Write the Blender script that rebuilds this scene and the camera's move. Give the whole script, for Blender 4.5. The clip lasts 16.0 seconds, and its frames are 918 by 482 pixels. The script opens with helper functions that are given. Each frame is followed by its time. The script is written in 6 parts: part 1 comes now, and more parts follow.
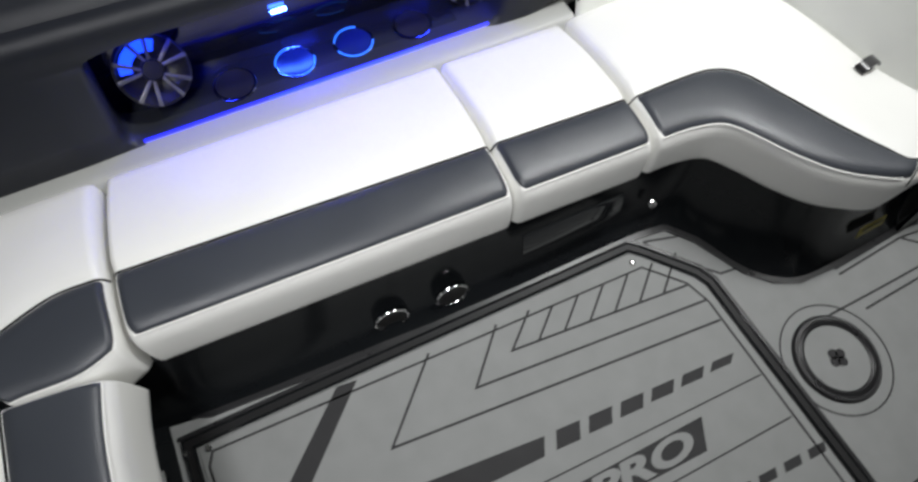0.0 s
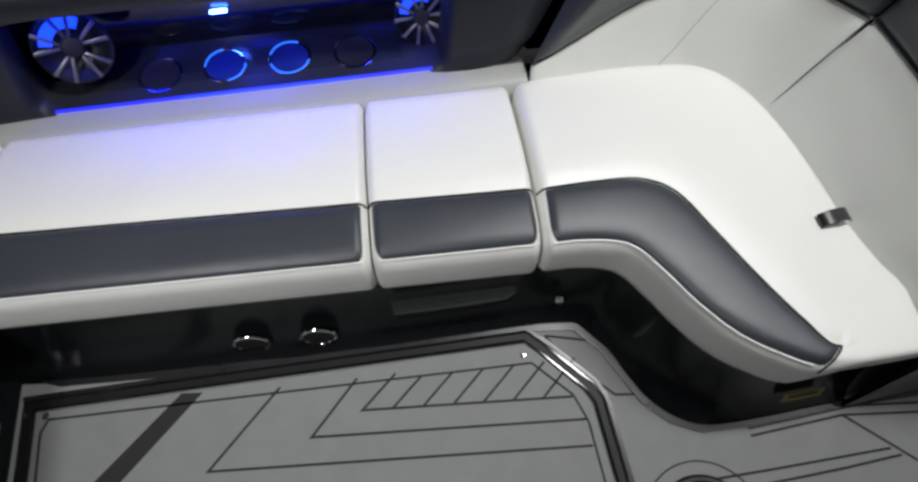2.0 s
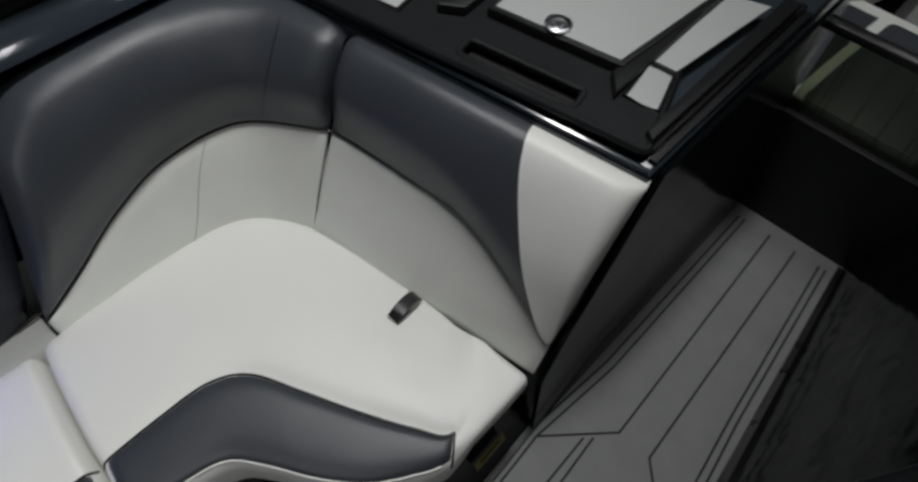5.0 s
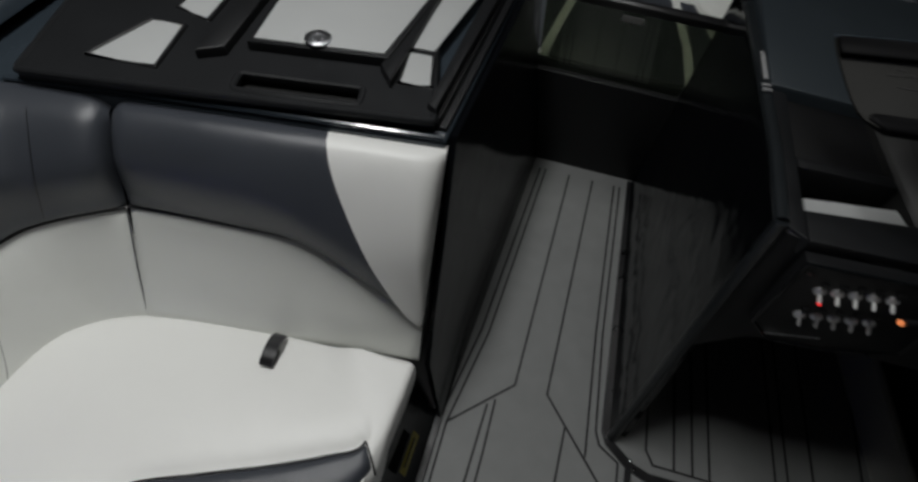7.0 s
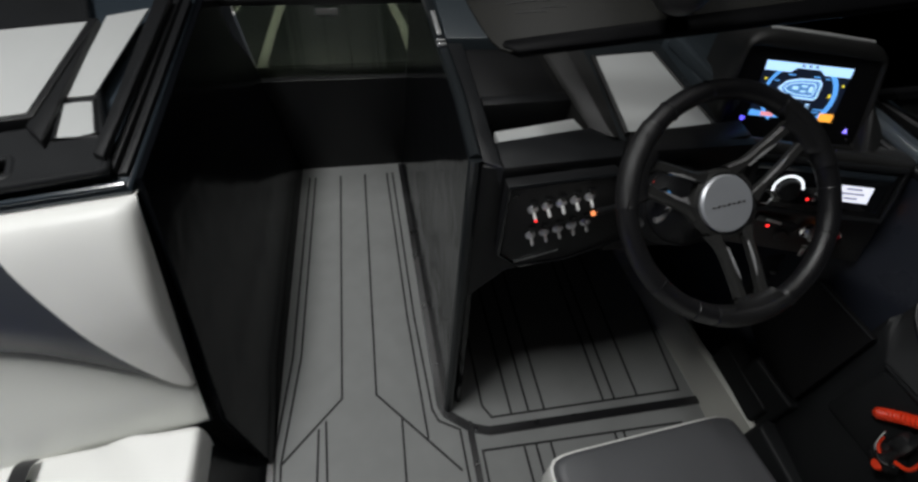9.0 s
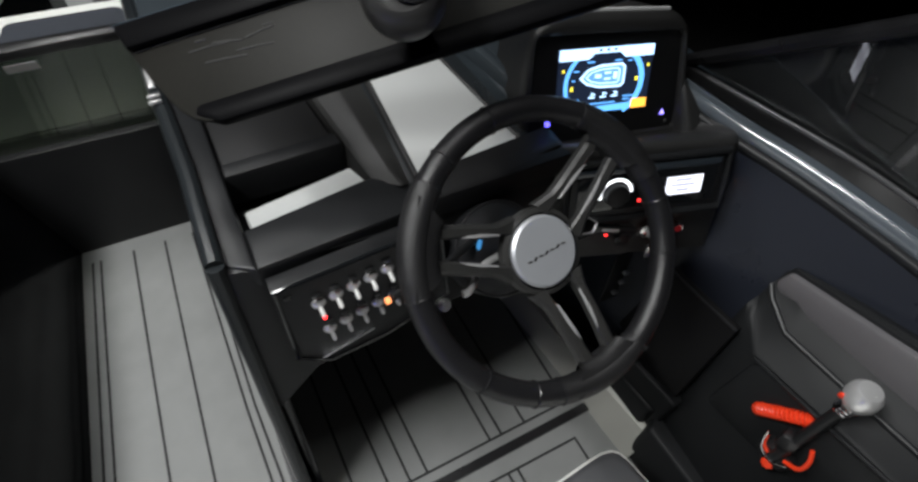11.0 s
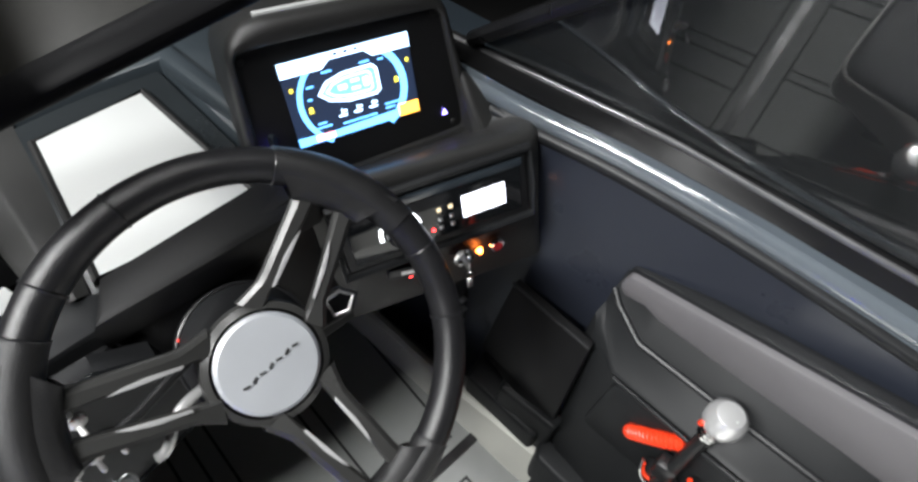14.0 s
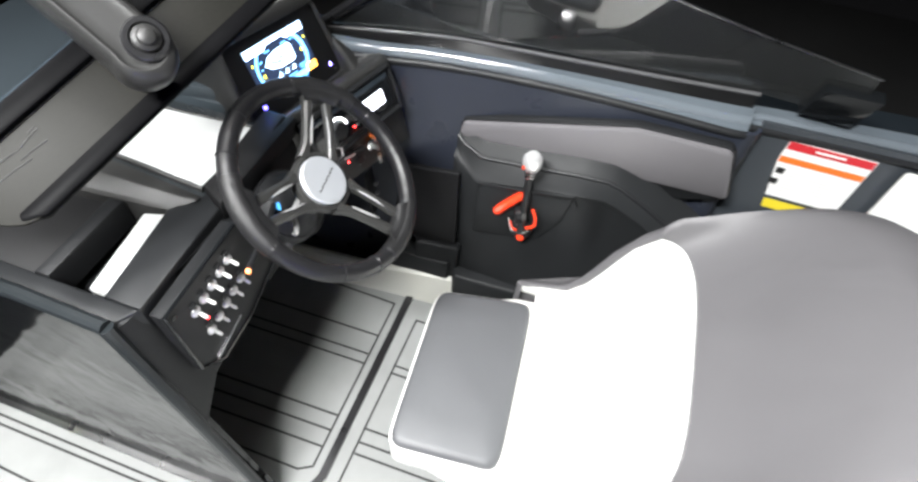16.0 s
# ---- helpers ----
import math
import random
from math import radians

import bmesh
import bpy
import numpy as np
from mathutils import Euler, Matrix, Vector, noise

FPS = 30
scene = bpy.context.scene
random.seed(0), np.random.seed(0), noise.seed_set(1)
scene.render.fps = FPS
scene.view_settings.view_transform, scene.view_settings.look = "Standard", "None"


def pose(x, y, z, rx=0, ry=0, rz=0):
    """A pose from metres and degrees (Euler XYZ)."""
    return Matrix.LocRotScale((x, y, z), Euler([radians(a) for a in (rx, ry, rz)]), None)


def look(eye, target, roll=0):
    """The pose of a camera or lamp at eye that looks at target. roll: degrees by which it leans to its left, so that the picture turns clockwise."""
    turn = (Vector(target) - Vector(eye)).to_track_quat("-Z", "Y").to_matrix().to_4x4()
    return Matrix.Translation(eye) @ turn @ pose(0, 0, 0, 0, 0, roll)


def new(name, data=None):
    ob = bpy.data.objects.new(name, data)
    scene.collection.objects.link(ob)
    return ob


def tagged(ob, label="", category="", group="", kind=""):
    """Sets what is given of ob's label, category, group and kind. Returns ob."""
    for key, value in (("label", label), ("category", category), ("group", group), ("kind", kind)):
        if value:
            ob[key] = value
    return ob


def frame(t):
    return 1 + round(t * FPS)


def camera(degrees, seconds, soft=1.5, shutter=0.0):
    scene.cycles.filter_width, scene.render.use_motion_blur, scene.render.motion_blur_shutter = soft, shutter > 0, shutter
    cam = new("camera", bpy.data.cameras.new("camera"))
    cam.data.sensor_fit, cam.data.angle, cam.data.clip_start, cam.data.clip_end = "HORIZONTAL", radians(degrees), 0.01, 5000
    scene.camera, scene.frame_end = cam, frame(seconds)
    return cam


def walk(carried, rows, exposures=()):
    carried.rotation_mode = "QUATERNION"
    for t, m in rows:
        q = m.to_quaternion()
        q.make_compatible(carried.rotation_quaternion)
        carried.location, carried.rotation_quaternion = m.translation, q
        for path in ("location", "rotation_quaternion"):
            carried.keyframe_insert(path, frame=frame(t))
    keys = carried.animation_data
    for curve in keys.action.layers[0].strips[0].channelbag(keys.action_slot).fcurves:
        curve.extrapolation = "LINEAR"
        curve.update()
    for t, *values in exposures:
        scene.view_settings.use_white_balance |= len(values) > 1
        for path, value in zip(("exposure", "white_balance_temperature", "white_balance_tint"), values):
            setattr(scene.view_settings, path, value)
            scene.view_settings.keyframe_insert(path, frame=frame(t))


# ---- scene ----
cam = camera(80.1, 16.0, soft=2.6, shutter=0.4)
PATH = [
    (0, (0.0199, -0.8145, 1.422), (-0.6863, -0.3526, -0.392), 4.2),
    (0.5, (0.0416, -0.6771, 1.437), (-0.6961, -0.3062, -0.385), 3.8),
    (1, (0.0225, -0.5883, 1.416), (-0.7454, -0.3146, -0.41), 2.7),
    (1.5, (0.0104, -0.439, 1.424), (-0.7611, -0.2404, -0.41), 1.7),
    (2, (0.0027, -0.3033, 1.435), (-0.758, -0.1069, -0.404), 2.3),
    (2.5, (-0.0276, -0.1539, 1.454), (-0.7813, 0.0417, -0.389), 1.3),
    (3, (-0.0212, 0.0085, 1.483), (-0.7901, 0.247, -0.347), 0.0),
    (3.5, (0.0161, 0.1501, 1.511), (-0.7743, 0.4656, -0.299), -0.4),
    (4, (0.0416, 0.259, 1.519), (-0.7159, 0.7398, -0.269), 1.7),
    (6.5, (0.0196, 0.3138, 1.51), (-0.2244, 1.4225, -0.136), 8.9),
    (7, (0.1036, 0.2207, 1.519), (-0.0513, 1.3787, -0.104), 8.7),
    (7.5, (0.1856, 0.1449, 1.532), (0.1356, 1.3493, -0.064), 8.6),
    (8, (0.2693, 0.1203, 1.522), (0.3535, 1.3537, -0.05), 7.9),
    (8.5, (0.306, 0.1503, 1.504), (0.5399, 1.3818, -0.054), 8.1),
    (9, (0.3356, 0.2245, 1.508), (0.6893, 1.4211, -0.055), 7.8),
    (11.5, (0.6838, 0.4716, 1.431), (1.3979, 1.439, -0.167), 7.8),
    (12, (0.7707, 0.501, 1.417), (1.4883, 1.4378, -0.198), 7.3),
    (12.5, (0.8622, 0.5268, 1.388), (1.5913, 1.4321, -0.24), 7.0),
    (13, (0.9272, 0.5325, 1.38), (1.668, 1.3982, -0.264), 6.5),
    (13.5, (0.9492, 0.5219, 1.374), (1.7358, 1.3572, -0.264), 6.2),
    (14, (0.919, 0.4871, 1.365), (1.7854, 1.2892, -0.249), 5.9),
    (14.5, (0.8038, 0.4298, 1.404), (1.7619, 1.162, -0.192), 6.1),
    (15, (0.6143, 0.3829, 1.488), (1.6839, 0.9726, -0.096), 6.0),
    (15.5, (0.4165, 0.334, 1.565), (1.5784, 0.7793, -0.002), 6.0),
    (16, (0.3048, 0.3075, 1.626), (1.5268, 0.6091, 0.073), 6.4),
]
EXPOSURES = [(0, 0.0), (0.5, -0.12), (1, -0.22), (2, -0.38), (3, -0.68), (4, -1.0), (6.5, -1.08), (7.5, -0.93), (8, -0.70), (9, -0.30), (11.5, 0.86), (12.5, 1.24), (13.5, 1.63), (14.0, 1.80), (15.0, 2.16), (16, 2.48)]
walk(cam, [(t, look(eye, target, roll)) for t, eye, target, roll in PATH], EXPOSURES)

# ---- world and light ----
world = bpy.data.worlds.new("dark_showroom")
scene.world = world
world.use_nodes = True
world.node_tree.nodes["Background"].inputs[0].default_value = (0.5, 0.55, 0.6, 1)
world.node_tree.nodes["Background"].inputs[1].default_value = 0.003


def lamp(name, where, power, sx, sy, colour, spread):
    data = bpy.data.lights.new(name, "AREA")
    data.spread = radians(spread)
    data.energy, data.shape, data.size, data.size_y, data.color = power, "RECTANGLE", sx, sy, colour
    ob = new(name, data)
    ob.matrix_world = where
    return ob


lamp("overhead_key_fill", pose(-0.58, 0.98, 3.1, -16, 2, 0), 43, 0.26, 1.0, (0.985, 0.99, 0.985), 128)
# Forward fill, added to lighten the helm.
lamp("overhead_key_fill", look((0.25, 2.45, 3.2), (1.0, 0.4, 0.5)), 3.8, 0.5, 0.25, (0.985, 0.99, 0.985), 110)
# Aft fill, added to lighten the lounge.
lamp("overhead_key_fill", look((0.75, -1.65, 3.1), (-0.56, -0.74, 0.3)), 6.0, 0.26, 1.0, (0.985, 0.985, 1.0), 52)
# Lamp added over the bow to brighten its cushions.
lamp("overhead_key_fill", look((0.35, 3.3, 3.2), (0.35, 3.0, 0.4)), 6.0, 0.26, 1.0, (0.985, 0.99, 0.985), 52)
lamp("overhead_key_fill", pose(0.86, 0.95, 3.1, -8, 0, 0), 2.2, 0.10, 1.0, (0.985, 0.99, 0.985), 110)


# ---- materials ----
def material(name, colour, rough=0.5, metal=0.0, spread=0.06, scale=8.0, grain=300.0, bump=0.08, rough_spread=0.08, coat=0.0, soft=0.0):
    m = bpy.data.materials.new(name)
    m.use_nodes = True
    nt = m.node_tree
    b = nt.nodes["Principled BSDF"]
    tc = nt.nodes.new("ShaderNodeTexCoord")
    big = nt.nodes.new("ShaderNodeTexNoise")
    big.inputs["Scale"].default_value, big.inputs["Detail"].default_value = scale, 5
    fine = nt.nodes.new("ShaderNodeTexNoise")
    fine.inputs["Scale"].default_value, fine.inputs["Detail"].default_value = grain, 2
    nt.links.new(tc.outputs["Object"], big.inputs["Vector"])
    nt.links.new(tc.outputs["Object"], fine.inputs["Vector"])
    mix = nt.nodes.new("ShaderNodeMix")
    mix.data_type = "RGBA"
    lo = [max(0.0, c * (1 - spread * 2)) for c in colour]
    hi = [min(1.0, c * (1 + spread * 2)) for c in colour]
    mix.inputs[6].default_value, mix.inputs[7].default_value = (*lo, 1), (*hi, 1)
    add = nt.nodes.new("ShaderNodeMath")
    add.operation = "MULTIPLY_ADD"
    add.inputs[1].default_value = 0.35
    nt.links.new(fine.outputs["Fac"], add.inputs[0])
    mul = nt.nodes.new("ShaderNodeMath")
    mul.operation = "MULTIPLY"
    mul.inputs[1].default_value = 0.65
    nt.links.new(big.outputs["Fac"], mul.inputs[0])
    nt.links.new(mul.outputs[0], add.inputs[2])
    nt.links.new(add.outputs[0], mix.inputs[0])
    nt.links.new(mix.outputs[2], b.inputs["Base Color"])
    rr = nt.nodes.new("ShaderNodeMapRange")
    rr.inputs[3].default_value, rr.inputs[4].default_value = max(0.02, rough - rough_spread), min(1, rough + rough_spread)
    nt.links.new(big.outputs["Fac"], rr.inputs[0])
    nt.links.new(rr.outputs[0], b.inputs["Roughness"])
    b.inputs["Metallic"].default_value = metal
    b.inputs["Coat Weight"].default_value = coat
    b.inputs["Coat Roughness"].default_value = 0.05
    if bump:
        bp = nt.nodes.new("ShaderNodeBump")
        bp.inputs["Strength"].default_value, bp.inputs["Distance"].default_value = bump, 0.002
        nt.links.new(fine.outputs["Fac"], bp.inputs["Height"])
        nt.links.new(bp.outputs[0], b.inputs["Normal"])
        if soft:
            puck = nt.nodes.new("ShaderNodeTexNoise")
            puck.inputs["Scale"].default_value, puck.inputs["Detail"].default_value, puck.inputs["Distortion"].default_value = 7.0, 2, 0.3
            nt.links.new(tc.outputs["Object"], puck.inputs["Vector"])
            wide = nt.nodes.new("ShaderNodeBump")
            wide.inputs["Strength"].default_value, wide.inputs["Distance"].default_value = soft, 0.02
            nt.links.new(puck.outputs["Fac"], wide.inputs["Height"])
            nt.links.new(wide.outputs[0], bp.inputs["Normal"])
    return m


def glow(name, colour, strength):
    m = bpy.data.materials.new(name)
    m.use_nodes = True
    b = m.node_tree.nodes["Principled BSDF"]
    b.inputs["Base Color"].default_value = (0.02, 0.02, 0.02, 1)
    b.inputs["Emission Color"].default_value, b.inputs["Emission Strength"].default_value = (*colour, 1), strength
    return m


def glass(name, colour, rough=0.02, transmission=0.9):
    m = bpy.data.materials.new(name)
    m.use_nodes = True
    b = m.node_tree.nodes["Principled BSDF"]
    b.inputs["Base Color"].default_value = (*colour, 1)
    b.inputs["Roughness"].default_value, b.inputs["Transmission Weight"].default_value, b.inputs["IOR"].default_value = rough, transmission, 1.5
    return m


WHITE = material("white_vinyl", (0.80, 0.80, 0.77), 0.42, spread=0.02, scale=5, grain=900, bump=0.12, soft=0.22)
LIGHT = material("pale_grey_vinyl", (0.68, 0.69, 0.655), 0.45, spread=0.02, scale=5, grain=900, bump=0.12, soft=0.25)
DARK = material("charcoal_vinyl", (0.046, 0.051, 0.061), 0.35, spread=0.08, scale=6, grain=900, bump=0.2, soft=0.10)
BEAM = material("cream_beam_vinyl", (0.50, 0.50, 0.455), 0.45, spread=0.03, scale=5, grain=900, bump=0.12, soft=0.2)
LEDGE = material("grey_ledge_vinyl", (0.34, 0.345, 0.33), 0.45, spread=0.03, scale=5, grain=900, bump=0.12, soft=0.2)
COAM = material("charcoal_coaming_vinyl", (0.019, 0.021, 0.027), 0.38, spread=0.08, scale=6, grain=900, bump=0.2, soft=0.10)
GREY = material("mid_grey_vinyl", (0.088, 0.090, 0.096), 0.50, spread=0.04, scale=6, grain=900, bump=0.2, soft=0.20)
GLOSS = material("black_gelcoat", (0.008, 0.009, 0.010), 0.07, spread=0.1, scale=3, grain=60, bump=0.01, rough_spread=0.03)
PLINTH = material("black_plinth_gelcoat", (0.007, 0.008, 0.009), 0.17, spread=0.15, scale=4, grain=90, bump=0.02)
SIDEGLOSS = material("black_wavy_gelcoat", (0.0035, 0.004, 0.005), 0.16, spread=0.15, scale=4, grain=90, bump=0.02, rough_spread=0.05, soft=0.10)
HELMGLOSS = material("black_streaked_gelcoat", (0.004, 0.0045, 0.0055), 0.10, spread=0.15, scale=4, grain=90, bump=0.02, rough_spread=0.05, soft=0.22)
SATIN = material("black_satin_plastic", (0.013, 0.0135, 0.0145), 0.38, spread=0.1, scale=10, grain=700, bump=0.25)
SLATE = material("slate_gelcoat", (0.032, 0.042, 0.052), 0.16, spread=0.06, scale=4, grain=80, bump=0.01, coat=0.5)
GUNWALE = material("slate_blue_gelcoat", (0.095, 0.112, 0.128), 0.16, spread=0.06, scale=4, grain=80, bump=0.01, coat=0.5)
DASHTOP = material("slate_dash_gelcoat", (0.034, 0.043, 0.050), 0.34, spread=0.06, scale=4, grain=80, bump=0.01)
NAVY = material("dark_navy_liner", (0.025, 0.029, 0.041), 0.30, spread=0.1, scale=6, grain=400, bump=0.06)
EVA = material("grey_foam_decking", (0.230, 0.236, 0.232), 0.75, spread=0.10, scale=14, grain=500, bump=0.35)
LINE = material("black_foam_groove", (0.012, 0.012, 0.013), 0.7, spread=0.1, scale=20, grain=400, bump=0.2)
MOULD = material("charcoal_moulded_plastic", (0.015, 0.0158, 0.017), 0.38, spread=0.1, scale=9, grain=500, bump=0.08)
PODSKIN = material("grained_pod_plastic", (0.026, 0.026, 0.0255), 0.40, spread=0.12, scale=14, grain=700, bump=0.2)
ARMGREY = material("arm_pad_vinyl", (0.142, 0.137, 0.144), 0.42, spread=0.04, scale=6, grain=900, bump=0.2)
FRAME = material("black_satin_frame", (0.009, 0.009, 0.0095), 0.48, spread=0.15, scale=12, grain=300, bump=0.08)
RUBBER = material("black_rubber", (0.014, 0.014, 0.015), 0.3, spread=0.1, scale=20, grain=300, bump=0.1)
CHROME = material("chrome", (0.80, 0.80, 0.80), 0.10, 1.0, spread=0.02, scale=10, grain=200, bump=0.02, rough_spread=0.04)
KNOB = material("satin_silver_knob", (0.78, 0.78, 0.78), 0.24, 0.6, spread=0.08, scale=60, grain=600, bump=0.1)
RAIL = material("satin_grey_rail", (0.20, 0.20, 0.205), 0.32, 0.6, spread=0.08, scale=30, grain=400, bump=0.05)
ALU = material("brushed_aluminium", (0.62, 0.63, 0.65), 0.30, 1.0, spread=0.05, scale=30, grain=600, bump=0.1)
LEATHER = material("black_leather", (0.011, 0.011, 0.012), 0.33, spread=0.15, scale=20, grain=900, bump=0.25)
PERF = material("perforated_leather", (0.0125, 0.0125, 0.013), 0.42, spread=0.15, scale=20, grain=1100, bump=0.35)
HUBCAP = material("brushed_hub_metal", (0.64, 0.665, 0.70), 0.40, 0.6, spread=0.04, scale=30, grain=900, bump=0.15)
DASH = material("dash_grey_gelcoat", (0.016, 0.019, 0.021), 0.30, spread=0.08, scale=5, grain=120, bump=0.03)
SPOKE = material("dark_grey_alloy", (0.030, 0.030, 0.029), 0.30, 0.0, spread=0.1, scale=12, grain=400, bump=0.05)
PALE = material("pale_grey_pad", (0.45, 0.46, 0.455), 0.6, spread=0.03, scale=9, grain=500, bump=0.15)
PAPER = material("sticker_white", (0.78, 0.78, 0.76), 0.35, spread=0.02, scale=20, grain=200, bump=0.02)
RED = material("sticker_red", (0.55, 0.02, 0.03), 0.4, spread=0.03, bump=0.0)
ORANGE = material("orange_plastic", (0.90, 0.055, 0.015), 0.35, spread=0.05, scale=30, grain=300, bump=0.1)
STICKO = material("sticker_orange", (0.80, 0.17, 0.02), 0.4, spread=0.03, bump=0.0)
YELLOW = material("sticker_yellow", (0.75, 0.60, 0.03), 0.4, spread=0.03, bump=0.0)
DIMYELLOW = material("worn_yellow_label", (0.20, 0.17, 0.012), 0.5, spread=0.15, scale=30, grain=200, bump=0.05)
INK = material("ink_black", (0.01, 0.01, 0.01), 0.5, spread=0.05, bump=0.0)
SPEAKER = material("speaker_cone_black", (0.01, 0.01, 0.012), 0.45, spread=0.1, bump=0.1)
OLIVE = glass("olive_tinted_glass", (0.24, 0.275, 0.195), 0.03, 0.95)
ROOM = material("dark_painted_wall", (0.05, 0.05, 0.055), 0.8, spread=0.1, scale=1.5, grain=60, bump=0.1)
CONCRETE = material("dark_concrete", (0.07, 0.07, 0.07), 0.7, spread=0.2, scale=1.5, grain=80, bump=0.2)
BLUE = glow("blue_led", (0.010, 0.025, 1.0), 230.0)
BLUE_SPOT = glow("blue_led_spot", (0.03, 0.10, 1.0), 130.0)
BLUE_DIM = glow("blue_led_dim", (0.010, 0.025, 1.0), 90.0)
BLUE_LINE = glow("blue_lip_glow", (0.006, 0.012, 1.0), 2.2)
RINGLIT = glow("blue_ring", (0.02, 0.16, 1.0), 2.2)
BLUE_EDGE = glow("blue_edge_glow", (0.006, 0.03, 1.0), 3.2)
BLUE_SOFT = glow("blue_soft_glow", (0.006, 0.045, 1.0), 3.2)
REDLED = glow("red_led", (1.0, 0.03, 0.03), 3.0)
AMBER = glow("amber_led", (1.0, 0.22, 0.03), 10.0)
VIOLET = glow("violet_led", (0.25, 0.2, 1.0), 3.0)
S_CYAN = glow("screen_cyan", (0.12, 0.42, 1.0), 1.3)
S_BLUE = glow("screen_blue", (0.12, 0.34, 0.70), 0.95)
S_WHITE = glow("screen_white", (0.42, 0.68, 1.0), 1.7)
S_DARK = glow("screen_dark", (0.01, 0.02, 0.05), 0.5)
S_ORANGE = glow("screen_orange", (1.0, 0.42, 0.05), 1.6)
S_YELLOW = glow("screen_yellow", (0.9, 0.75, 0.05), 1.3)
S_PINK = glow("screen_pink", (1.0, 0.35, 0.4), 1.2)
KNOBLIT = glow("knob_ring_white", (0.9, 0.95, 1.0), 1.6)
TINT = glass("tinted_glass", (0.16, 0.17, 0.17), 0.02, 0.85)
TINT.node_tree.nodes["Principled BSDF"].inputs["IOR"].default_value = 1.75

for m, level in ((PLINTH, 0.25), (SIDEGLOSS, 0.12), (HELMGLOSS, 0.33), (FRAME, 0.25), (SATIN, 0.28), (MOULD, 0.30), (COAM, 0.28)):
    m.node_tree.nodes["Principled BSDF"].inputs["Specular IOR Level"].default_value = level


# ---- mesh helpers ----
def smooth(me, angle=35):
    for p in me.polygons:
        p.use_smooth = True
    me.set_sharp_from_angle(angle=radians(angle))


def thing(name, loc, label, category, group="", kind=""):
    e = new(name)
    e.empty_display_size = 0.05
    e.location = loc
    return tagged(e, label, category, group, kind)


def base_of(ob):
    m = ob.matrix_basis.copy()
    while ob.parent:
        m = ob.parent.matrix_basis @ ob.matrix_parent_inverse @ m
        ob = ob.parent
    return m


def part(name, bm, mat, parent=None, label="", angle=35):
    bmesh.ops.recalc_face_normals(bm, faces=bm.faces)
    me = bpy.data.meshes.new(name)
    bm.to_mesh(me)
    bm.free()
    smooth(me, angle)
    me.materials.append(mat)
    ob = new(name, me)
    if parent is not None:
        ob.parent = parent
        ob.matrix_parent_inverse = base_of(parent).inverted()
    return tagged(ob, label)


def setting(name, bm, mat, label, category, angle=35):
    return tagged(part(name, bm, mat, None, "", angle), label, category, "", "structure")


def boxm(sx, sy, sz, m=None, bevel=0.0, seg=2):
    bm = bmesh.new()
    bmesh.ops.create_cube(bm, size=1, matrix=Matrix.Diagonal((sx, sy, sz, 1)))
    if bevel:
        bmesh.ops.bevel(bm, geom=list(bm.edges), offset=bevel, segments=seg, profile=0.5, affect="EDGES")
    if m is not None:
        bmesh.ops.transform(bm, matrix=m, verts=bm.verts)
    return bm


def cylm(r, h, m=None, seg=32, bevel=0.0, r2=None):
    bm = bmesh.new()
    bmesh.ops.create_cone(bm, cap_ends=True, segments=seg, radius1=r, radius2=r if r2 is None else r2, depth=h)
    if bevel:
        ed = [e for e in bm.edges if all(len(f.verts) > 4 for f in e.link_faces[:1]) or any(len(f.verts) > 4 for f in e.link_faces)]
        bmesh.ops.bevel(bm, geom=ed, offset=bevel, segments=2, profile=0.5, affect="EDGES")
    if m is not None:
        bmesh.ops.transform(bm, matrix=m, verts=bm.verts)
    return bm


def lathe(profile, m=None, seg=40):
    """A turned shape from (radius, height) pairs about z."""
    bm = bmesh.new()
    rings = []
    for r, z in profile:
        if r < 1e-6:
            rings.append([bm.verts.new((0, 0, z))])
        else:
            rings.append([bm.verts.new((r * math.cos(2 * math.pi * k / seg), r * math.sin(2 * math.pi * k / seg), z)) for k in range(seg)])
    for a, b in zip(rings, rings[1:]):
        for k in range(seg):
            j = (k + 1) % seg
            if len(a) == 1 and len(b) == 1:
                continue
            if len(a) == 1:
                bm.faces.new((a[0], b[k], b[j]))
            elif len(b) == 1:
                bm.faces.new((a[k], b[0], a[j]))
            else:
                bm.faces.new((a[k], b[k], b[j], a[j]))
    if m is not None:
        bmesh.ops.transform(bm, matrix=m, verts=bm.verts)
    return bm


def ringm(r, w, m=None, seg=40, minor=8, flat=1.0):
    """A torus of radius r and tube radius w, its height scaled by flat."""
    return lathe([(r + w * math.cos(a), flat * w * math.sin(a)) for a in [2 * math.pi * k / minor for k in range(minor + 1)]], m, seg)


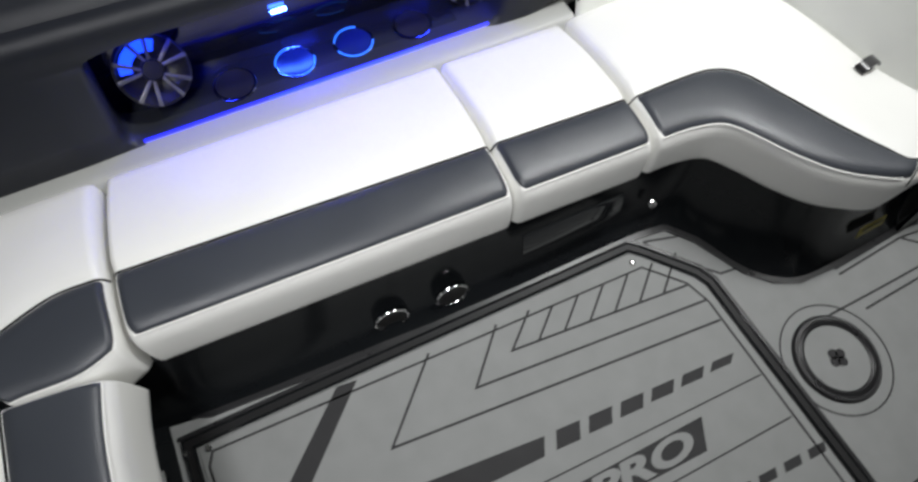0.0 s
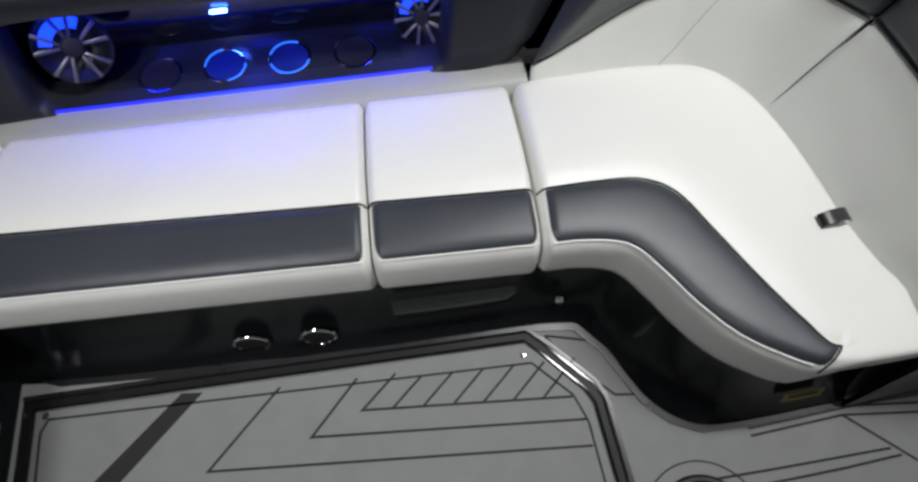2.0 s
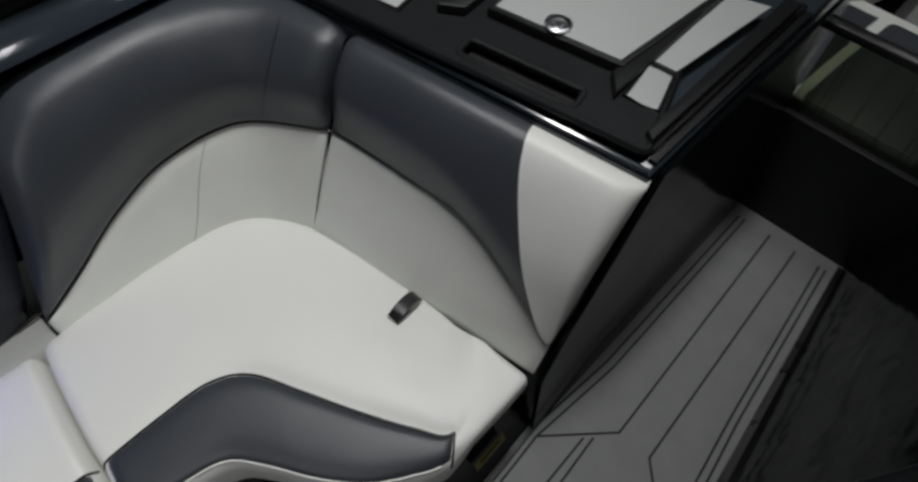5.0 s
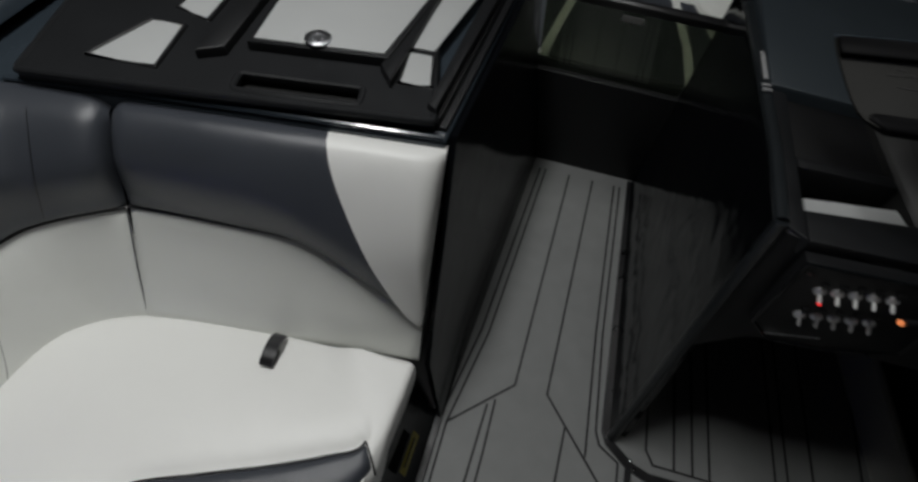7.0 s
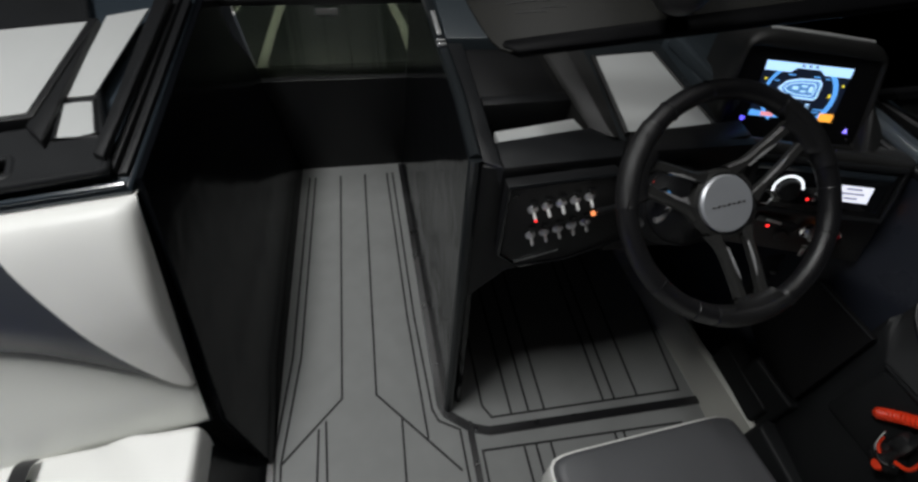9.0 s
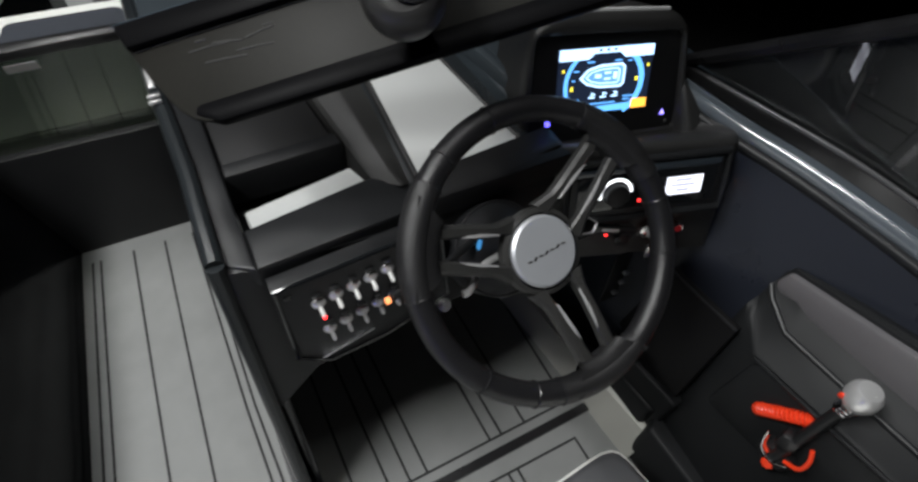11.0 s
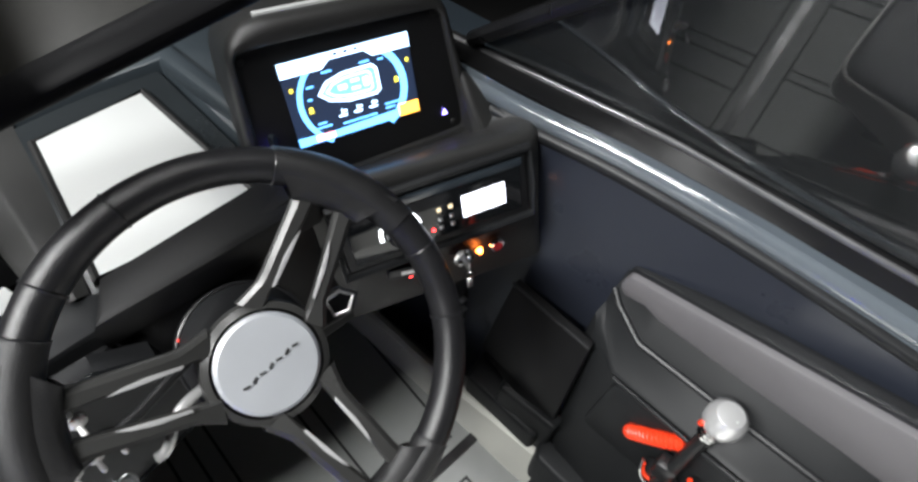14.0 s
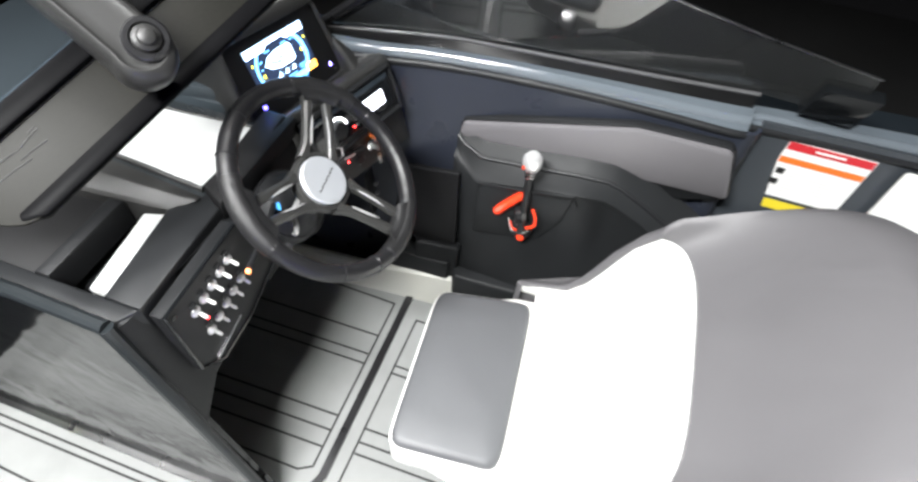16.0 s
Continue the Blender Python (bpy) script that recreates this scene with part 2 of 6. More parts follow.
def hullm(pts, bevel=0.0):
    """The closed hull of a handful of corner points, with rounded edges."""
    bm = bmesh.new()
    for p in pts:
        bm.verts.new(p)
    res = bmesh.ops.convex_hull(bm, input=list(bm.verts))
    bmesh.ops.delete(bm, geom=[g for g in set(res["geom_interior"] + res["geom_unused"]) if isinstance(g, bmesh.types.BMVert)], context="VERTS")
    bmesh.ops.dissolve_limit(bm, angle_limit=0.05, verts=list(bm.verts), edges=list(bm.edges))
    if bevel:
        bmesh.ops.bevel(bm, geom=list(bm.edges), offset=bevel, segments=3, profile=0.5, affect="EDGES", clamp_overlap=True)
    bmesh.ops.recalc_face_normals(bm, faces=list(bm.faces))
    return bm


def prism(pts, z0, z1, bevel=0.0, m=None, seg=2):
    """A plan polygon raised from z0 to z1."""
    bm = bmesh.new()
    vs = [bm.verts.new((p[0], p[1], z0)) for p in pts]
    f = bm.faces.new(vs)
    r = bmesh.ops.extrude_face_region(bm, geom=[f])
    up = [v for v in r["geom"] if isinstance(v, bmesh.types.BMVert)]
    bmesh.ops.translate(bm, verts=up, vec=(0, 0, z1 - z0))
    if bevel:
        ed = [e for e in bm.edges if all(abs(v.co.z - z1) < 1e-6 for v in e.verts)]
        bmesh.ops.bevel(bm, geom=ed, offset=bevel, segments=seg, profile=0.5, affect="EDGES")
    if m is not None:
        bmesh.ops.transform(bm, matrix=m, verts=bm.verts)
    return bm


def solid(pts, thick, direction, bevel=0.0):
    """A flat polygon in space, given thickness along direction."""
    bm = bmesh.new()
    d = Vector(direction).normalized() * thick
    a = [bm.verts.new(Vector(p)) for p in pts]
    b = [bm.verts.new(Vector(p) + d) for p in pts]
    n = len(pts)
    bm.faces.new(a), bm.faces.new(list(reversed(b)))
    for k in range(n):
        bm.faces.new((a[k], b[k], b[(k + 1) % n], a[(k + 1) % n]))
    bmesh.ops.recalc_face_normals(bm, faces=bm.faces)
    if bevel:
        bmesh.ops.bevel(bm, geom=list(bm.edges), offset=bevel, segments=2, profile=0.5, affect="EDGES")
    return bm


def gridm(rows, close_u=False, close_v=False):
    """A surface through rows of points of equal length."""
    bm = bmesh.new()
    vs = [[bm.verts.new(p) for p in r] for r in rows]
    nu, nv = len(vs), len(vs[0])
    for i in range(nu if close_u else nu - 1):
        for j in range(nv if close_v else nv - 1):
            bm.faces.new((vs[i][j], vs[(i + 1) % nu][j], vs[(i + 1) % nu][(j + 1) % nv], vs[i][(j + 1) % nv]))
    return bm


def thicken(bm, t):
    bmesh.ops.recalc_face_normals(bm, faces=bm.faces)
    bmesh.ops.solidify(bm, geom=list(bm.faces), thickness=t)
    return bm


def catmull(pts, t):
    """A point on the smooth curve through pts; t runs from 0 to len(pts) - 1."""
    n = len(pts)
    i = min(int(t), n - 2)
    f = t - i
    p = [Vector(pts[max(0, min(n - 1, k))]) for k in (i - 1, i, i + 1, i + 2)]
    return 0.5 * ((2 * p[1]) + (p[2] - p[0]) * f + (2 * p[0] - 5 * p[1] + 4 * p[2] - p[3]) * f * f + (3 * p[1] - p[0] - 3 * p[2] + p[3]) * f ** 3)


def curve_pts(pts, n):
    return [catmull(pts, (len(pts) - 1) * k / (n - 1)) for k in range(n)]


def tubem(pts, r, seg=8, closed=False):
    """A round bar along points."""
    pts = [Vector(p) for p in pts]
    rows, n = [], len(pts)
    side = None
    for k, p in enumerate(pts):
        a, b = (pts[(k - 1) % n], pts[(k + 1) % n]) if closed else (pts[max(k - 1, 0)], pts[min(k + 1, n - 1)])
        d = (b - a).normalized()
        if side is None:
            side = d.cross(Vector((0, 0, 1)))
            if side.length < 0.1:
                side = d.cross(Vector((1, 0, 0)))
        side = (side - d * side.dot(d)).normalized()
        up = d.cross(side)
        rows.append([p + r * (side * math.cos(2 * math.pi * j / seg) + up * math.sin(2 * math.pi * j / seg)) for j in range(seg)])
    bm = gridm(rows, close_u=closed, close_v=True)
    if not closed:
        for k in (0, -1):
            bm.verts.ensure_lookup_table()
        try:
            bmesh.ops.holes_fill(bm, edges=[e for e in bm.edges if e.is_boundary])
        except Exception:
            pass
    return bm


def stripm(pts, w, z=0.0, h=0.0012, closed=False):
    """A flat ribbon of width w along plan points, its top at z + h."""
    pts = [Vector((p[0], p[1], 0)) for p in pts]
    n = len(pts)
    left, right = [], []
    for k, p in enumerate(pts):
        a = pts[(k - 1) % n] if (closed or k) else None
        b = pts[(k + 1) % n] if (closed or k < n - 1) else None
        d1 = (p - a).normalized() if a is not None else None
        d2 = (b - p).normalized() if b is not None else None
        d1, d2 = d1 or d2, d2 or d1
        n1, n2 = Vector((-d1.y, d1.x, 0)), Vector((-d2.y, d2.x, 0))
        m = (n1 + n2).normalized()
        q = w / 2 / max(0.4, m.dot(n1))
        left.append(p + m * q), right.append(p - m * q)
    up, dn = Vector((0, 0, z + h)), Vector((0, 0, z - 0.001))
    rows = [[a + dn, a + up, b + up, b + dn] for a, b in zip(left, right)]
    return gridm(rows, close_u=closed)


def arc(cx, cy, r, a0, a1, n):
    return [(cx + r * math.cos(radians(a0 + (a1 - a0) * k / (n - 1))), cy + r * math.sin(radians(a0 + (a1 - a0) * k / (n - 1)))) for k in range(n)]


def round_poly(pts, r, n=5):
    """A plan polygon with its corners rounded to about radius r."""
    out, m = [], len(pts)
    for k in range(m):
        p, a, b = Vector(pts[k]), Vector(pts[k - 1]), Vector(pts[(k + 1) % m])
        u, w = a - p, b - p
        d = min(r, 0.45 * u.length, 0.45 * w.length)
        s0, s1 = p + u.normalized() * d, p + w.normalized() * d
        for i in range(n):
            f = i / (n - 1)
            out.append(tuple(s0.lerp(p, f).lerp(p.lerp(s1, f), f)))
    return out


def polar_loop(pts, n, c=(0, 0)):
    """The outline of a plan polygon at n even angles round c."""
    out = []
    for k in range(n):
        a = 2 * math.pi * k / n
        dx, dy = math.cos(a), math.sin(a)
        best = 0.0
        for i in range(len(pts)):
            x1, y1 = pts[i - 1][0] - c[0], pts[i - 1][1] - c[1]
            x2, y2 = pts[i][0] - c[0], pts[i][1] - c[1]
            den = dx * (y2 - y1) - dy * (x2 - x1)
            if abs(den) > 1e-12:
                t = (x1 * (y2 - y1) - y1 * (x2 - x1)) / den
                u = (x1 * dy - y1 * dx) / den
                if t > 0 and -1e-6 <= u <= 1 + 1e-6:
                    best = max(best, t)
        out.append(Vector((c[0] + dx * best, c[1] + dy * best)))
    return out


def frame_at(origin, xdir, normal):
    """A pose whose x runs along xdir and whose z is normal."""
    z = Vector(normal).normalized()
    x = Vector(xdir)
    x = (x - z * x.dot(z)).normalized()
    y = z.cross(x)
    m = Matrix((x, y, z)).transposed().to_4x4()
    return Matrix.Translation(origin) @ m


# ---- room round the boat ----
setting("ground", prism([(-6, -7), (7, -7), (7, 8), (-6, 8)], -1.1, -1.0), CONCRETE, "dark concrete showroom floor under the boat", "floor")
for nm, a, b in (("wall_north", (-6, 7.9), (7, 8)), ("wall_south", (-6, -7), (7, -6.9)), ("wall_west", (-6, -6.9), (-5.9, 7.9)), ("wall_east", (6.9, -6.9), (7, 7.9))):
    setting(nm, prism([a, (b[0], a[1]), b, (a[0], b[1])], -1.0, 3.6), ROOM, "dark painted showroom wall behind the boat", "wall")
setting("ceiling", prism([(-6, -7), (7, -7), (7, 8), (-6, 8)], 3.6, 3.7), ROOM, "dark unlit showroom ceiling above the boat", "ceiling")

# ---- boat floor ----
floor = setting("floor", prism([(-1.35, -2.4), (1.6, -2.4), (1.5, 1.0), (1.2, 1.79), (-0.4, 1.79), (-1.0, 1.0)], -0.03, 0.0), EVA,
                "grey foam decking with black grooves on the boat floor", "floor")


def groove(pts, w=0.0062, z=0.0, parent=floor, closed=False):
    return part("groove_line", stripm(pts, w, z, 0.0012, closed), LINE, parent)


WALK_LINES = [
    [(0.150, 0.30), (0.163, 0.495), (0.179, 0.781)],
    [(0.081, 0.700), (0.245, 0.858), (0.284, 1.74)],
    [(0.375, 1.74), (0.341, 0.856), (0.547, 0.614)],
    [(0.393, 0.509), (0.405, 0.777)],
    [(0.458, 1.74), (0.459, 1.1), (0.470, 0.711)],
    [(0.480, 1.74), (0.480, 1.1), (0.492, 0.79), (0.505, 0.755), (0.560, 0.722), (0.565, 0.20)],
    [(0.192, 1.74), (0.134, 1.0), (0.081, 0.700), (0.078, 0.45)],
    [(0.170, 1.74), (0.110, 1.0), (0.066, 0.74), (0.060, 0.45)],
    [(0.189, 0.44), (0.197, 0.646), (0.199, 0.80)],
    [(-0.275, 0.015), (-0.225, 0.165), (-0.07, 0.25), (0.005, 0.32), (0.025, 0.40), (0.055, 0.60)],
    [(-0.275, 0.015), (-0.21, 0.045), (-0.09, 0.150), (-0.07, 0.25)],
]
for ln in WALK_LINES:
    groove(ln)
# helm footwell and seat-side decking
groove([(0.634, 1.35), (0.634, 0.78), (0.655, 0.743), (1.235, 0.741), (1.245, 1.35)])
for x in (0.713, 0.764, 0.811, 0.993, 1.028, 1.10):
    groove([(x, 0.744), (x - 0.012, 1.35)])
groove([(0.612, 0.0), (0.611, 0.656), (1.20, 0.646), (1.21, 0.0)])
for x in (0.727, 0.761, 0.803, 0.993, 1.02):
    groove([(x, 0.650), (x + 0.01, 0.0)])
part("gasket", stripm([(0.518, 1.78), (0.518, 0.80), (0.530, 0.770), (0.590, 0.722), (0.640, 0.705), (1.30, 0.702)], 0.024, 0.0, 0.006), RUBBER, floor, "black rubber gasket strip")
part("gasket", stripm([(0.588, 0.715), (0.586, -0.2)], 0.018, 0.0, 0.004), RUBBER, floor, "black rubber gasket strip")
part("gasket", stripm([(-0.455, -1.30), (-0.417, -1.219), (-0.345, -0.629), (-0.302, -0.01), (-0.282, 0.10), (-0.205, 0.155), (-0.063, 0.215), (-0.002, 0.268), (0.035, 0.336), (0.048, 0.45), (0.052, 0.62), (0.056, 0.786), (0.075, 1.78)], 0.02, 0.0, 0.006), RUBBER, floor, "black rubber gasket strip")
for x, y in ((0.602, 0.714), (0.590, 0.735)):
    part("screw", lathe([(0, 0.010), (0.004, 0.009), (0.006, 0.006), (0.006, 0.0)], Matrix.Translation((x, y, 0)), 14), CHROME, floor, "small chrome screw")

# ---- floor hatch ----
hatch = thing("floor_hatch", (0.1, -0.6, 0), "grey foam-covered floor hatch with black gloss rim", "hatch")
RIM = [(-0.372, -1.290), (-0.283, -0.040), (-0.245, -0.005), (-0.125, 0.088), (-0.085, 0.103), (0.68, 0.088), (0.70, -1.34)]
part("lid", prism([(-0.352, -1.272), (-0.264, -0.045), (-0.236, -0.018), (-0.116, 0.072), (-0.08, 0.086), (0.662, 0.071), (0.682, -1.322)], 0.0, 0.006, 0.002), EVA, hatch)
part("rim", thicken(stripm(RIM, 0.024, 0.0, 0.011, True), 0.002), FRAME, hatch, "black hatch rim")
for k in (-0.0115, 0.0115):
    edge = []
    for i, p in enumerate(RIM):
        a, b, c = Vector(RIM[i - 1]), Vector(p), Vector(RIM[(i + 1) % len(RIM)])
        d1, d2 = (b - a).normalized(), (c - b).normalized()
        n = (Vector((-d1.y, d1.x)) + Vector((-d2.y, d2.x))).normalized()
        w = b + n * (k / max(0.4, n.dot(Vector((-d1.y, d1.x)))))
        edge.append((w.x, w.y, 0.009))
    part("rim_bead", tubem(edge, 0.0048, 10, True), GLOSS, hatch, "black gloss rim bead")
part("seal", stripm([(-0.395, -1.312), (-0.305, -0.035), (-0.262, 0.012), (-0.135, 0.112), (-0.085, 0.128), (0.70, 0.113)], 0.010, 0.0, 0.004), RUBBER, hatch)
Z = 0.006
groove([(-0.330, -1.245), (-0.212, -0.040), (-0.112, 0.043), (-0.04, 0.062), (0.63, 0.045), (0.65, -1.29), (-0.30, -1.262)], 0.0055, Z, hatch, True)
for ln in ([(-0.288, -0.682), (-0.126, -0.867), (0.015, 0.055)], [(-0.269, -0.488), (-0.151, -0.617), (-0.048, 0.058)], [(-0.260, -0.390), (-0.188, -0.486), (-0.108, 0.040)]):
    groove(ln, 0.0062, Z, hatch)
for k in range(6):
    f = (k + 1) / 7
    b = Vector((-0.188, -0.486)).lerp(Vector((-0.108, 0.040)), f)
    k0 = (-0.330 + (b.y + 1.245) * 0.0979 - b.x) / (-0.072 - 0.096 * 0.0979)
    a = b + Vector((-0.072, 0.096)) * k0
    groove([a, b], 0.0058, Z, hatch)
part("black_stripe", prism([(-0.325, -0.925), (-0.316, -0.873), (-0.022, -1.215), (-0.055, -1.262)], Z, Z + 0.0012), LINE, hatch, "wide black groove stripe")
part("black_stripe", prism([(-0.064, -1.10), (0.031, -0.529), (0.071, -0.554), (0.016, -1.12)], Z, Z + 0.0012), LINE, hatch, "wide black groove stripe")
for k in range(6):
    f0 = k * 0.0912
    y0, y1, h = -0.496 + f0, -0.431 + f0, 0.039 - 0.0042 * k
    xa, xb = 0.034 + 0.13 * f0, 0.034 + 0.13 * (f0 + 0.065)
    part("dash", prism([(xa, y0), (xb, y1), (xb + h, y1 - 0.024), (xa + h, y0 - 0.024)], Z, Z + 0.0012), LINE, hatch)
groove([(0.110, -0.68), (0.181, 0.050)], 0.004, Z, hatch)
groove([(0.256, -0.52), (0.299, 0.045)], 0.004, Z, hatch)
for k in range(4):
    y0 = -0.20 + 0.075 * k
    part("dash", prism([(0.355 + 0.1 * (y0 + 0.2), y0), (0.36 + 0.1 * (y0 + 0.2), y0 + 0.05), (0.38 + 0.1 * (y0 + 0.2), y0 + 0.04), (0.375 + 0.1 * (y0 + 0.2), y0 - 0.01)], Z, Z + 0.0012), LINE, hatch)
# the lettered plate
part("letter_plate", prism([(0.1615, -0.512), (0.186, -0.156), (0.2565, -0.197), (0.2255, -0.540)], Z, Z + 0.0012), LINE, hatch, "black plate with grey letters")
txt = bpy.data.curves.new("letters", "FONT")
txt.body, txt.size, txt.shear, txt.extrude, txt.offset = "PRO", 0.064, 0.22, 0.0006, 0.0026
tob = new("letters", txt)
deps = bpy.context.evaluated_depsgraph_get()
me = bpy.data.meshes.new_from_object(tob.evaluated_get(deps))
bpy.data.objects.remove(tob)
bm = bmesh.new()
bm.from_mesh(me)
bmesh.ops.transform(bm, matrix=frame_at((0.2215, -0.515, Z + 0.0018), (0.075, 0.997, 0), (0, 0, 1)) @ Matrix.Diagonal((2.36, 1.22, 1, 1)), verts=bm.verts)
part("letters", bm, EVA, hatch, "grey cut-out letters")
for x, y in ((-0.236, -0.056), (-0.340, -1.250), (-0.352, -1.30)):
    part("screw", lathe([(0, 0.011), (0.005, 0.010), (0.008, 0.006), (0.008, 0.0)], Matrix.Translation((x, y, 0.005)), 16), CHROME, hatch, "small chrome screw")

# ---- aft floor panel with slots ----
aft = thing("floor_panel", (-0.3, -1.42, 0), "black gloss floor panel with grey foam inlays", "floor panel")
part("panel", prism([(-0.45, -1.318), (-0.17, -1.335), (0.5, -1.36), (0.5, -1.75), (-0.5, -1.75)], 0.0, 0.006, 0.002), GLOSS, aft)
for y in (-1.375, -1.435, -1.495):
    part("inlay", stripm([(-0.345, y), (-0.05, y - 0.02)], 0.034, 0.006, 0.003), EVA, aft)
    part("slot", stripm([(-0.325, y - 0.001), (-0.07, y - 0.019)], 0.012, 0.009, 0.001), LINE, aft)

# ---- table mount in the floor ----
mount = thing("table_mount", (0.248, 0.263, 0), "round grey table mount with black ring in the floor", "table mount")
MT = Matrix.Translation((0.248, 0.263, 0))
part("groove_ring", lathe([(0.146, 0.0), (0.146, 0.0012), (0.150, 0.0012), (0.150, 0.0)], MT, 64), LINE, mount)
part("ring", lathe([(0.088, 0.0), (0.088, 0.006), (0.094, 0.009), (0.101, 0.006), (0.104, 0.009), (0.112, 0.009), (0.118, 0.003), (0.118, 0.0)], MT, 64), RUBBER, mount, "black ribbed ring")
part("cap", lathe([(0, 0.006), (0.086, 0.006), (0.088, 0.004), (0.088, 0.0)], MT, 64), EVA, mount)
for a in (20, 110, 200, 290):
    part("mark", cylm(0.0135, 0.002, MT @ Matrix.Translation((0.014 * math.cos(radians(a)), 0.014 * math.sin(radians(a)), 0.007)), 14), LINE, mount)


# ---- upholstered seats ----
def cushion(name, knots, zc, zb, label, dark=(0.0, 1.0), ends=(True, True), drop=0.238, n=60, group="port lounge cushions", pipe=True):
    """A seat cushion swept through knots of (back, seam, front) plan points; dark: the stretch with a charcoal front band."""
    cs = [[k[i] for k in knots] for i in range(3)]
    top = len(knots) - 1
    length = sum((Vector(a[2]) - Vector(b[2])).length + (Vector(a[0]) - Vector(b[0])).length for a, b in zip(knots, knots[1:])) / 2
    e = thing(name, (*knots[0][1], 0.25), label, "seat cushion", group)

    def section(s, fall=0.0):
        b, c, f = (catmull(x, s * top) for x in cs)
        o = (f - c)
        o = o.normalized() if o.length > 1e-4 else Vector((1, 0))
        bc = c - b
        f = f - o * (0.55 * fall)
        end = dark and dark[1] < 1
        e = max(0.0, min(1.0, (s - dark[1]) / 0.05)) if end else 0.0
        g = max(0.0, min(1.0, (s - 0.70) / 0.22)) if end else 0.0
        low = drop + 0.045 * e
        flat = lambda z, k: z + (zc + 0.007 - z) * k
        row = [(b - bc * 0.01, zb - 0.07 + 0.04 * g), (b, zb - 0.022 + (zc - 0.004 - zb) * g), (b + bc * 0.03, flat(zb - 0.004, g) - 0.005 * g), (b + bc * 0.12, flat(zb + 0.010, g)), (b + bc * 0.5, flat((zb + zc) / 2 + 0.016, g)), (b + bc * 0.88, flat(zc + 0.009, max(e, g))),
               (c, zc + (0.007 if end and s > dark[1] + 0.004 else 0.0)), (c.lerp(f, 0.18), flat(zc + 0.005, e)), (c.lerp(f, 0.5), flat(zc + 0.006, e)), (c.lerp(f, 0.82), flat(zc + 0.003, e) - 0.0005 * e), (f, zc - 0.005 + 0.009 * e),
               (f + o * (0.012 - 0.006 * e), zc - 0.018 + 0.012 * e), (f + o * (0.021 - 0.011 * e), zc - 0.045 + 0.012 * e), (f + o * (0.026 - 0.017 * e), low + 0.026), (f + o * (0.020 - 0.014 * e), low + 0.005), (f - o * 0.01, low), (f - o * 0.08, low)]
        return [Vector((p.x, p.y, z - fall * (1 if 0 < k < 13 else 0))) for k, (p, z) in enumerate(row)]

    def at(s, u, lift=0.0):
        edge = min(s if ends[0] else 9, (1 - s) if ends[1] else 9) * length
        fall = 0.026 * max(0.0, 1 - edge / 0.032) ** 2.4
        p = catmull(section(s, fall), u)
        p.z += lift
        return p

    stops = sorted({0.0, 1.0, *[min(1, d / length) for d in (0.004, 0.010, 0.018, 0.030, 0.05)], *[max(0, 1 - d / length) for d in (0.004, 0.010, 0.018, 0.030, 0.05)], *[k / n for k in range(n + 1)]})
    us = [k * 0.5 for k in range(33)]
    rows = [[at(s, u) for u in us] for s in stops]
    for k, s in ((0, 0.0), (-1, 1.0)):
        low = [Vector((p.x, p.y, min(p.z, drop + 0.002))) for p in rows[k]]
        rows = [low] + rows if k == 0 else rows + [low]
    body = part("body", gridm(rows), WHITE, e, "white vinyl cushion body", 50)
    if dark:
        d0, d1 = dark
        rows = []
        m = 48
        for i in range(m + 1):
            row = []
            for j in range(17):
                g = j / 16
                cut = (0.010 + 0.030 * g ** 7) / length
                s0, s1 = d0 + (cut if d0 == 0 else 0), d1 - (cut if d1 == 1 else 0)
                s = s0 + (s1 - s0) * i / m
                rim = min(i / m, 1 - i / m) * length / 0.02
                q = min(1.0, rim, g / 0.08, (1 - g) / 0.08)
                row.append(at(s, 6 + 4.45 * g, -0.002 + 0.0065 * q ** 0.5))
            rows.append(row)
        band = part("front_band", gridm(rows), DARK, e, "charcoal vinyl front band", 60)
        if pipe:
            part("seam", tubem([at(d0 + (d1 - d0) * k / 60, 6.0, 0.0015) for k in range(61)], 0.0028, 6), INK, band, "dark stitched seam")
            if d1 < 1:
                part("seam", tubem([at(d1, 6.0 + 5.6 * k / 24, 0.0015) for k in range(25)], 0.0022, 6), INK, band, "dark stitched seam")
            part("piping", tubem([at(d0 + 0.03 / length + (d1 - d0 - 0.06 / length) * k / 60, 10.45, 0.002) for k in range(61)], 0.0024, 6), WHITE, body, "white piping")
    return e


def seat_row(y0, y1):
    """Back, seam and front of the straight port bench between two stations."""
    f = lambda p, q, y: (p[0] + (q[0] - p[0]) * (y - p[1]) / (q[1] - p[1]), y)
    return [(f((-0.931, -1.164), (-0.849, 0.032), y + 0.03), f((-0.652, -1.195), (-0.520, -0.003), y), f((-0.518, -1.212), (-0.399, -0.026), y - 0.012)) for y in (y0, (y0 + y1) / 2, y1)]


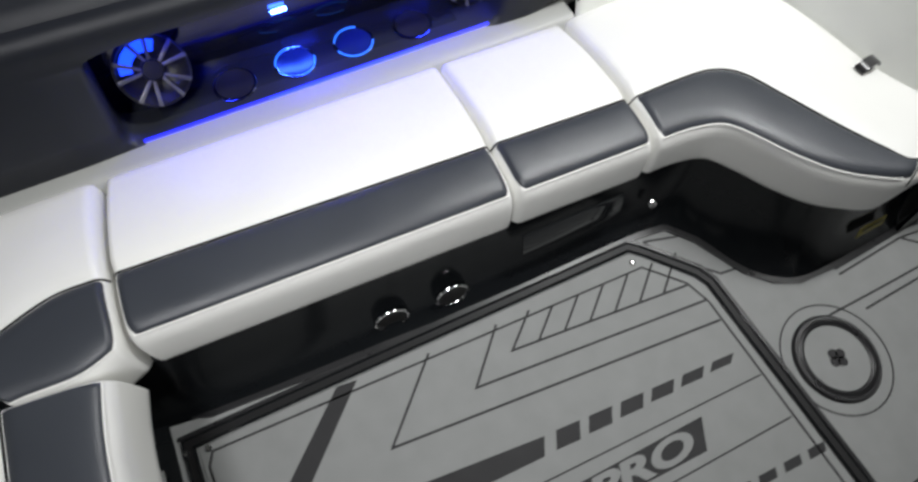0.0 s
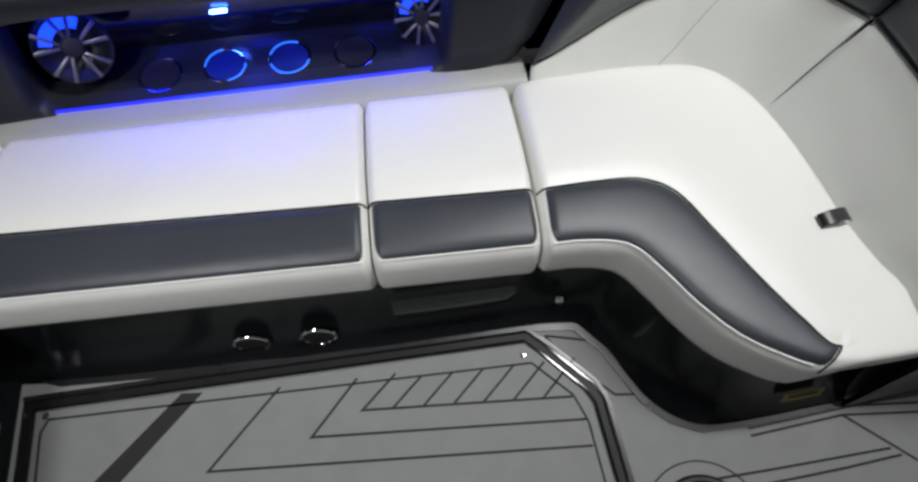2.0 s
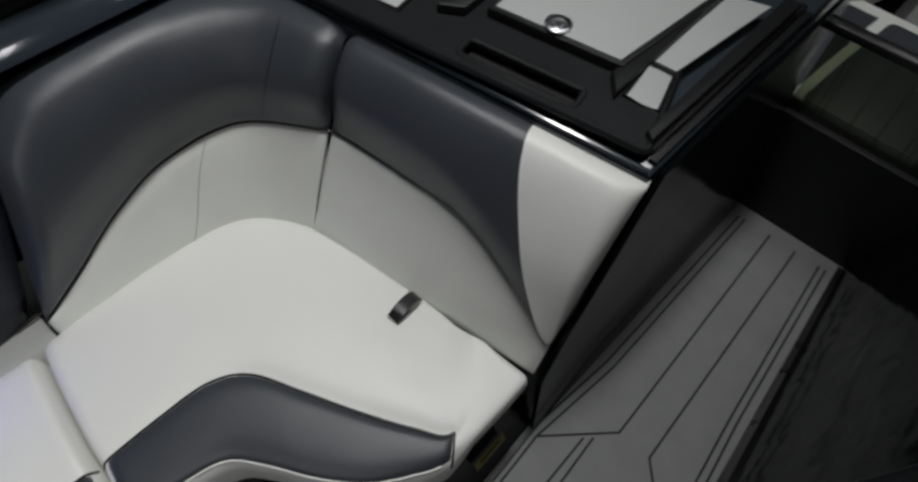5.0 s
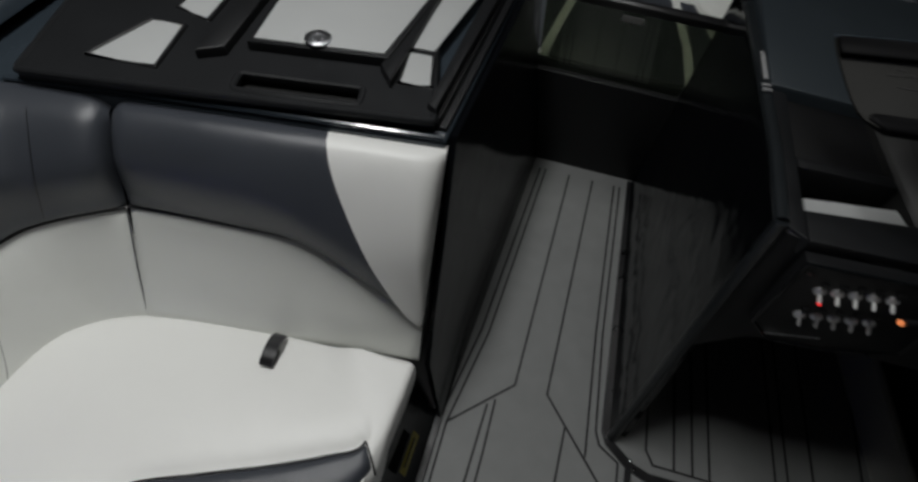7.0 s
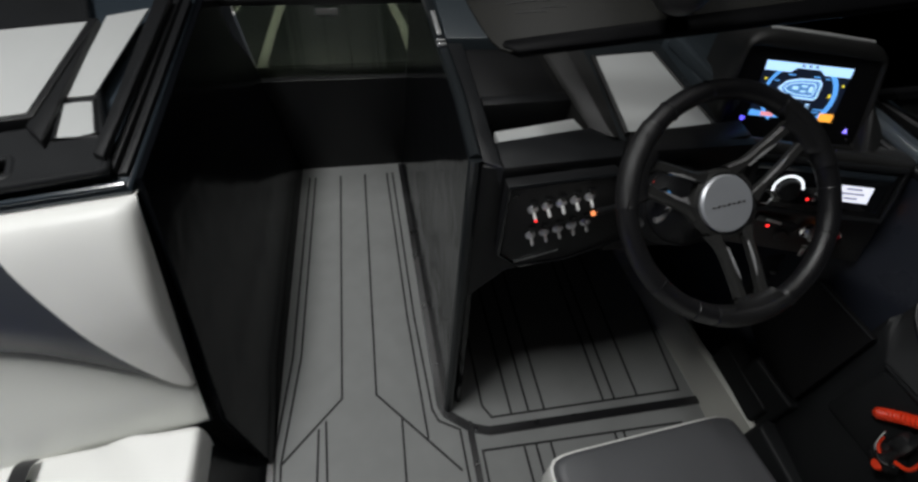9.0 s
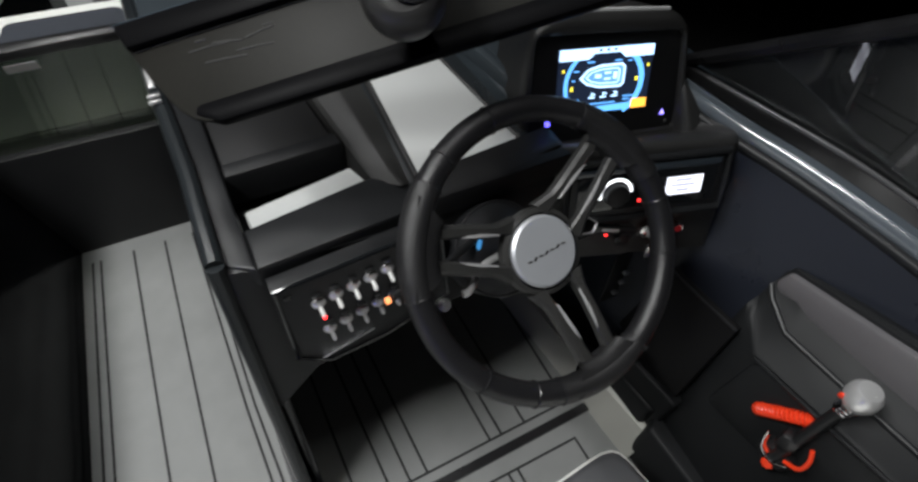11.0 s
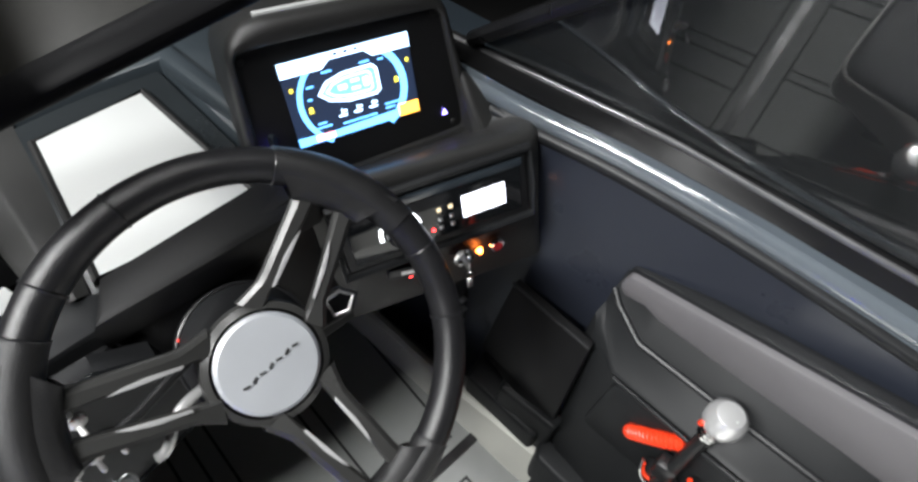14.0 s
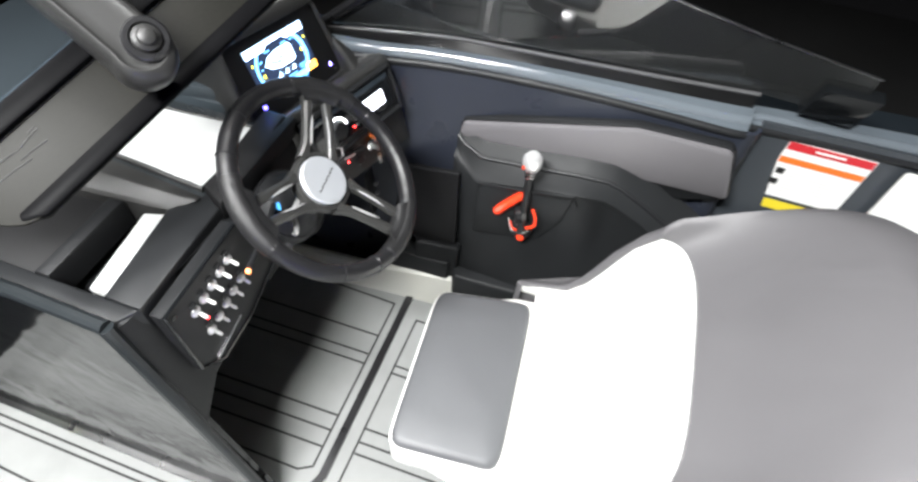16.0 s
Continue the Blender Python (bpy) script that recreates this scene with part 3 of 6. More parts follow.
cushion("seat_cushion", seat_row(-1.200, -0.3695), 0.382, 0.335, "long white bench cushion with charcoal front band", n=50)
cushion("seat_cushion", seat_row(-0.3645, -0.004), 0.382, 0.335, "short white bench cushion with charcoal front band", n=30)
CORNER = [((-0.852, 0.040), (-0.518, 0.006), (-0.398, -0.008)), ((-0.852, 0.20), (-0.512, 0.13), (-0.388, 0.085)), ((-0.845, 0.36), (-0.498, 0.235), (-0.360, 0.168)),
          ((-0.815, 0.52), (-0.450, 0.303), (-0.296, 0.215)), ((-0.735, 0.605), (-0.345, 0.350), (-0.212, 0.260)), ((-0.60, 0.655), (-0.225, 0.400), (-0.132, 0.316)),
          ((-0.40, 0.680), (-0.125, 0.448), (-0.074, 0.384)), ((-0.27, 0.682), (-0.060, 0.492), (-0.034, 0.455)), ((-0.19, 0.675), (-0.075, 0.592), (-0.022, 0.582)), ((-0.13, 0.682), (-0.075, 0.688), (-0.017, 0.691))]
cushion("corner_seat_cushion", CORNER, 0.378, 0.335, "white L-shaped corner cushion with curved charcoal front band", dark=(0.0, 0.785), n=110)

# aft corner and aft bench
AFTC = [((-0.95, -1.62), (-0.60, -1.50), (-0.500, -1.435)), ((-0.95, -1.45), (-0.640, -1.395), (-0.500, -1.395)), ((-0.945, -1.32), (-0.662, -1.305), (-0.493, -1.30)), ((-0.937, -1.19), (-0.655, -1.212), (-0.515, -1.222))]
cushion("seat_cushion", AFTC, 0.380, 0.335, "white aft corner cushion with charcoal front band", n=40)
AFTB = [((0.75, -1.95), (0.75, -1.47), (0.75, -1.32)), ((0.2, -1.95), (0.2, -1.46), (0.2, -1.31)), ((-0.25, -1.94), (-0.25, -1.445), (-0.262, -1.298)), ((-0.462, -1.93), (-0.485, -1.430), (-0.458, -1.270))]
cushion("seat_cushion", AFTB, 0.395, 0.335, "white aft bench cushion with charcoal front band", n=40)

# pull strap on the corner cushion
strap = thing("pull_strap", (-0.33, 0.64, 0.36), "black webbing pull strap on the corner cushion", "strap")
STRAP = [(0.672, 0.352), (0.655, 0.372), (0.630, 0.381), (0.605, 0.381), (0.590, 0.374), (0.588, 0.366), (0.600, 0.362), (0.630, 0.362)]
rows = [[Vector((-0.339 + 0.030 * v - 0.06 * (y - 0.66), y, z + 0.004)) for v in (0, 1)] for y, z, _ in curve_pts([(a, b, 0) for a, b in STRAP], 24)]
part("webbing", thicken(gridm(rows), 0.003), RUBBER, strap)

# ---- black seat base ----
TOP = [(-0.560, -1.45), (-0.505, -1.215), (-0.435, -0.40), (-0.412, -0.02), (-0.375, 0.155), (-0.305, 0.205), (-0.222, 0.250), (-0.142, 0.305), (-0.090, 0.375), (-0.058, 0.46), (-0.040, 0.60), (-0.030, 0.72)]
BOT = [(-0.470, -1.45), (-0.417, -1.219), (-0.338, -0.50), (-0.302, -0.01), (-0.280, 0.105), (-0.205, 0.160), (-0.125, 0.190), (-0.061, 0.219), (-0.002, 0.270), (0.035, 0.340), (0.048, 0.47), (0.054, 0.72)]
tp, bt = curve_pts(TOP, 120), curve_pts(BOT, 120)
rows = []
for a, b in zip(tp, bt):
    rows.append([Vector((*(a.lerp(b, f)), 0.248 * (1 - z))) for f, z in ((0.0, 0.0), (0.02, 0.10), (0.10, 0.30), (0.30, 0.60), (0.62, 0.85), (0.92, 0.97), (1.0, 1.0))])
sb = thing("lounge_plinth", (-0.36, -0.3, 0), "black gloss moulded plinth under the port lounge", "plinth")
part("shell", thicken(gridm(rows), -0.012), PLINTH, sb, "", 60)
part("ledge", prism([(-1.05, -2.3), (-0.58, -2.3), (-0.53, -1.2), (-0.45, -0.40), (-0.43, 0.10), (-0.33, 0.25), (-0.15, 0.36), (-0.07, 0.62), (-0.07, 0.72), (-0.95, 0.72)], 0.20, 0.247), PLINTH, sb)
for x, y, z in ((-0.406, -0.727, 0.060), (-0.388, -0.560, 0.064)):
    M = frame_at((x + 0.008, y, z), (0.12, 1, 0), (0.97, -0.1, 0.16))
    part("vent_ring", ringm(0.043, 0.0050, M, 40, 8, 0.8), CHROME, sb, "chrome vent ring")
    part("vent_cup", lathe([(0.042, 0.001), (0.036, -0.001), (0.030, -0.003), (0, -0.004)], M, 30), INK, sb)
part("drain", lathe([(0, 0.006), (0.011, 0.005), (0.014, 0.0)], frame_at((-0.338, 0.057, 0.092), (0, 1, 0), (0.9, -0.3, 0.4)), 20), CHROME, sb, "small chrome drain fitting")
part("access_panel", solid([(-0.392, -0.36, 0.205), (-0.372, -0.06, 0.205), (-0.352, -0.06, 0.12), (-0.372, -0.36, 0.12)], 0.006, (0.9, -0.1, 0.3), 0.002), GLOSS, sb)

pl = thing("plinth_label", (0.012, 0.57, 0.07), "small yellow label on the black plinth", "label")
psheet = part("sheet", solid([(0.004, 0.520, 0.095), (0.008, 0.625, 0.095), (0.022, 0.625, 0.060), (0.018, 0.520, 0.060)], 0.0012, (0.9, -0.1, 0.4)), DIMYELLOW, pl)
part("text_bar", solid([(0.0105, 0.535, 0.086), (0.0135, 0.610, 0.086), (0.0155, 0.610, 0.080), (0.0125, 0.535, 0.080)], 0.0022, (0.9, -0.1, 0.4)), INK, psheet)


# ---- port side: coaming with lit locker slot ----
def port_x(y):
    return -0.99 + 0.056 * (y + 1.07)


def coons(bottom, top, left, right, nu, nv):
    """A patch between four boundary functions of 0..1."""
    rows = []
    for i in range(nu + 1):
        u = i / nu
        row = []
        for j in range(nv + 1):
            v = j / nv
            p = (bottom(u) * (1 - v) + top(u) * v) + (left(v) * (1 - u) + right(v) * u) - (
                bottom(0) * (1 - u) * (1 - v) + bottom(1) * u * (1 - v) + top(0) * (1 - u) * v + top(1) * u * v)
            row.append(p)
        rows.append(row)
    return rows


def ring_of(corners, n):
    """Points round a four-sided outline, n along each side, its corners rounded by the caller."""
    out = []
    for k in range(4):
        a, b = Vector(corners[k]), Vector(corners[(k + 1) % 4])
        out += [a.lerp(b, i / n) for i in range(n)]
    return out


def soft_ring(corners, n, r):
    pts = ring_of(corners, n)
    for _ in range(r):
        pts = [(pts[k - 1] + pts[k] * 2 + pts[(k + 1) % len(pts)]) / 4 for k in range(len(pts))]
    return pts


coam = thing("coaming_pad", (-0.98, -0.6, 0.34), "charcoal padded side coaming round a lit speaker slot", "side panel")
HOLE = [(-1.095, 0.328), (-0.125, 0.328), (-0.085, 0.565), (-1.065, 0.566)]
OUTER = [(-1.95, 0.332), (0.060, 0.332), (0.215, 0.610), (-1.95, 0.640)]
hole, outer = soft_ring(HOLE, 40, 26), soft_ring(OUTER, 40, 1)
grow = [hole[k] + (outer[k] - hole[k]).normalized() * min(0.03, 0.5 * (outer[k] - hole[k]).length) for k in range(160)]


def at_port(p, off, dz=0.0, k=None):
    if k is not None and off > 0:
        off *= min(1.0, (outer[k] - hole[k]).length / 0.09) ** 1.5
    return Vector((port_x(p.x) + off - 0.32 * max(0, p.y - 0.40), p.x, p.y + dz))


rows = [[at_port(p, -0.085) for p in hole], [at_port(p, -0.02) for p in hole], [at_port(hole[k].lerp(grow[k], 0.15), 0.006, 0, k) for k in range(160)], [at_port(hole[k].lerp(grow[k], 0.6), 0.018, 0, k) for k in range(160)],
        [at_port(grow[k].lerp(outer[k], 0.15), 0.024, 0, k) for k in range(160)], [at_port(hole[k].lerp(outer[k], 0.6), 0.026, 0, k) for k in range(160)], [at_port(hole[k].lerp(outer[k], 0.9), 0.018, 0, k) for k in range(160)],
        [at_port(p, 0.004) for p in outer], [at_port(p, -0.04) for p in outer]]
part("pad", gridm(rows, close_v=True), COAM, coam, "", 60)
part("seam", tubem([at_port(Vector((-0.10 + 0.20 * k / 12, 0.337 + 0.012 * (k / 12) ** 2)), 0.020) for k in range(13)], 0.003, 6), INK, coam)
# top of the coaming, rising to the gunwale
ys = [-1.95 + 2.17 * k / 30 for k in range(31)]
rows = []
for y in ys:
    e = min(1.0, max(0.0, (y + 0.10) / 0.14))
    z = 0.640 - 0.03 * e * 0
    rows.append([Vector((port_x(y) - 0.070, y, z - 0.03)), Vector((port_x(y) - 0.085, y, z - 0.002)), Vector((port_x(y) - 0.11, y, z + 0.012)), Vector((port_x(y) - 0.17, y, z + 0.014 + 0.03 * (1 - e))),
                 Vector((port_x(y) - 0.24, y, z + 0.016 + 0.08 * (1 - e))), Vector((port_x(y) - 0.26, y, 0.83))])
part("top_pad", gridm([r[:4] for r in rows]), COAM, coam, "", 60)
part("upper_trim", gridm([[r[3] + Vector((0, 0, 0.001)), r[4], r[5]] for r in rows]), SIDEGLOSS, coam, "black trim", 60)

# vinyl ledge between the slot and the seat backs
rows = []
for k in range(25):
    y = -1.95 + 2.03 * k / 24
    xb = -0.931 + (y - -1.164) * 0.0686
    rows.append([Vector((port_x(y) - 0.004, y, 0.318)), Vector((port_x(y) + 0.002, y, 0.330)), Vector((port_x(y) + 0.012, y, 0.334)), Vector((xb - 0.012, y, 0.330)), Vector((xb + 0.012, y, 0.318)), Vector((xb + 0.02, y, 0.27))])
part("ledge", gridm(rows), LEDGE, coam, "grey vinyl ledge", 60)

# interior of the slot
slot = thing("speaker_panel", (-1.05, -0.6, 0.33), "black gloss panel with speakers and blue-lit cup holders", "speaker panel")
TRAY = material("black_slot_tray", (0.015, 0.017, 0.024), 0.22, spread=0.1, scale=8, grain=200, bump=0.02)
part("tray", prism([(port_x(-1.12) + 0.004, -1.12), (port_x(-0.10) + 0.004, -0.10), (-1.15, -0.06), (-1.22, -1.16)], 0.300, 0.330, 0.004), TRAY, slot)
part("back_board", solid([(-1.16, -1.16, 0.30), (-1.10, -0.06, 0.30), (-1.17, -0.06, 0.60), (-1.24, -1.16, 0.66)], 0.02, (-1, 0, 0)), GLOSS, slot)
part("led", boxm(0.040, 0.008, 0.008, frame_at((-1.144, -0.642, 0.412), (0.06, 1, 0), (1, 0, 0.4)), 0.002), BLUE_SPOT, slot, "bright blue LED on the slot back")
for k, (x, y) in enumerate(((-1.046, -0.817), (-1.044, -0.658), (-1.037, -0.498), (-1.023, -0.333))):
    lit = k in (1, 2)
    M = Matrix.Translation((x, y, 0.3345))
    part("cup_ring", ringm(0.050, 0.0034, M, 40, 8, 0.7), CHROME, slot, "chrome cup holder rim")
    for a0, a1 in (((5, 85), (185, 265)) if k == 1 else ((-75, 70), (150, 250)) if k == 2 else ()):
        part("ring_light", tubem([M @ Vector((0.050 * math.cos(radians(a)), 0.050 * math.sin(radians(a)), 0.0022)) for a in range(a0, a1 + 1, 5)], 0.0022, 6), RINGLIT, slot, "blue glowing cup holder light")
    # The lit wells carry the blue light in their base colour.
    part("cup_well", lathe([(0.047, 0.002), (0.044, 0.0005), (0.0, 0.0004)], M, 32), INK if not lit else material("cup_well_blue_lit", (0.01, 0.02, 0.12), 0.2, bump=0.0), slot)
# LED spill on the ledge, put in as two thin emissive tubes.
part("edge_glow", tubem([(port_x(y) + 0.009, y, 0.3350) for y in (-0.76, -0.55, -0.34)], 0.0042, 8), BLUE_EDGE, slot, "bright blue LED spill on the ledge edge")
part("lip_glow", tubem([(port_x(y) + 0.008, y, 0.3348) for y in (-1.06, -0.6, -0.15)], 0.0044, 8), BLUE_LINE, slot, "blue LED spill along the slot lip")
for y0, x0, z0, w0 in ((-0.93, -1.082, 0.545, 0.16), (-0.22, -1.050, 0.520, 0.16)):
    part("led_strip", boxm(0.008, w0, 0.004, frame_at((x0, y0, z0), (0.998, -0.056, 0), (0, 0, 1))), BLUE_DIM, slot, "blue LED strip under the lip")
    part("led_hood", boxm(0.003, w0 + 0.06, 0.008, frame_at((x0 + 0.022, y0, z0 - 0.002), (0.998, -0.056, 0), (0, 0, 1))), INK, slot, "black lip in front of the LED strip")
part("led_hood", boxm(0.003, 0.16, 0.008, frame_at((-1.052, -0.60, 0.538), (0.998, -0.056, 0), (0, 0, 1))), INK, slot, "black lip in front of the LED strip")
part("led_strip", boxm(0.012, 0.10, 0.005, frame_at((-1.076, -0.60, 0.540), (0.998, -0.056, 0), (0, 0, 1))), BLUE, slot, "blue LED strip under the lip")


def speaker(loc, normal, r):
    sp = part("speaker", lathe([(r, 0.0), (r, 0.012), (r * 0.93, 0.016), (r * 0.88, 0.006), (r * 0.55, -0.012), (r * 0.34, -0.016), (0, -0.012)], frame_at(loc, (0, 1, 0), normal), 40), SPEAKER, slot, "black speaker with silver spokes")
    M = frame_at(loc, (0, 1, 0), normal)
    # Blue light on the cone, drawn as an emissive patch over part of it.
    part("cone_glow", gridm([[M @ Vector((rr * r * math.cos(radians(a)), rr * r * math.sin(radians(a)), 0.004 - 0.010 * (0.82 - rr))) for rr in (0.50, 0.66, 0.82)] for a in range(60, 171, 10)]), BLUE_SOFT, sp, "blue glow patch on the speaker cone")
    part("hub", lathe([(0, 0.014), (r * 0.26, 0.012), (r * 0.30, 0.004), (r * 0.30, -0.01)], M, 24), SPEAKER, sp)
    for a in range(5):
        R = M @ Matrix.Rotation(2 * math.pi * (a + 0.3) / 5, 4, "Z")
        for sgn in (-1, 1):
            part("spoke", solid([R @ Vector(p) for p in ((r * 0.28, sgn * 0.001, 0.011), (r * 0.94, sgn * 0.016, 0.014), (r * 0.94, sgn * 0.026, 0.014), (r * 0.30, sgn * 0.008, 0.011))], 0.006, R.to_3x3() @ Vector((0, 0, 1)), 0.0015), RAIL, sp)
    return sp


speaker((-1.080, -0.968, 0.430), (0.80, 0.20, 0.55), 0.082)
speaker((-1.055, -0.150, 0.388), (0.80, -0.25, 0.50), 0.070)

# cup holder on the coaming
cup = thing("cup_holder", (-1.09, 0.135, 0.655), "chrome-rimmed black cup holder in the port coaming", "cup holder")
M = frame_at((-1.085, 0.140, 0.657), (1, 0, 0), (-0.22, 0, 1))
part("rim", ringm(0.106, 0.008, M, 44, 10, 0.7), material("smoked_chrome", (0.50, 0.50, 0.51), 0.20, 0.75, spread=0.05, bump=0.0), cup, "smoked chrome rim")
part("well", lathe([(0.102, 0.0), (0.097, -0.03), (0.090, -0.09), (0, -0.09)], M, 36), INK, cup)
part("flange", lathe([(0.108, 0.004), (0.124, 0.003), (0.134, -0.004), (0.140, -0.030)], M, 44), GLOSS, cup)

# ---- curved corner backrest ----
cb = thing("corner_sofa_back", (-0.9, 0.4, 0.33), "curved pale grey and charcoal corner backrest of the lounge", "backrest")
LOW = [(-0.845, 0.085, 0.305), (-0.846, 0.20, 0.305), (-0.838, 0.355, 0.305), (-0.806, 0.510, 0.305), (-0.730, 0.592, 0.305), (-0.640, 0.640, 0.305)]
SEAM = [(-0.868, 0.090, 0.362), (-0.892, 0.20, 0.400), (-0.912, 0.33, 0.462), (-0.915, 0.48, 0.512), (-0.862, 0.655, 0.538), (-0.683, 0.768, 0.560)]
HIGH = [(-0.950, 0.238, 0.690), (-0.985, 0.34, 0.758), (-0.995, 0.48, 0.775), (-0.985, 0.66, 0.775), (-0.890, 0.815, 0.770), (-0.704, 0.868, 0.757)]


def rolled(v):
    """Depth of a padded roll from its lower seam (0) over the fullest part to its top (1)."""
    if v > 0.55:
        return max(0.0, 1 - ((v - 0.55) / 0.45) ** 2) ** 0.5
    g = v / 0.55
    return (0.28 + 0.72 * g * g * (3 - 2 * g)) * (1 - (1 - min(1.0, v / 0.10)) ** 2) ** 0.5


def eased(u, margin):
    return (1 - (1 - max(0.0, min(1.0, u / margin))) ** 2) ** 0.5


def pillow(a, b, inward, bulge, n=60, m=14, lip=0.0, ends=0.06):
    rows = []
    for i in range(n + 1):
        s = i / n
        p, q = catmull(a, s * (len(a) - 1)), catmull(b, s * (len(b) - 1))
        w = inward(s)
        row = []
        for j in range(m + 1):
            v = j / m
            if lip:
                v *= 1 - 0.10 * max(0.0, 1 - min(s, 1 - s) / 0.07) ** 2.2
            q2 = max(0.0, min(1.0, v / 0.22, (1 - v) / 0.25, s / ends, (1 - s) / ends))
            depth = rolled(j / m) * eased(s, ends) * eased(1 - s, ends) if lip else (1 - (1 - q2) ** 2) ** 0.5
            row.append(p.lerp(q, v) + w * (bulge * depth - 0.002))
        if lip:
            q = p.lerp(q, 1 - 0.10 * max(0.0, 1 - min(s, 1 - s) / 0.07) ** 2.2)
            row.append(q + Vector((0, 0, 0.004)) - w * lip * 0.4)
            row.append(q - w * lip)
            row.append(q - w * lip - Vector((0, 0, 0.05)))
        rows.append(row)
    return gridm(rows)


def inward(s):
    a = radians(8 - 78 * max(0, (s - 0.35) / 0.65) ** 1.1) if s > 0.35 else radians(8)
    return Vector((math.cos(a) * 0.9, math.sin(a) * 0.9, 0.42)).normalized()


def steep(s):
    w = inward(s)
    return Vector((w.x, w.y, 0.16)).normalized()


clow = part("lower_pad", pillow(LOW, SEAM, inward, 0.010), LIGHT, cb, "pale grey vinyl lower pad", 60)
cpad = part("upper_pad", pillow(SEAM, HIGH, steep, 0.068, m=22, lip=0.05, ends=0.10), DARK, cb, "charcoal vinyl upper pad", 60)
at_s = lambda pts, s: catmull([Vector(p) for p in pts], s * (len(pts) - 1))
part("stitch", tubem([at_s(SEAM, 0.85).lerp(at_s(HIGH, 0.85), v) + steep(0.85) * (0.068 * rolled(v) - 0.0014) for v in [0.04 + 0.9 * k / 24 for k in range(25)]], 0.0010, 6), RUBBER, cpad, "dark stitched seam")
part("stitch", tubem([at_s(LOW, 0.46 + 0.26 * v).lerp(at_s(SEAM, 0.46 + 0.26 * v), v) + inward(0.46 + 0.26 * v) * (0.010 * eased(v, 0.22) * eased(1 - v, 0.25) - 0.0018) for v in [0.1 + 0.85 * k / 20 for k in range(21)]], 0.0010, 6), LEDGE, clow, "grey stitched seam")
part("corner_seam", tubem([(-0.646, 0.634, 0.312), (-0.664, 0.695, 0.43), (-0.682, 0.765, 0.556)], 0.0018, 6), GREY, cb, "grey stitched corner seam")
part("piping", tubem([p + inward(k / 60) * 0.004 for k, p in enumerate(curve_pts(SEAM, 61))], 0.0032, 6), INK, cpad, "black piping")

# ---- forward backrest against the port console ----
fb = thing("backrest", (-0.35, 0.70, 0.33), "pale grey, charcoal and white backrest against the console", "backrest")
FN = Vector((0.11, -0.86, 0.49)).normalized()


def on_back(x, z, off=0.0):
    return Vector((x, 0.70 + 0.57 * (z - 0.35) + 0.13 * (x + 0.3), z)) + FN * off


SEAMF = [(-0.679, 0.562), (-0.58, 0.561), (-0.454, 0.556), (-0.341, 0.550), (-0.251, 0.528), (-0.169, 0.492), (-0.084, 0.444), (-0.022, 0.402)]
EDGEW = [(-0.022, 0.402), (-0.060, 0.430), (-0.130, 0.512), (-0.191, 0.598), (-0.249, 0.692), (-0.278, 0.757)]
f2 = lambda pts: (lambda t: Vector((*catmull([Vector((p[0], p[1], 0)) for p in pts], t * (len(pts) - 1))[:2],)))
lin = lambda a, b: (lambda t: Vector(a).lerp(Vector(b), t))


def patch(bottom, top, left, right, bulge, nu=40, nv=16, lip=0.0, margin=0.12, corner=False):
    rows = coons(bottom, top, left, right, nu, nv)
    out = []
    for i, r in enumerate(rows):
        row = []
        for j, p in enumerate(r):
            q = max(0.0, min(1.0, i / nu / margin, (1 - i / nu) / margin, j / nv / (margin * 2), (1 - j / nv) / (margin * 2)))
            depth = (1 - (1 - q) ** 2) ** 0.5
            if lip:
                depth = rolled(j / nv) * (eased(i / nu, margin) if corner else eased(1 - i / nu, margin))
            drop = 0.10 * (j / nv) * max(0.0, 1 - i / nu / 0.07) ** 2.2 if lip and corner else 0.0
            row.append(on_back(p.x, p.y - drop * (p.y - 0.562), bulge * depth - 0.002))
        if lip:
            p = r[-1] - Vector((0, 0.10 * max(0.0, 1 - i / nu / 0.07) ** 2.2 * (r[-1].y - 0.562) if corner else 0.0))
            row += [on_back(p.x, p.y, -lip * 0.5) + Vector((0, 0, 0.004)), on_back(p.x, p.y, -lip)]
        out.append(row)
    return gridm(out)


part("lower_pad", patch(lin((-0.655, 0.315), (-0.014, 0.315)), f2(SEAMF), lin((-0.655, 0.315), (-0.677, 0.562)), lin((-0.014, 0.315), (-0.022, 0.402)), 0.010, margin=0.05), LIGHT, fb, "pale grey vinyl lower pad", 60)
fpad = part("upper_pad", patch(f2(SEAMF), lin((-0.700, 0.757), (-0.280, 0.757)), lin((-0.679, 0.562), (-0.700, 0.757)), f2(EDGEW), 0.058, nu=60, nv=24, lip=0.05, margin=0.10, corner=True), DARK, fb, "charcoal vinyl upper pad", 60)
part("end_pad", patch(lin((-0.0225, 0.402), (-0.0215, 0.402)), lin((-0.280, 0.757), (-0.046, 0.757)), f2(EDGEW), f2([(-0.022, 0.402), (-0.030, 0.52), (-0.038, 0.64), (-0.046, 0.757)]), 0.058, nu=32, nv=24, lip=0.05, margin=0.22), WHITE, fb, "white vinyl end pad", 60)
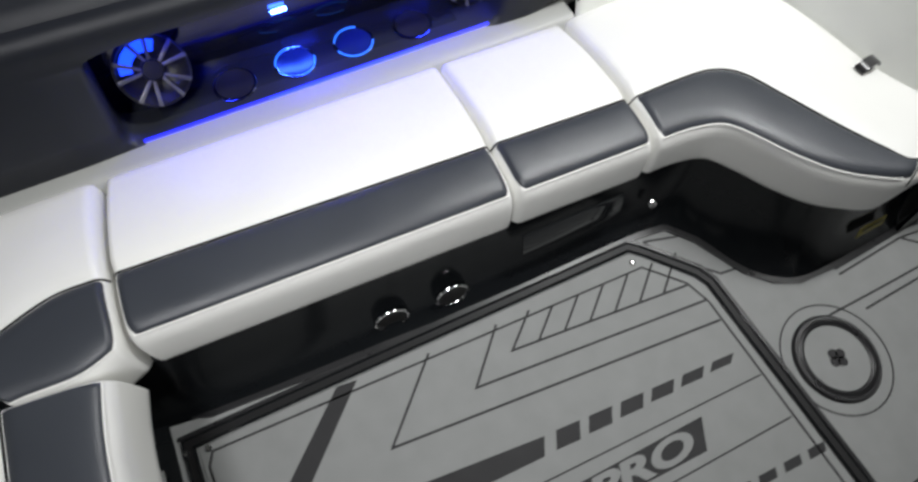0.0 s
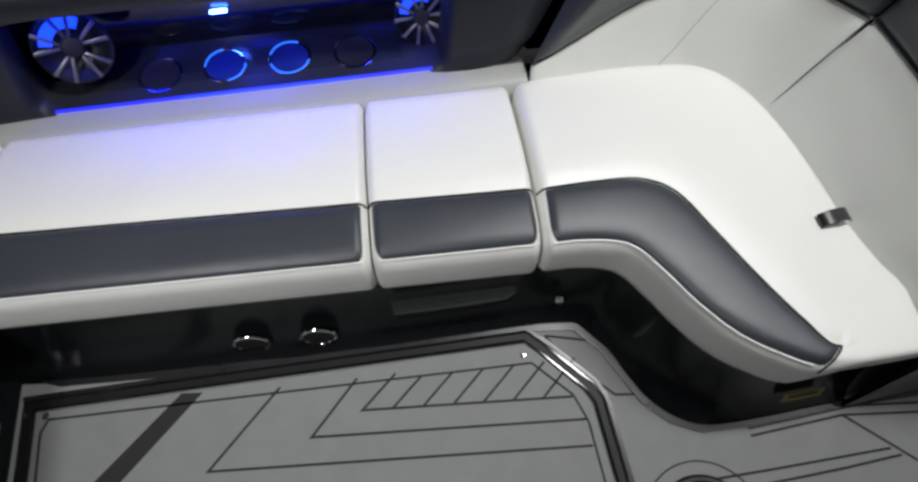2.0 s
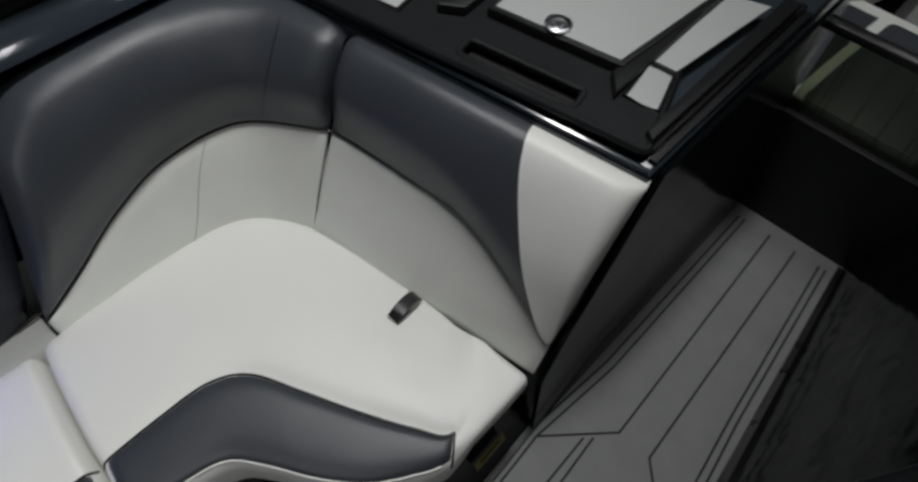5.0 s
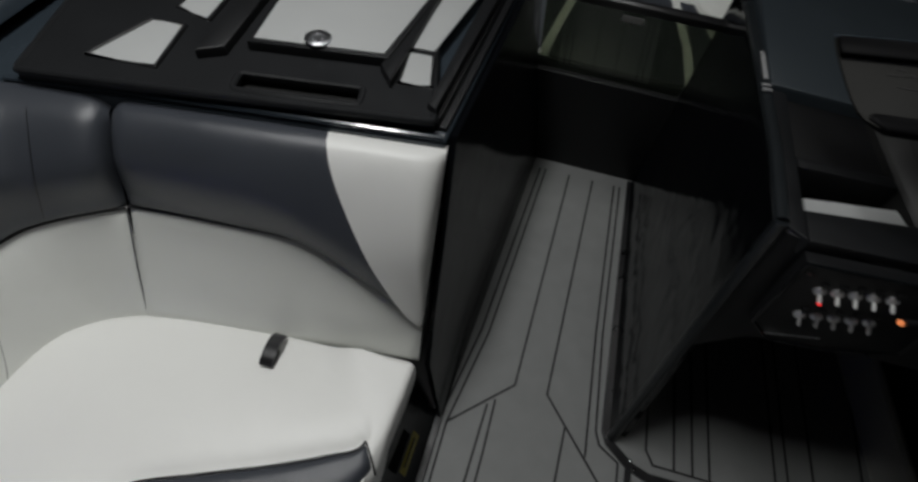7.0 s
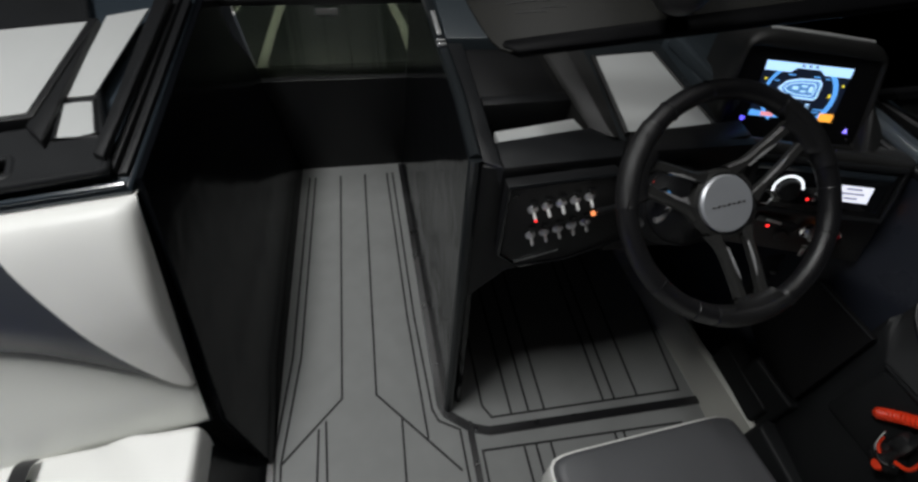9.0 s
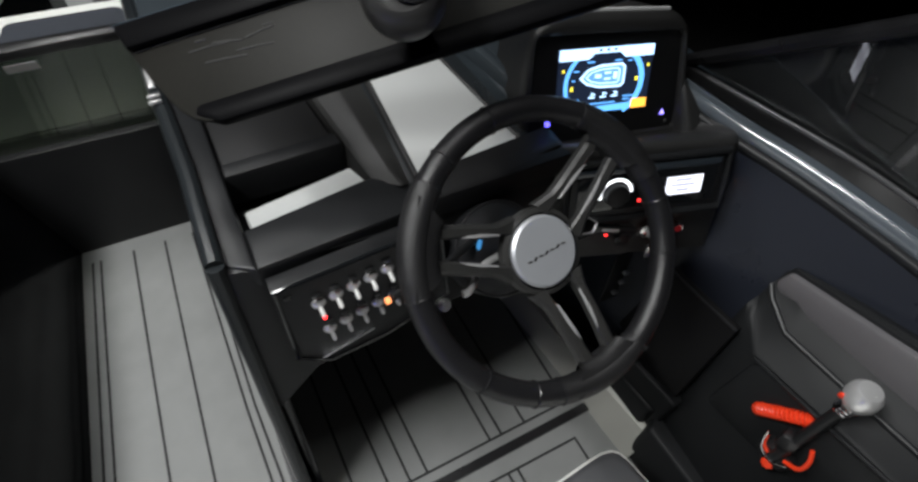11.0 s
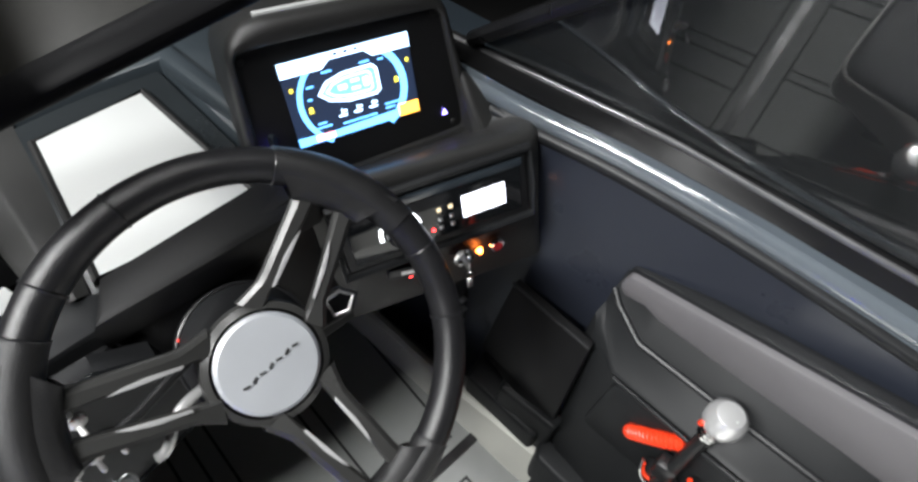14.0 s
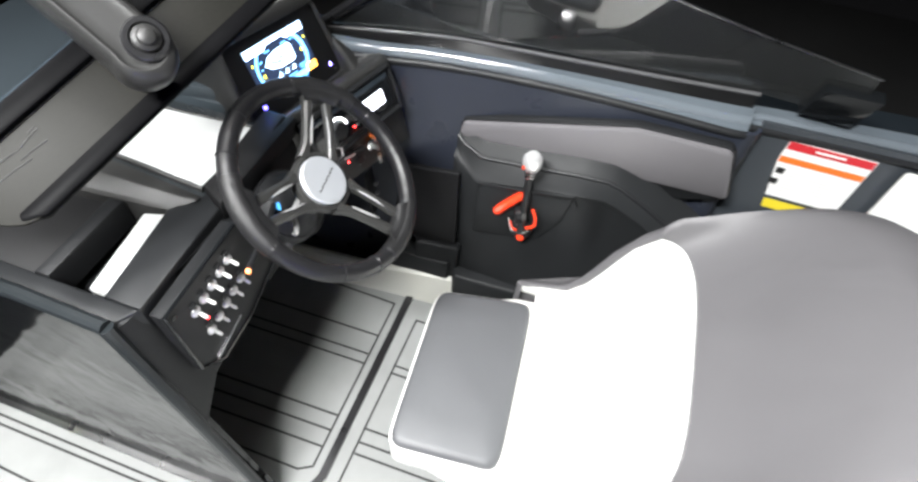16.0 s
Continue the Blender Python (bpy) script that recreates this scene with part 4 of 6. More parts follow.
part("piping", tubem([on_back(p[0], p[1], 0.004) for p in [f2(SEAMF)(k / 50) for k in range(51)]], 0.0032, 6), INK, fpad, "black piping")
part("board", solid([on_back(-0.70, 0.30, -0.025), on_back(-0.012, 0.30, -0.025), on_back(-0.04, 0.762, -0.025), on_back(-0.71, 0.762, -0.025)], 0.015, -FN), GLOSS, fb)

# ---- port console ----
pc = thing("port_console", (-0.45, 1.35, 0), "black gloss port console with pale inset panels", "console")
rows = []
for k in range(13):
    f = k / 12
    aft_edge = [Vector((-0.046, 0.992, 0.772)), Vector((-0.030, 0.905, 0.60)), Vector((-0.014, 0.800, 0.40)), Vector((0.000, 0.730, 0.28)), Vector((0.030, 0.715, 0.12)), Vector((0.052, 0.705, 0.0))]
    fwd_edge = [Vector((0.012, 1.80, 0.772)), Vector((0.022, 1.80, 0.60)), Vector((0.055, 1.80, 0.40)), Vector((0.085, 1.80, 0.28)), Vector((0.115, 1.80, 0.12)), Vector((0.135, 1.80, 0.0))]
    rows.append([a.lerp(b, f) for a, b in zip(aft_edge, fwd_edge)])
part("side_panel", thicken(gridm(rows), 0.012), SIDEGLOSS, pc, "black gloss side panel", 60)
part("body", prism([(-1.02, 0.800), (-0.90, 0.845), (-0.69, 0.882), (-0.052, 0.972), (0.0, 1.80), (-0.75, 1.80), (-1.05, 1.3)], 0.60, 0.770, 0.012, seg=3), SLATE, pc, "slate gelcoat rim", 50)
A = Vector((-0.474, 0.945))
ux, uy = Vector((0.985, 0.17)), Vector((-0.17, 0.985))
L2 = lambda u, v: tuple(A + ux * u + uy * v)
TOPZ = 0.800
for q in ([(-0.40, -0.022), (0.395, -0.022), (0.395, -0.002), (-0.40, -0.002)], [(-0.40, -0.002), (0.0, -0.002), (0.0, 0.05), (-0.40, 0.05)], [(0.247, -0.002), (0.395, -0.002), (0.395, 0.05), (0.247, 0.05)], [(-0.40, 0.05), (0.395, 0.05), (0.31, 0.85), (-0.45, 0.82)]):
    part("top_panel", prism([L2(*p) for p in q], 0.768, TOPZ), MOULD, pc, "charcoal satin moulded top")
part("recess_floor", prism([L2(*p) for p in ((0.0, 0.0), (0.247, 0.0), (0.247, 0.05), (0.0, 0.05))], 0.76, 0.774), INK, pc)
part("grip", prism([L2(*p) for p in ((0.012, -0.004), (0.235, -0.004), (0.235, 0.012), (0.012, 0.012))], 0.774, 0.797, 0.006), SATIN, pc)
for loop in ([(-0.40, -0.022), (0.395, -0.022), (0.31, 0.85), (-0.45, 0.82)], [(0.0, -0.002), (0.247, -0.002), (0.247, 0.05), (0.0, 0.05)]):
    ring = [Vector(L2(*p)) for p in loop]
    pts = []
    for i, p in enumerate(ring):
        a, b = ring[i - 1] - p, ring[(i + 1) % 4] - p
        pts += [p + a.normalized() * 0.012, p + (a.normalized() + b.normalized()) * 0.003, p + b.normalized() * 0.012]
    part("rounded_edge", tubem([(p.x, p.y, TOPZ - 0.004) for p in pts], 0.008, 10, True), MOULD, pc)
lid = part("lid", prism([(-0.497, 1.062), (-0.216, 1.112), (-0.175, 1.44), (-0.525, 1.38)], 0.800, 0.822, 0.004), SATIN, pc, "hinged locker lid")
part("lid_pad", prism([(-0.487, 1.073), (-0.226, 1.120), (-0.190, 1.42), (-0.510, 1.365)], 0.822, 0.826, 0.002), PALE, lid, "pale grey lid pad")
LM = Matrix.Translation((-0.366, 1.114, 0.826))
part("latch", lathe([(0, 0.004), (0.008, 0.004), (0.010, 0.001), (0.018, 0.002), (0.021, 0.006), (0.027, 0.004), (0.028, 0.0)], LM, 32), ALU, lid, "round chrome latch")
part("frame_bar", prism([(-0.575, 1.000), (-0.528, 1.030), (-0.548, 1.45), (-0.605, 1.45)], 0.800, 0.822, 0.006), SATIN, pc)
part("frame_bar", prism([(-0.226, 1.095), (-0.190, 1.050), (-0.178, 1.45), (-0.205, 1.45)], 0.800, 0.818, 0.006), SATIN, pc)
part("frame_bar", prism([(-0.104, 1.020), (-0.084, 1.006), (-0.044, 1.55), (-0.078, 1.55)], 0.800, 0.815, 0.005), SATIN, pc)
for k, (dx, z) in enumerate(((0.0, 0.790), (0.018, 0.780))):
    part("side_step", prism([(-0.092 + dx, 1.000), (-0.076 + dx, 1.000), (-0.034 + dx, 1.60), (-0.052 + dx, 1.60)], 0.76, z, 0.005), SATIN, pc, "stepped side moulding")
part("inset_pad", prism([(-0.769, 0.935), (-0.633, 0.948), (-0.651, 1.085), (-0.722, 1.080)], 0.800, 0.804, 0.001), PALE, pc, "pale grey inset pad")
part("inset_pad", prism([(-0.700, 1.14), (-0.618, 1.12), (-0.632, 1.45), (-0.715, 1.45)], 0.800, 0.804, 0.001), PALE, pc, "pale grey inset pad")
part("inset_pad", prism([(-0.180, 1.070), (-0.113, 1.080), (-0.136, 1.178), (-0.190, 1.172)], 0.800, 0.804, 0.001), PALE, pc, "pale grey inset pad")
part("inset_pad", prism([(-0.189, 1.190), (-0.140, 1.195), (-0.090, 1.51), (-0.172, 1.48)], 0.800, 0.804, 0.001), PALE, pc, "pale grey inset pad")
for quad in ([(-0.769, 0.935), (-0.633, 0.948), (-0.651, 1.085), (-0.722, 1.080)], [(-0.700, 1.14), (-0.618, 1.12), (-0.632, 1.45), (-0.715, 1.45)], [(-0.180, 1.070), (-0.113, 1.080), (-0.136, 1.178), (-0.190, 1.172)]):
    part("pad_rim", tubem([(x, y, 0.802) for x, y in quad], 0.0055, 8, True), SATIN, pc, "raised black pad rim")
part("highlight_rail", tubem([(-0.90, 0.850, 0.772), (-0.69, 0.888, 0.773), (-0.06, 0.978, 0.773)], 0.006, 8), SLATE, pc)

# ---- port gunwale and side glass ----
setting("gunwale_port", gridm([[Vector((x0, y, 0.80)), Vector((x0 - 0.02, y, 0.835)), Vector((x0 - 0.09, y, 0.845)), Vector((x0 - 0.30, y, 0.83)), Vector((x0 - 0.42, y, 0.70)), Vector((x0 - 0.40, y, -0.2))]
                               for y, x0 in ((-2.4, -1.33), (-1.0, -1.25), (0.0, -1.18), (0.24, -1.10), (0.30, -1.00), (0.7, -0.99), (1.2, -0.97), (1.8, -0.75))]), SLATE, "slate gelcoat port gunwale of the boat", "gunwale", 60)
gp = thing("side_window", (-1.08, 0.9, 0.84), "tinted port side windshield glass in black frame", "window")
part("pane", solid([(-1.09, 0.0, 0.86), (-1.02, 1.35, 0.86), (-0.96, 1.05, 1.12), (-1.02, 0.35, 1.05)], 0.006, (1, 0, 0)), TINT, gp)
part("frame", tubem([(-1.09, -0.05, 0.855), (-1.02, 1.40, 0.855)], 0.016, 8), RUBBER, gp, "black frame rail")
part("frame", tubem([(-1.02, 1.38, 0.86), (-0.96, 1.06, 1.125), (-1.02, 0.33, 1.06), (-1.09, -0.02, 0.865)], 0.012, 8), RUBBER, gp, "black frame rail")

# ---- bow door and bow seats ----
setting("bulkhead", boxm(0.50, 0.03, 0.40, Matrix.Translation((0.30, 1.805, 0.195)), 0.004), SATIN, "black sill below the bow door", "bulkhead")
door = thing("bow_door", (0.30, 1.80, 0.39), "dark olive tinted door with black rail across the walkway", "door")
dpane = part("pane", solid([(0.065, 1.815, 0.385), (0.535, 1.815, 0.385), (0.555, 1.740, 0.690), (0.045, 1.740, 0.690)], 0.008, (0, 1, 0.2)), OLIVE, door, "olive tinted glass pane")
dpane.visible_shadow = False
part("rail", boxm(0.62, 0.030, 0.026, frame_at((0.315, 1.742, 0.700), (1, 0, 0.03), (0, -0.2, 1)), 0.006), RUBBER, door, "black top rail")
part("label", solid([(0.268, 1.740, 0.652), (0.330, 1.740, 0.652), (0.330, 1.733, 0.674), (0.268, 1.733, 0.674)], 0.001, (0, -1, -0.2)), PAPER, dpane, "small white label")
setting("bow_floor", prism([(-0.75, 1.83), (1.25, 1.83), (0.75, 3.6), (-0.15, 3.6)], -0.02, 0.0), EVA, "grey foam decking on the bow floor", "floor")
fill = thing("bow_cushion", (0.30, 2.1, 0.28), "white bow cushion with charcoal centre and side strips", "cushion")
FILL = [(-0.12, 1.86), (0.73, 1.86), (0.705, 2.065), (0.605, 2.40), (0.56, 2.46), (0.05, 2.46), (0.005, 2.40), (-0.095, 2.065)]
part("base", prism(FILL, 0.0, 0.28), GLOSS, fill)
part("pad", prism(FILL, 0.28, 0.405, 0.015, seg=3), LIGHT, fill)
part("centre_panel", prism(round_poly([(0.085, 1.856), (0.558, 1.856), (0.543, 2.09), (0.492, 2.395), (0.165, 2.395), (0.115, 2.09)], 0.03), 0.405, 0.414, 0.004), DARK, fill, "charcoal centre panel")
part("aft_face", boxm(0.85, 0.008, 0.135, Matrix.Translation((0.305, 1.856, 0.3395)), 0.003), DARK, fill, "charcoal aft face")
part("side_strip", prism([(0.592, 1.856), (0.712, 1.856), (0.680, 2.065), (0.585, 2.385), (0.530, 2.385), (0.577, 2.09)], 0.405, 0.412, 0.003), DARK, fill, "charcoal side strip")
part("side_strip", prism([(0.052, 1.856), (-0.102, 1.856), (-0.070, 2.065), (0.028, 2.385), (0.126, 2.385), (0.083, 2.09)], 0.405, 0.412, 0.003), DARK, fill, "charcoal side strip")
for sx in (-1, 1):
    e = thing("bow_lounger", (0.30 + sx * 0.5, 2.5, 0.0), "pale bow lounger along the side of the bow", "lounger", "bow loungers")
    tilt = lambda x: 0.30 + sx * x
    part("base", prism([(tilt(0.45), 1.84), (tilt(0.90), 1.84), (tilt(0.60), 3.2), (tilt(0.05), 3.2), (tilt(0.28), 2.475), (tilt(0.385), 2.32)], 0.0, 0.30, 0.01), GLOSS, e)
    part("cushion", prism([(tilt(0.443), 1.84), (tilt(0.90), 1.84), (tilt(0.60), 3.2), (tilt(0.03), 3.2), (tilt(0.272), 2.47), (tilt(0.378), 2.31)], 0.30, 0.40, 0.03, seg=3), LIGHT, e, "pale cushion")
    part("side_pad", solid([(tilt(0.72), 1.84, 0.40), (tilt(0.45), 3.2, 0.40), (tilt(0.55), 3.2, 0.72), (tilt(0.86), 1.84, 0.72)], 0.08, (sx, 0.2, 0), 0.02), DARK, e, "charcoal side pad")
bs = thing("bow_speaker", (0.93, 2.6, 0.43), "blue-lit bow speaker in the coaming", "speaker")
M = frame_at((0.875, 2.47, 0.450), (0, 1, 0), (-0.80, -0.45, 0.45))
part("cone", lathe([(0.085, 0.0), (0.085, 0.014), (0.075, 0.016), (0.04, 0.004), (0, 0.006)], M, 32), SPEAKER, bs)
part("glow_ring", ringm(0.055, 0.008, M, 32, 6, 0.5), BLUE_SOFT, bs, "blue light ring")
part("surround", lathe([(0.085, 0.0), (0.12, -0.002), (0.125, -0.03)], M, 32), GLOSS, bs)

# ---- helm console ----
hc = thing("helm_console", (0.85, 1.2, 0), "black starboard helm console with dash and pockets", "console")
# walkway side panel
rows = []
for k in range(13):
    f = k / 12
    a = [Vector((0.545, 0.925, 0.828)), Vector((0.542, 0.893, 0.62)), Vector((0.538, 0.862, 0.42)), Vector((0.534, 0.825, 0.20)), Vector((0.528, 0.790, 0.0))]
    b = [Vector((0.545, 1.80, 0.79)), Vector((0.542, 1.80, 0.62)), Vector((0.538, 1.80, 0.42)), Vector((0.530, 1.80, 0.20)), Vector((0.520, 1.80, 0.0))]
    rows.append([p.lerp(q, f) for p, q in zip(a, b)])
part("side_panel", thicken(gridm(rows), -0.02), HELMGLOSS, hc, "black gloss side panel", 60)
part("edge_trim", tubem([(0.552, 0.922, 0.835), (0.549, 0.890, 0.62), (0.545, 0.858, 0.42), (0.541, 0.822, 0.20), (0.536, 0.786, 0.004)], 0.013, 10), DASH, hc, "rounded glossy edge")
part("edge_trim", tubem([(0.552, 0.922, 0.833), (0.556, 1.10, 0.833), (0.550, 1.30, 0.83), (0.548, 1.80, 0.80)], 0.013, 10), DASH, hc, "rounded glossy edge")
catch = part("bright_strip", boxm(0.010, 0.10, 0.004, Matrix.Translation((0.546, 1.355, 0.8455)), 0.0015), KNOB, hc, "short bright strip on the edge")
for y in (1.266, 1.282):
    part("catch_bar", boxm(0.020, 0.006, 0.007, Matrix.Translation((0.545, y, 0.8465)), 0.002), KNOB, catch, "small bright catch bar")
# inner side panel of the footwell
part("inner_panel", solid([(0.575, 0.90, 0.60), (0.575, 0.80, 0.0), (0.575, 1.35, 0.0), (0.575, 1.35, 0.60)], 0.012, (-1, 0, 0)), GLOSS, hc)
# top mouldings: rim, front shelf, bars
TP = 0.828
part("rim", prism([(0.560, 0.925), (0.600, 0.900), (0.600, 1.34), (0.560, 1.34)], 0.79, TP, 0.006), MOULD, hc)
part("front_shelf", prism([(0.600, 0.900), (0.838, 0.912), (0.862, 0.955), (0.800, 1.000), (0.600, 0.973)], 0.60, TP, 0.008), MOULD, hc, "charcoal shelf edge")
part("divider_bar", gridm([[Vector((l, yl, 0.74)), Vector((l, yl, 0.818)), Vector((l + 0.006, yl, 0.824)), Vector((m - 0.003, ym, 0.835)), Vector((m + 0.003, ym, 0.835)), Vector((r, yr, 0.826)), Vector((r + 0.004, yr, 0.78))]
                           for l, yl, m, ym, r, yr in ((0.806, 0.985, 0.836, 0.956, 0.850, 0.962), (0.803, 1.005, 0.832, 0.990, 0.853, 0.990), (0.788, 1.15, 0.828, 1.15, 0.868, 1.15), (0.775, 1.30, 0.823, 1.30, 0.876, 1.30))]), PODSKIN, hc, "black divider bar", 20)
part("pocket_floor", prism([(0.598, 0.970), (0.800, 0.995), (0.800, 1.33), (0.598, 1.33)], 0.72, 0.740), SATIN, hc)
part("pocket_pad", prism([(0.613, 0.972), (0.797, 1.001), (0.783, 1.043), (0.611, 1.016)], 0.780, 0.814, 0.004), PALE, hc, "pale grey pocket pad")
part("pocket_bar", prism([(0.602, 1.085), (0.790, 1.090), (0.785, 1.120), (0.602, 1.115)], 0.76, 0.824, 0.006), SATIN, hc)
part("pocket_tray", prism([(0.602, 1.118), (0.783, 1.122), (0.765, 1.33), (0.602, 1.33)], 0.780, 0.812, 0.006), FRAME, hc)
part("pad_tray", prism([(0.850, 0.957), (1.090, 0.950), (1.075, 1.30), (0.868, 1.28)], 0.79, 0.826, 0.006), DASH, hc)
part("dash_pad", prism([(0.864, 0.967), (1.060, 0.966), (1.035, 1.238), (0.884, 1.226)], 0.826, 0.834, 0.003), PALE, hc, "pale grey dash pad")
part("pad_gasket", tubem([(0.864, 0.967, 0.830), (1.060, 0.966, 0.830), (1.035, 1.238, 0.830), (0.884, 1.226, 0.830)], 0.007, 8, True), INK, hc, "black pad gasket")
part("dash_top", prism([(0.56, 1.30), (1.08, 1.28), (1.09, 1.06), (1.375, 1.06), (1.30, 1.80), (0.56, 1.80)], 0.76, 0.842, 0.010), DASHTOP, hc, "slate gelcoat dash top")
part("dash_ridge", prism([(1.075, 1.25), (1.11, 1.00), (1.13, 1.02), (1.10, 1.30)], 0.84, 0.868, 0.010), DASHTOP, hc)
# aft face round the wheel
part("fascia", solid([(0.836, 0.915, 0.822), (1.110, 0.925, 0.850), (1.110, 0.860, 0.60), (0.860, 0.875, 0.57)], 0.05, (0, 1, -0.2), 0.008), FRAME, hc, "black dash fascia")
part("fascia_hood", prism([(0.836, 0.905), (1.12, 0.905), (1.12, 0.985), (0.865, 0.965)], 0.80, 0.842, 0.012), FRAME, hc)
RIMD = curve_pts([(1.095, 0.916), (1.20, 0.881), (1.30, 0.847), (1.375, 0.822), (1.405, 0.815), (1.424, 0.824), (1.432, 0.85), (1.430, 0.95), (1.42, 1.06)], 49)
FOOTD = curve_pts([(1.095, 0.866), (1.20, 0.832), (1.30, 0.799), (1.39, 0.769), (1.418, 0.762), (1.430, 0.775), (1.434, 0.82), (1.432, 0.95), (1.42, 1.06)], 49)
VALLEY = curve_pts([(1.11, 1.01), (1.2, 0.985), (1.28, 0.965), (1.33, 0.955), (1.35, 0.95), (1.36, 0.955), (1.365, 0.97), (1.37, 1.01), (1.37, 1.08)], 49)
rows = []
for a, b, c in zip(RIMD, FOOTD, VALLEY):
    fall = lambda f: a.lerp(c, f)
    rows.append([Vector((b.x, b.y, 0.60)), Vector((*b.lerp(a, 0.90), 0.812)), Vector((*b.lerp(a, 0.97), 0.829)), Vector((*fall(0.03), 0.839)), Vector((*fall(0.10), 0.8425)), Vector((*fall(0.20), 0.840)), Vector((*fall(0.5), 0.816)), Vector((*fall(0.85), 0.786)), Vector((*c, 0.776))])
part("lower_dash", gridm(rows), PODSKIN, hc, "black instrument panel", 50)
part("under_dash", prism([(0.60, 0.93), (1.46, 0.90), (1.42, 1.35), (0.60, 1.35)], 0.52, 0.60, 0.006), INK, hc)
part("foot_wall", solid([(0.56, 1.36, 0.0), (1.42, 1.36, 0.0), (1.42, 1.30, 0.70), (0.56, 1.30, 0.70)], 0.02, (0, 1, 0)), INK, hc)

# moulded face that carries the switches
part("front_face", solid([(0.556, 0.915, 0.822), (0.600, 0.898, 0.822), (0.838, 0.905, 0.800), (0.900, 0.895, 0.600), (0.780, 0.880, 0.555), (0.640, 0.868, 0.545), (0.552, 0.866, 0.440)], 0.03, (0, 1, 0), 0.008), SATIN, hc, "black moulded console face")
# switch panel
SW = frame_at((0.720, 0.872, 0.700), (1, 0.035, 0.02), (0, -1, 0.05))
sw = part("switch_panel", prism([(-0.112, 0.108), (0.100, 0.118), (0.150, 0.085), (0.165, -0.075), (0.045, -0.125), (-0.062, -0.133), (-0.112, -0.085)], -0.02, 0.004, 0.004, SW), SATIN, hc, "black switch panel with chrome toggles")
part("bezel", tubem([SW @ Vector((x, y, 0.004)) for x, y in ((-0.108, 0.104), (0.098, 0.114), (0.146, 0.083), (0.160, -0.073), (0.043, -0.121), (-0.060, -0.129), (-0.108, -0.083))], 0.004, 6, True), GLOSS, sw)
for row in range(2):
    for k in range(5):
        x, y = (-0.056 + 0.0275 * k, 0.045 + 0.005 * k) if row == 0 else (-0.049 + 0.0275 * k, -0.030 + 0.006 * k)
        M = SW @ Matrix.Translation((x, y, 0.004))
        tg = part("toggle_switch", lathe([(0, 0.009), (0.005, 0.009), (0.0075, 0.007), (0.0105, 0.004), (0.0110, 0.0)], M, 18), KNOB, sw, "chrome toggle switch")
        tip = Vector((0.06, -0.50, 0.86)).normalized() if row == 0 else Vector((0.06, -0.62, 0.78)).normalized()
        L = 0.019 if row == 0 else 0.018
        T = M @ Matrix.Translation((0, 0, 0.006)) @ Vector((0, 0, 1)).rotation_difference(tip).to_matrix().to_4x4()
        part("lever", lathe([(0.0022, 0.0), (0.0034, L * 0.45), (0.0036, L * 0.85), (0.002, L), (0, L + 0.0005)], T, 12), PAPER if row == 0 else KNOB, tg, "white lever" if row == 0 else "chrome lever")
        if row == 0 and k == 0:
            part("lever_tip", lathe([(0, 0.003), (0.002, 0.0022), (0.0034, 0.0), (0.002, -0.002), (0, -0.003)], T @ Matrix.Translation((0, 0, L)), 12), REDLED, tg, "red lit lever tip")
        part("guard", boxm(0.014, 0.006, 0.010, M @ Matrix.Translation((0.0, 0.020, 0.002)), 0.002), SATIN, tg)
part("warning_lamp", boxm(0.009, 0.012, 0.010, SW @ Matrix.Translation((0.072, 0.004, 0.002)), 0.002), SATIN, sw, "small black rocker")
part("script_bar", boxm(0.099, 0.0036, 0.001, SW @ Matrix.Translation((-0.027, -0.101, 0.0045)) @ Matrix.Rotation(0.27, 4, "Z")), ALU, sw, "plain silver script bar")
part("key_slot", boxm(0.012, 0.010, 0.004, SW @ Matrix.Translation((-0.094, 0.082, 0.004)), 0.002), GLOSS, sw)

# display pod
FACE = material("satin_face_plate", (0.008, 0.008, 0.0085), 0.35, spread=0.1, scale=10, grain=500, bump=0.03)
DF = frame_at((1.240, 0.998, 0.888), (0.979, -0.200, -0.02), (-0.19, -0.905, 0.385))
POD = polar_loop(round_poly([(-0.112, 0.113), (0.123, 0.106), (0.147, 0.083), (0.166, -0.032), (0.186, -0.112), (0.168, -0.142), (-0.165, -0.142), (-0.160, -0.03), (-0.147, 0.088)], 0.022), 96, (0, -0.012))
PANEL = polar_loop(round_poly([(-0.1395, 0.0795), (0.1355, 0.0745), (0.1525, -0.097), (-0.147, -0.105)], 0.012), 96, (0, -0.012))
rows = []
for f, z, g in ((1.0, -0.13, 1.0), (1.0, -0.022, 1.0), (1.0, -0.014, 1.0), (0.94, -0.004, 1.0), (0.80, 0.004, 1.0), (0.55, 0.0085, 1.0), (0.25, 0.0095, 1.0), (0.05, 0.007, 1.0), (0.0, 0.0005, 1.0)):
    rows.append([DF @ Vector((*p.lerp(o, f), z)) for p, o in zip(PANEL, POD)])
pod = part("display_pod", gridm(rows, close_v=True), PODSKIN, hc, "black display pod", 50)
part("hood_edge", tubem([DF @ Vector(p) for p in ((-0.100, 0.1125, -0.014), (0.0, 0.1105, -0.014), (0.112, 0.1065, -0.014))], 0.0042, 8), PALE, pod, "pale strip along the hood edge")
